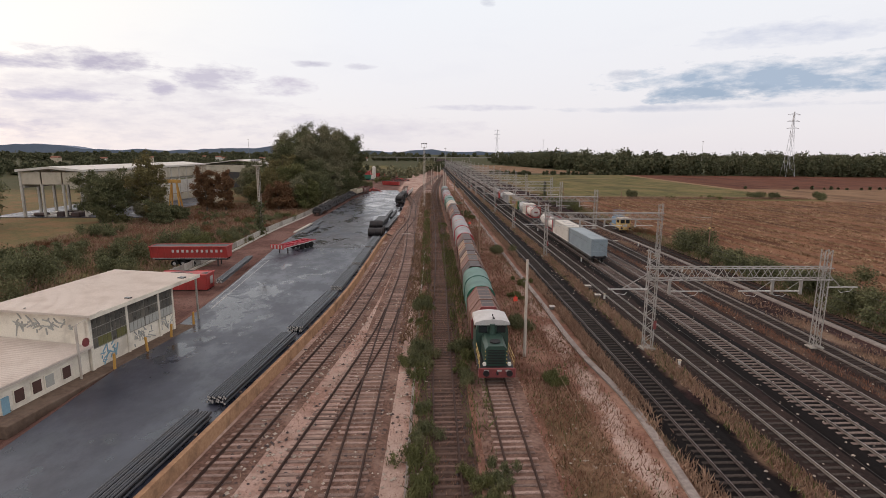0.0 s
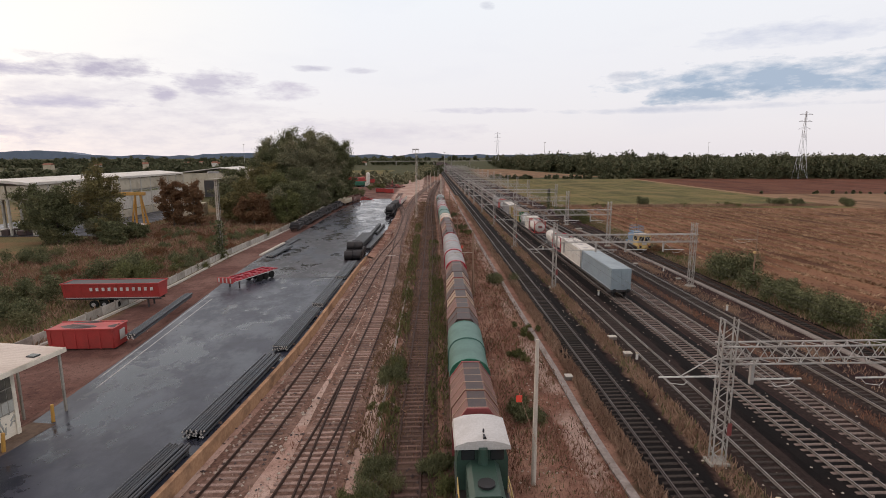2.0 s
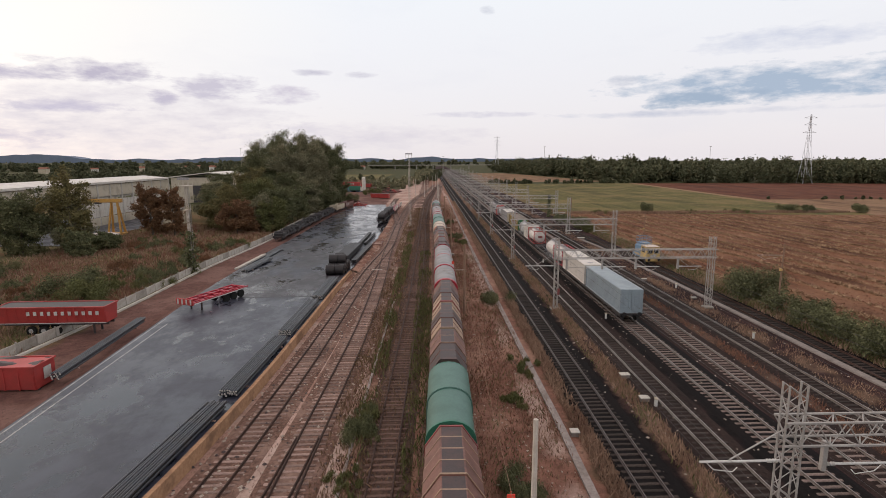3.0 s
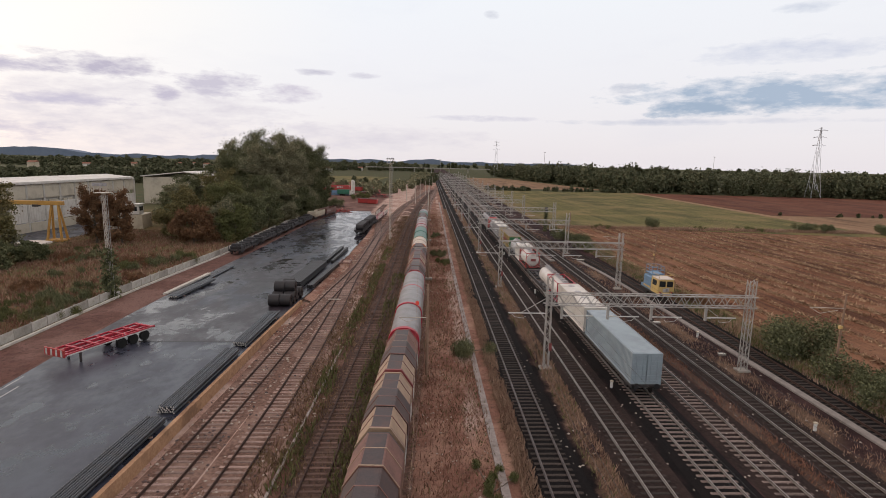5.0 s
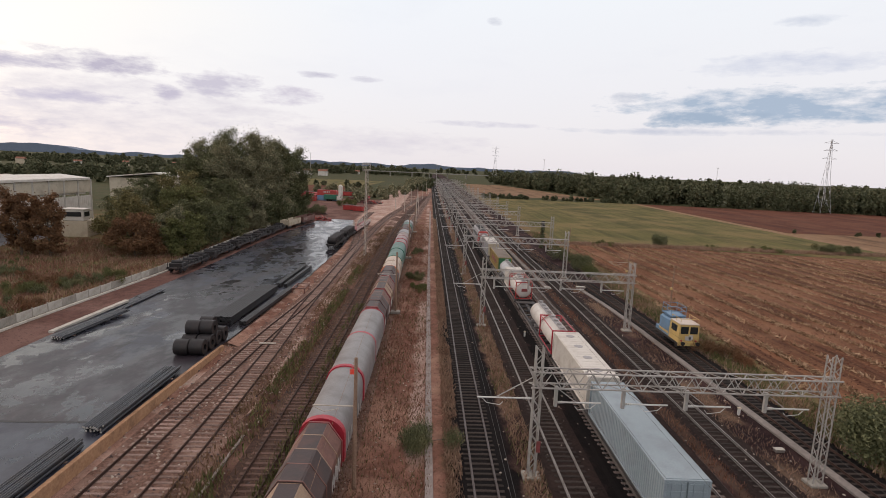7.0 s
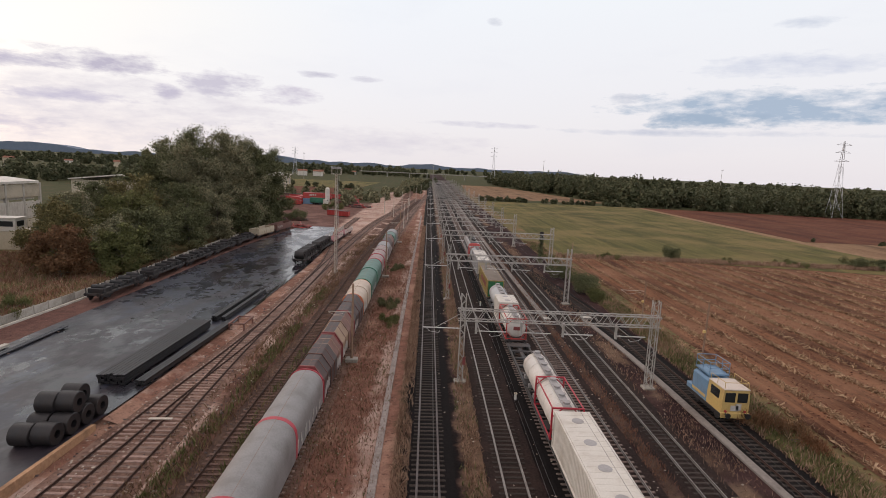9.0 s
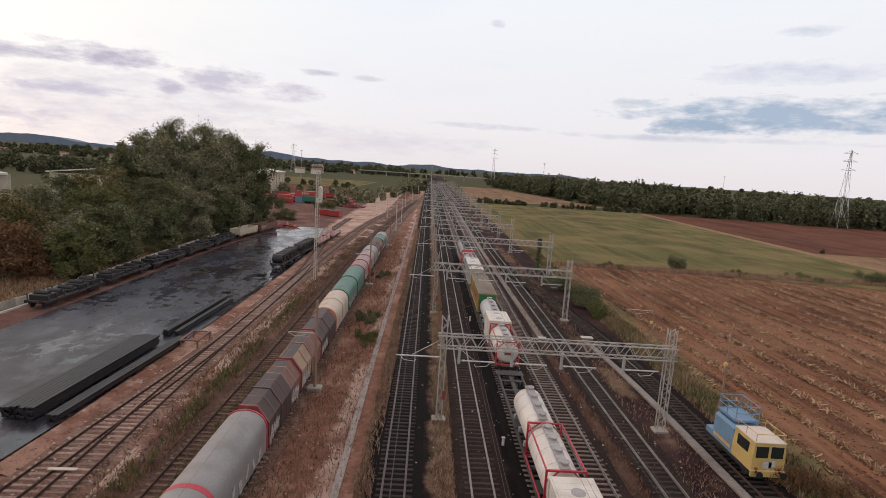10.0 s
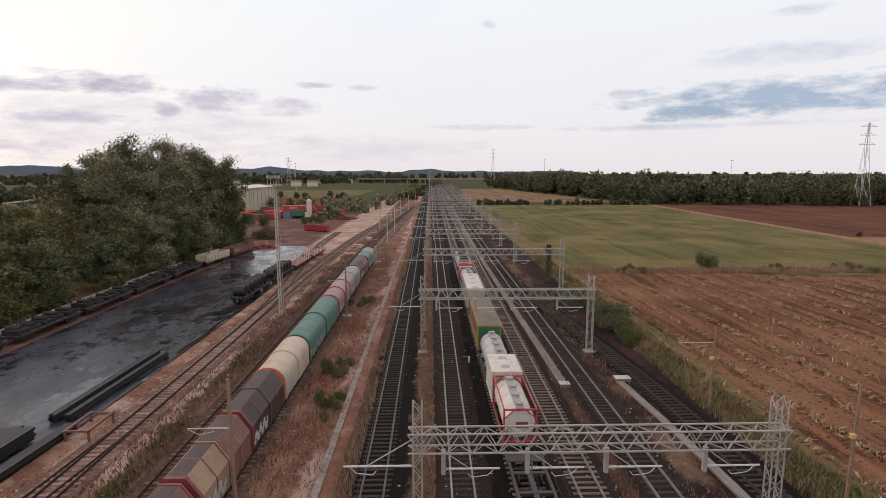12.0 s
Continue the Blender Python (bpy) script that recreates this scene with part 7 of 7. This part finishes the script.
BIG = "tall broadleaf tree with dense dark green crown"
for i, (x, y, h, w) in enumerate(((-50, 224, 29, 17), (-41, 229, 29.5, 16), (-58, 228, 25, 15), (-34.5, 232, 26, 13), (-46, 213, 25, 14), (-37, 221, 24, 13), (-55, 214, 22, 14))):
    tree(x, y, h * 1.08, w, "leaf_tree" if i % 3 else "leaf_dark", BIG, 52000, 40 + i, 0.10, 0.27, True, 120)
for i, (x, y, h, w, lf) in enumerate(((-36.5, 164, 9, 8, "leaf_weed"), (-38, 176, 12, 10, "leaf_dark"), (-36.5, 190, 12, 9, "leaf_dark"), (-46, 184, 15, 12, "leaf_weed"), (-53, 198, 17, 13, "leaf_olive"),
                                      (-44.5, 160, 9, 9, "leaf_autumn"), (-50, 168, 13, 11, "leaf_olive"), (-41, 200, 16, 11, "leaf_dark"), (-36, 205, 14, 9, "leaf_tree"), (-56, 178, 13, 10, "leaf_dark"),
                                      (-62, 190, 14, 10, "leaf_tree"), (-33.8, 216, 12, 8, "leaf_dark"), (-42, 170, 10, 8, "leaf_tree"), (-31.5, 238, 15, 8, "leaf_dark"), (-64, 205, 16, 12, "leaf_dark"))):
    tree(x, y, h, w, lf, "autumn-tinted bushy tree beside the siding" if lf == "leaf_autumn" else "bushy green tree beside the siding", 22000, 70 + i, 0.06, 0.24, True, 70)
for i, (x, y, h, w, lf) in enumerate(((-77, 131, 14, 11, "leaf_dark"), (-69, 134, 18.5, 8.5, "leaf_olive"), 
                                      (-64.9, 157.9, 14.5, 6.5, "leaf_autumn"),
(-59.3, 157.7, 13.5, 5.0, "leaf_autumn"),
(-71.5, 136.3, 13.5, 8.0, "leaf_tree"),
(-79.6, 130.7, 13.0, 10.0, "leaf_dark"),
(-63.4, 136.0, 4.0, 5.0, "leaf_dark"),
(-101, 120, 15, 12, "leaf_dark"), (-64, 128, 6, 6, "leaf_dark"))):
    tree(x, y, h, w, lf, "slender tree before the works hall", 17000, 120 + i, 0.04, 0.25, True, 70)


def bush(x, y, h, w, leaf, label, n=1600, seed=1, size=0.4):
    rs = np.random.default_rng(seed)
    b = thing("bush", label, "bush", pose(x, y, 0), "bushes and shrubs")
    blobs = 9
    low = h < 2.3
    c = np.stack([rs.normal(0, w * (0.36 if low else 0.27), blobs), rs.normal(0, w * (0.5 if low else 0.27), blobs), h * ((0.1 if low else 0.22) + (0.35 if low else 0.5) * rs.random(blobs))], 1)
    i = rs.integers(0, blobs, n)
    d = rs.normal(size=(n, 3))
    d /= np.linalg.norm(d, axis=1)[:, None]
    p = c[i] + d * (h * (0.05 + 0.34 * rs.random(n)))[:, None]
    p[:, 2] = np.abs(p[:, 2]) + 0.05
    part("foliage", leaf_mesh("foliage", p, size * (0.6 + 0.7 * rs.random(n)), M[leaf], 2.2 if low else 1.2, 0.45 if low else 0.0, rs, 0.3 if low else 0.8), None, b)
    s = Shape()
    for k in range(5):
        s.rod((0, 0, 0), tuple(c[k]), 0.05, 5, 0.015)
    part("stem", s, M["bark"], b)


i = 0
for x, y, h, w, lf in ((48.9, 91.5, 5.0, 6.5, "leaf_dark"), (48.2, 82, 2.6, 4, "leaf_dark"), (47.8, 75.5, 3.4, 5.5, "leaf_dark"), (47.6, 69.5, 3.6, 5.5, "leaf_dark"), (48.4, 63, 3.8, 6, "leaf_dark"), (49.5, 56, 4, 7, "leaf_dark"),
                       (47.6, 112, 2.2, 3.2, "leaf_autumn"), (48, 50, 3.5, 6, "leaf_dark"), (46.0, 165, 3.2, 4, "leaf_dark"), (45.2, 158, 2.4, 3, "leaf_weed"), (81, 208.8, 3.3, 5.0, "leaf_dark"), (129.5, 205.5, 3.2, 6, "leaf_dark"),
                       (137, 205, 2.6, 4, "leaf_dark"), (152, 201, 3.4, 7, "leaf_dark"), (112, 206, 1.8, 4, "leaf_weed"), (64, 205, 1.6, 4, "leaf_weed"), (95, 206, 1.5, 4, "leaf_weed"), (43.6, 176, 3.0, 4, "leaf_dark"), 
                       (-44.4, 97, 4.2, 7, "leaf_dark"), (-48, 82, 3.4, 8, "leaf_dark"), (-54, 78, 3.2, 8, "leaf_dark"), (-50, 65, 5, 9, "leaf_dark"), (-41.5, 92, 3.2, 5, "leaf_weed"), (-39, 101, 2, 4, "leaf_weed"), (-58, 90, 2.6, 7, "leaf_dark"),
                       (-40, 118, 2.0, 4, "leaf_dark"), (-37.6, 108, 2.2, 3.5, "leaf_dark"), (-62, 70, 5, 9, "leaf_dark"), (-43, 74, 3, 6, "leaf_dark"), (-45, 130, 2.2, 5, "leaf_weed"), (-66, 108, 3, 7, "leaf_dark"), (-38, 140, 2, 5, "leaf_weed"),
                       (-0.1, 43.5, 1.6, 1.6, "leaf_dark"), (0.0, 57.5, 1.5, 1.5, "leaf_dark"), (9.9, 50.5, 1.5, 1.8, "leaf_dark"), (10.3, 37.2, 1.1, 1.6, "leaf_weed"), (12.8, 92, 2.2, 3.0, "leaf_dark"), (3.6, 44.5, 1.3, 1.2, "leaf_dark"),
                       (11.2, 62, 0.8, 1.6, "leaf_weed"), (10.9, 150, 1.6, 2.4, "leaf_dark"), (11.6, 141, 1.2, 2, "leaf_weed"), (10.2, 178, 1.5, 2.5, "leaf_dark"), (13, 68, 0.9, 2.2, "leaf_weed"),
                       (-30, 262, 4, 8, "leaf_dark"), (-44, 300, 5, 12, "leaf_dark"), (-25, 310, 4, 9, "leaf_weed")):
    i += 1
    bush(x, y, h, w, lf, {"leaf_dark": "dense dark green bush on rough ground", "leaf_weed": "yellow-green weedy shrub on dry ground", "leaf_autumn": "dry russet-brown shrub beside the track"}[lf], int(2400 + 1900 * h), 300 + i, 0.10 + 0.022 * h)


rb_ = random.Random(77)
for k in range(34):
    x, y = rb_.uniform(-72, -37), rb_.uniform(84, 152)
    lf = rb_.choice(("leaf_dark", "leaf_weed", "leaf_dark", "leaf_autumn"))
    bush(x, y, rb_.uniform(1.0, 2.2), rb_.uniform(2.5, 5), lf, {"leaf_dark": "low dark green scrub on rough ground", "leaf_weed": "low yellow-green scrub on rough ground", "leaf_autumn": "low russet scrub on rough ground"}[lf], 2400, 900 + k, 0.2)


rt_ = random.Random(5)
for k in range(26):
    x, y = (rt_.gauss(0.0, 0.35), rt_.uniform(17, 62)) if k % 3 else (rt_.gauss(3.7, 0.3), rt_.uniform(15, 44))
    bush(x, y, rt_.uniform(0.6, 1.3), rt_.uniform(0.8, 1.4), "leaf_weed" if k % 2 else "leaf_dark", "tuft of green weeds beside the siding track", 1500, 700 + k, 0.14)


def scatter(name, label, n, xr, yr, h, leaf, seed, size=(0.25, 0.5), patch=0.0, thin=0.22, up=0.8):
    """Grass and weeds too many to count."""
    rs = np.random.default_rng(seed)
    x = xr(rs, n) if callable(xr) else rs.uniform(xr[0], xr[1], n)
    y = rs.uniform(yr[0] ** 0.7, yr[1] ** 0.7, n) ** (1 / 0.7) if yr[0] >= 0 else rs.uniform(yr[0], yr[1], n)
    keep = np.ones(n, bool)
    if patch:
        keep = np.array([noise.noise((a * 0.35, b * 0.16, seed)) + 0.5 * noise.noise((a * 1.3, b * 0.9, seed)) > patch - 0.5 + q * 0.35 for a, b, q in zip(x, y, rs.normal(size=n))])
    x, y = x[keep], y[keep]
    s = rs.uniform(size[0], size[1], len(x))
    s = s * 1.3
    p = np.stack([x, y, s * 0.5 * h], 1)
    tagged(new(name, leaf_mesh(name, p, s, M[leaf], 1.5, up, rs, thin)), label, "grass", kind="stuff")


scatter("dry_grass", "dry straw-coloured grass along the black track", 36000, (14.75, 15.9), (14, 260), 1.2, "dry_grass", 1, (0.12, 0.36), 0.3)
scatter("dry_grass", "dry straw-coloured grass between the main tracks", 34000, (19.9, 21.4), (14, 260), 1.0, "dry_grass", 2, (0.10, 0.32), 0.34)
scatter("weeds", "green weeds between the main tracks", 9000, (19.6, 21.4), (14, 200), 1.0, "leaf_weed", 22, (0.10, 0.32), 0.66)
scatter("dry_grass", "dry grass by the siding track", 40000, (7.8, 13.6), (14, 260), 0.7, "dry_grass", 3, (0.07, 0.2), 0.45)
scatter("weeds", "rust-red low weeds beside the siding", 42000, (7.6, 13.8), (14, 240), 0.8, "red_weed", 4, (0.08, 0.26), 0.45)
scatter("weeds", "green weeds beside the siding", 14400, (7.6, 13.8), (14, 140), 0.8, "leaf_weed", 24, (0.08, 0.24), 0.68)
scatter("weeds", "green weeds between the siding tracks", 15000, (2.9, 5.0), (16, 130), 1.3, "leaf_weed", 5, (0.12, 0.36), 0.6)
scatter("weeds", "green weeds between the yard tracks", 13000, (-0.6, 0.9), (16, 160), 1.4, "leaf_weed", 6, (0.12, 0.4), 0.62)
scatter("weeds", "tall dry brown weeds between the siding tracks", 26000, (-2.2, 1.3), (46, 230), 0.8, "brown_weed", 61, (0.12, 0.36), 0.56)
scatter("weeds", "low brown weeds in the overgrown siding track", 20000, (0.6, 4.9), (46, 230), 0.7, "brown_weed", 62, (0.08, 0.24), 0.58)
scatter("weeds", "olive grass beside the siding", 12000, (8.0, 11.6), (14, 38), 0.8, "brown_weed", 63, (0.07, 0.18), 0.45)
scatter("weeds", "brown weeds beside the siding", 22000, (7.8, 13.8), (36, 240), 0.8, "brown_weed", 64, (0.08, 0.28), 0.62)
scatter("weeds", "rust-red weeds in the yard tracks", 26000, (-6.5, 5), (16, 220), 0.6, "red_weed", 7, (0.07, 0.2), 0.5)
scatter("dry_grass", "dry grass in the yard tracks", 30000, (-10, 5), (14, 240), 0.6, "dry_grass", 8, (0.07, 0.2), 0.55)
scatter("dry_grass", "yellow-green grass at the field edge", 46800, (45.4, 49.2), (30, 230), 1.1, "leaf_weed", 9, (0.12, 0.4), 0.42)
scatter("dry_grass", "dry grass at the field edge", 36000, (45.2, 49.6), (30, 230), 1.1, "dry_grass", 10, (0.12, 0.4), 0.45)
scatter("meadow_grass", "rough grass behind the concrete fence", 36000, (-75, -35.4), (50, 180), 0.8, "leaf_weed", 11, (0.2, 0.45), 0.56)
scatter("meadow_grass", "dry rough grass behind the concrete fence", 72000, (-75, -35.2), (50, 180), 0.9, "dry_grass", 12, (0.2, 0.5), 0.5)
scatter("meadow_grass", "russet weeds behind the concrete fence", 46000, (-70, -35.2), (90, 180), 0.9, "red_weed", 13, (0.2, 0.5), 0.5)
scatter("weeds", "dry weeds beside the walkway", 21600, (37.9, 41.0), (30, 220), 0.7, "dry_grass", 14, (0.08, 0.25), 0.55)
scatter("weeds", "dry weeds between the loop tracks", 16200, (33.4, 34.9), (30, 220), 0.7, "red_weed", 16, (0.08, 0.25), 0.5)
scatter("hedge_grass", "grass strip at the meadow edge", 16200, (50, 150), (202, 207), 1.2, "dry_grass", 15, (0.2, 0.6), 0.3)


def stones(name, label, n, xr, yr, size, material, seed):
    """Loose stones and litter, too many to count."""
    rs = np.random.default_rng(seed)
    c = np.stack([rs.uniform(*xr, n), yr[0] + (yr[1] - yr[0]) * rs.random(n) ** 1.3, np.zeros(n)], 1)
    r = rs.uniform(size[0], size[1], n)[:, None]
    octa = np.array([(1, 0, 0), (0, 1, 0), (-1, 0, 0), (0, -1, 0), (0, 0, 0.7), (0, 0, -0.3)])
    v = (c[:, None, :] + octa[None] * (r * rs.uniform(0.6, 1.3, (n, 3)))[:, None, :] + np.array([0, 0, 0.03])).reshape(-1, 3)
    tri = np.array([(0, 1, 4), (1, 2, 4), (2, 3, 4), (3, 0, 4), (1, 0, 5), (2, 1, 5), (3, 2, 5), (0, 3, 5)])
    f = (tri[None] + 6 * np.arange(n)[:, None, None]).reshape(-1, 3)
    me = bpy.data.meshes.new(name)
    me.from_pydata(v.tolist(), [], f.tolist())
    me.materials.append(material)
    tagged(new(name, me), label, "stones", kind="stuff")


stones("loose_stones", "pale loose stones between the yard tracks", 3200, (-10.5, 0.5), (15, 200), (0.05, 0.16), M["stone"], 31)
stones("loose_stones", "pale loose stones beside the siding", 1300, (7.5, 13.8), (15, 200), (0.04, 0.11), M["stone"], 32)
stones("loose_stones", "pale stones and litter on the ballast", 1600, (18.3, 42), (20, 200), (0.04, 0.13), M["stone"], 33)
stones("loose_stones", "dark clods on the dry gravel", 2600, (-11, 5), (15, 200), (0.05, 0.17), M["wagon_dark"], 34)
stones("field_clods", "dark clods on the ploughed field", 14000, (49.5, 110), (40, 200), (0.06, 0.2), M["red_soil"], 35)
stones("field_clods", "pale straw clods on the ploughed field", 9000, (49.5, 110), (40, 200), (0.05, 0.16), M["straw"], 36)


# ---- woods and distance ----
def wood(name, label, line, depth, h, n_trees, leaf, seed, per=260, size=1.8):
    """A belt of far trees as one mass of leaf clumps with an uneven outline."""
    rs = np.random.default_rng(seed)
    line = np.array(line, float)
    seg = np.linalg.norm(np.diff(line, axis=0), axis=1)
    cum = np.concatenate([[0], np.cumsum(seg)])
    pts = []
    sizes = []
    for k in range(n_trees):
        u = rs.random() * cum[-1]
        j = min(np.searchsorted(cum, u, side="right") - 1, len(seg) - 1)
        f = (u - cum[j]) / seg[j]
        base_ = line[j] * (1 - f) + line[j + 1] * f
        back = rs.random() ** 1.6 * depth
        dirn = (line[j + 1] - line[j]) / seg[j]
        nrm = np.array([-dirn[1], dirn[0]])
        if nrm[1] < 0:
            nrm = -nrm
        c = base_ + nrm * back
        th = h * (0.42 + 0.68 * rs.random() ** 1.5) * (0.75 + 0.25 * min(1, back / (0.3 * depth)))
        tw = th * (0.28 + 0.2 * rs.random())
        d = rs.normal(size=(per, 3))
        d /= np.linalg.norm(d, axis=1)[:, None]
        r = (0.5 + 0.55 * rs.random(per))[:, None]
        q = d * r * np.array([tw, tw, th * 0.5])
        q += rs.normal(size=(per, 3)) * 0.06 * th
        q[:, 2] = np.clip(q[:, 2] + th * 0.5, 0.2, None)
        q[:, :2] += c
        pts.append(q)
        sizes.append(np.full(per, size * (0.7 + 0.6 * rs.random())))
    tagged(new(name, leaf_mesh(name, np.concatenate(pts), np.concatenate(sizes), M[leaf], 1.2, 0.0, rs)), label, "woodland", kind="stuff")


wood("woodland", "dark green wood along the far side of the fields", [(160, 436), (300, 410), (700, 340)], 70, 19, 260, "leaf_wood_hazed", 1, 480, 1.3)
wood("woodland", "dark green wood beyond the hedge", [(98, 860), (125, 650), (150, 500), (164, 436)], 60, 20, 170, "leaf_wood_hazed", 2, 360, 1.7)
wood("woodland", "dark wood at the horizon", [(70, 1000), (400, 900), (1100, 760)], 200, 20, 160, "leaf_wood_hazed", 3, 220, 3.0)
wood("woodland", "low dark woods at the horizon", [(-900, 900), (-300, 1000), (20, 1080)], 420, 15, 460, "leaf_wood_hazed", 4, 180, 3.2)
wood("woodland", "dark trees behind the works", [(-420, 330), (-200, 420), (-95, 470)], 220, 12, 280, "leaf_wood_hazed", 5, 300, 1.6)
wood("hedge", "low dark hedge between fields", [(50, 432), (100, 430), (158, 430)], 5, 4.0, 60, "leaf_wood_hazed", 6, 90, 1.2)
wood("hedge", "low hedge beside the distant line", [(10, 480), (30, 900)], 12, 5, 60, "leaf_wood_hazed", 7, 90, 1.6)
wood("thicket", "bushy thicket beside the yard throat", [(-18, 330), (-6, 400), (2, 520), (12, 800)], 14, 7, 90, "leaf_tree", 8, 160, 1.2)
wood("hedge", "scattered trees between distant fields", [(-300, 520), (-46, 522)], 8, 6, 40, "leaf_wood_hazed", 9, 120, 1.6)
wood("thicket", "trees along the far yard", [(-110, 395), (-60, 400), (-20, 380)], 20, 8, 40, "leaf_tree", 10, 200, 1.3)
wood("hedge", "dark field hedge", [(158, 262), (430, 240)], 4, 1.8, 50, "leaf_wood_hazed", 12, 60, 0.9)
wood("woodland", "low dark woods at the horizon", [(-1400, 1500), (0, 1800), (1400, 1400)], 500, 18, 260, "leaf_wood_hazed", 13, 140, 5.5)

s = Shape()
rings = []
for k in range(121):
    x = -4200 + k * 45
    z = 10 + 66 * max(0, noise.noise((x * 0.0011, 3.1, 0)) + 0.25) * (1 - k / 125) + 26 * max(0, noise.noise((x * 0.004, 1.7, 0)) + 0.2) + 9 * noise.noise((x * 0.011, 5.2, 0))
    rings.append([(x, 4300, -5), (x, 4300, z + 8), (x, 4500, z + 2), (x, 4500, -5)])
s.loft(rings)
solid("distant_hills", s, M["hill"], "low hills on the horizon in haze-coloured blue-grey", "hills", kind="structure", smooth=True)


def pylon(x, y, h, label):
    p = thing("pylon", label, "pylon", pose(x, y, 0))
    body = Shape()
    lev = [(0, 3.6), (h * 0.25, 2.4), (h * 0.5, 1.5), (h * 0.72, 0.9), (h, 0.25)]
    for (z0, w0), (z1, w1) in itertools.pairwise(lev):
        for sx in (-1, 1):
            for sy in (-1, 1):
                body.rod((sx * w0, sy * w0, z0), (sx * w1, sy * w1, z1), 0.10, 4)
        for sy in (-1, 1):
            body.rod((-w0, sy * w0, z0), (w1, sy * w1, z1), 0.055, 4)
            body.rod((w0, sy * w0, z0), (-w1, sy * w1, z1), 0.055, 4)
            body.rod((sy * w0, -w0, z0), (sy * w1, w1, z1), 0.09, 4)
    part("tower", body, M["hazed_steel"], p)
    for z in (h * 0.74, h * 0.85, h * 0.95):
        a = Shape()
        for sx in (-1, 1):
            a.rod((0, 0, z), (sx * 5.0, 0, z), 0.12, 4).rod((0, 0, z + 1.6), (sx * 5.0, 0, z), 0.09, 4)
        part("crossarm", a, M["hazed_steel"], p)


sg = thing("signal_post", "dark ivy-grown signal post beside the loop track", "signal", pose(43.4, 194.5, 0))
part("post", Shape().rod((0, 0, 0), (0, 0, 6.4), 0.14, 8), M["dark_steel"], sg)
part("signal_head", Shape().box(0, -0.1, 6.6, 0.9, 0.3, 1.4, 0.08), M["black_iron"], sg)
iv = np.array([(random.gauss(0, 0.28), random.gauss(0, 0.28), random.random() * 6) for _ in range(900)])
part("ivy", leaf_mesh("ivy", iv, 0.3, M["leaf_dark"]), None, sg)
pylon(284, 415, 50, "steel lattice power pylon at the wood's edge")
pylon(110, 860, 54, "distant steel lattice power pylon")
pylon(-190, 900, 42, "distant steel lattice power pylon")
br_ = thing("road_bridge", "distant grey road bridge across the railway", "bridge")
part("deck", Shape().box(20, 1040, 8, 260, 9, 1.2), M["concrete"], br_)
for x in (-60, -20, 12, 45, 80):
    part("pier", Shape().box(x, 1040, 3.7, 1.6, 6, 7.4), M["concrete"], br_)
rs_ = random.Random(21)
for k in range(14):
    x, y = rs_.uniform(-560, -60), rs_.uniform(760, 1250)
    w_, h_ = rs_.uniform(7, 13), rs_.uniform(4, 7)
    hs = thing("distant_house", "small pale distant house among trees", "house", pose(x, y, 0, 0, 0, rs_.uniform(-40, 40)), "distant houses")
    part("wall", Shape().box(0, 0, h_ / 2, w_, 8, h_), M["cont_white" if k % 3 else "cont_beige"], hs)
    part("roof", Shape().loft([[(xx, -4.6, h_), (xx, 0, h_ + 2.4), (xx, 4.6, h_)] for xx in (-w_ / 2 - 0.5, w_ / 2 + 0.5)]), M["brick_red"], hs)
for x, y, h in ((150, 700, 34), (330, 640, 32), (-250, 760, 34), (-130, 700, 30), (20, 620, 22)):
    lp = thing("light_mast", "distant slim lighting mast", "mast", pose(x, y, 0), "distant masts")
    part("shaft", Shape().rod((0, 0, 0), (0, 0, h), 0.28, 6, 0.16), M["steel"], lp)
    part("head", Shape().box(0, 0, h, 2.4, 0.6, 0.5), M["steel"], lp)

# ---- sleepers ----
for t, line, y0, y1, wood_m, tie_m, pitch, near_, top, size in SLEEPERS:
    me = Shape().box(0, 0, -size[2] / 2, *size, 0.03).mesh("sleeper", wood_m)
    rest = Shape()
    rs = random.Random(int(line(50) * 10))
    y = y0
    while y < min(y1, 420):
        z = top + 0.03 + rs.gauss(0, 0.006)
        if near_[0] <= y <= near_[1]:
            ob = new("sleeper", me)
            ob.parent = t
            ob.matrix_basis = pose(line(y) + rs.gauss(0, 0.03), y, z, 0, 0, rs.gauss(0, 0.6))
        else:
            rest.box(line(y), y, z - size[2] / 2, *size)
        y += pitch
    tagged(part("sleepers_far", rest, tie_m, t), kind="stuff")
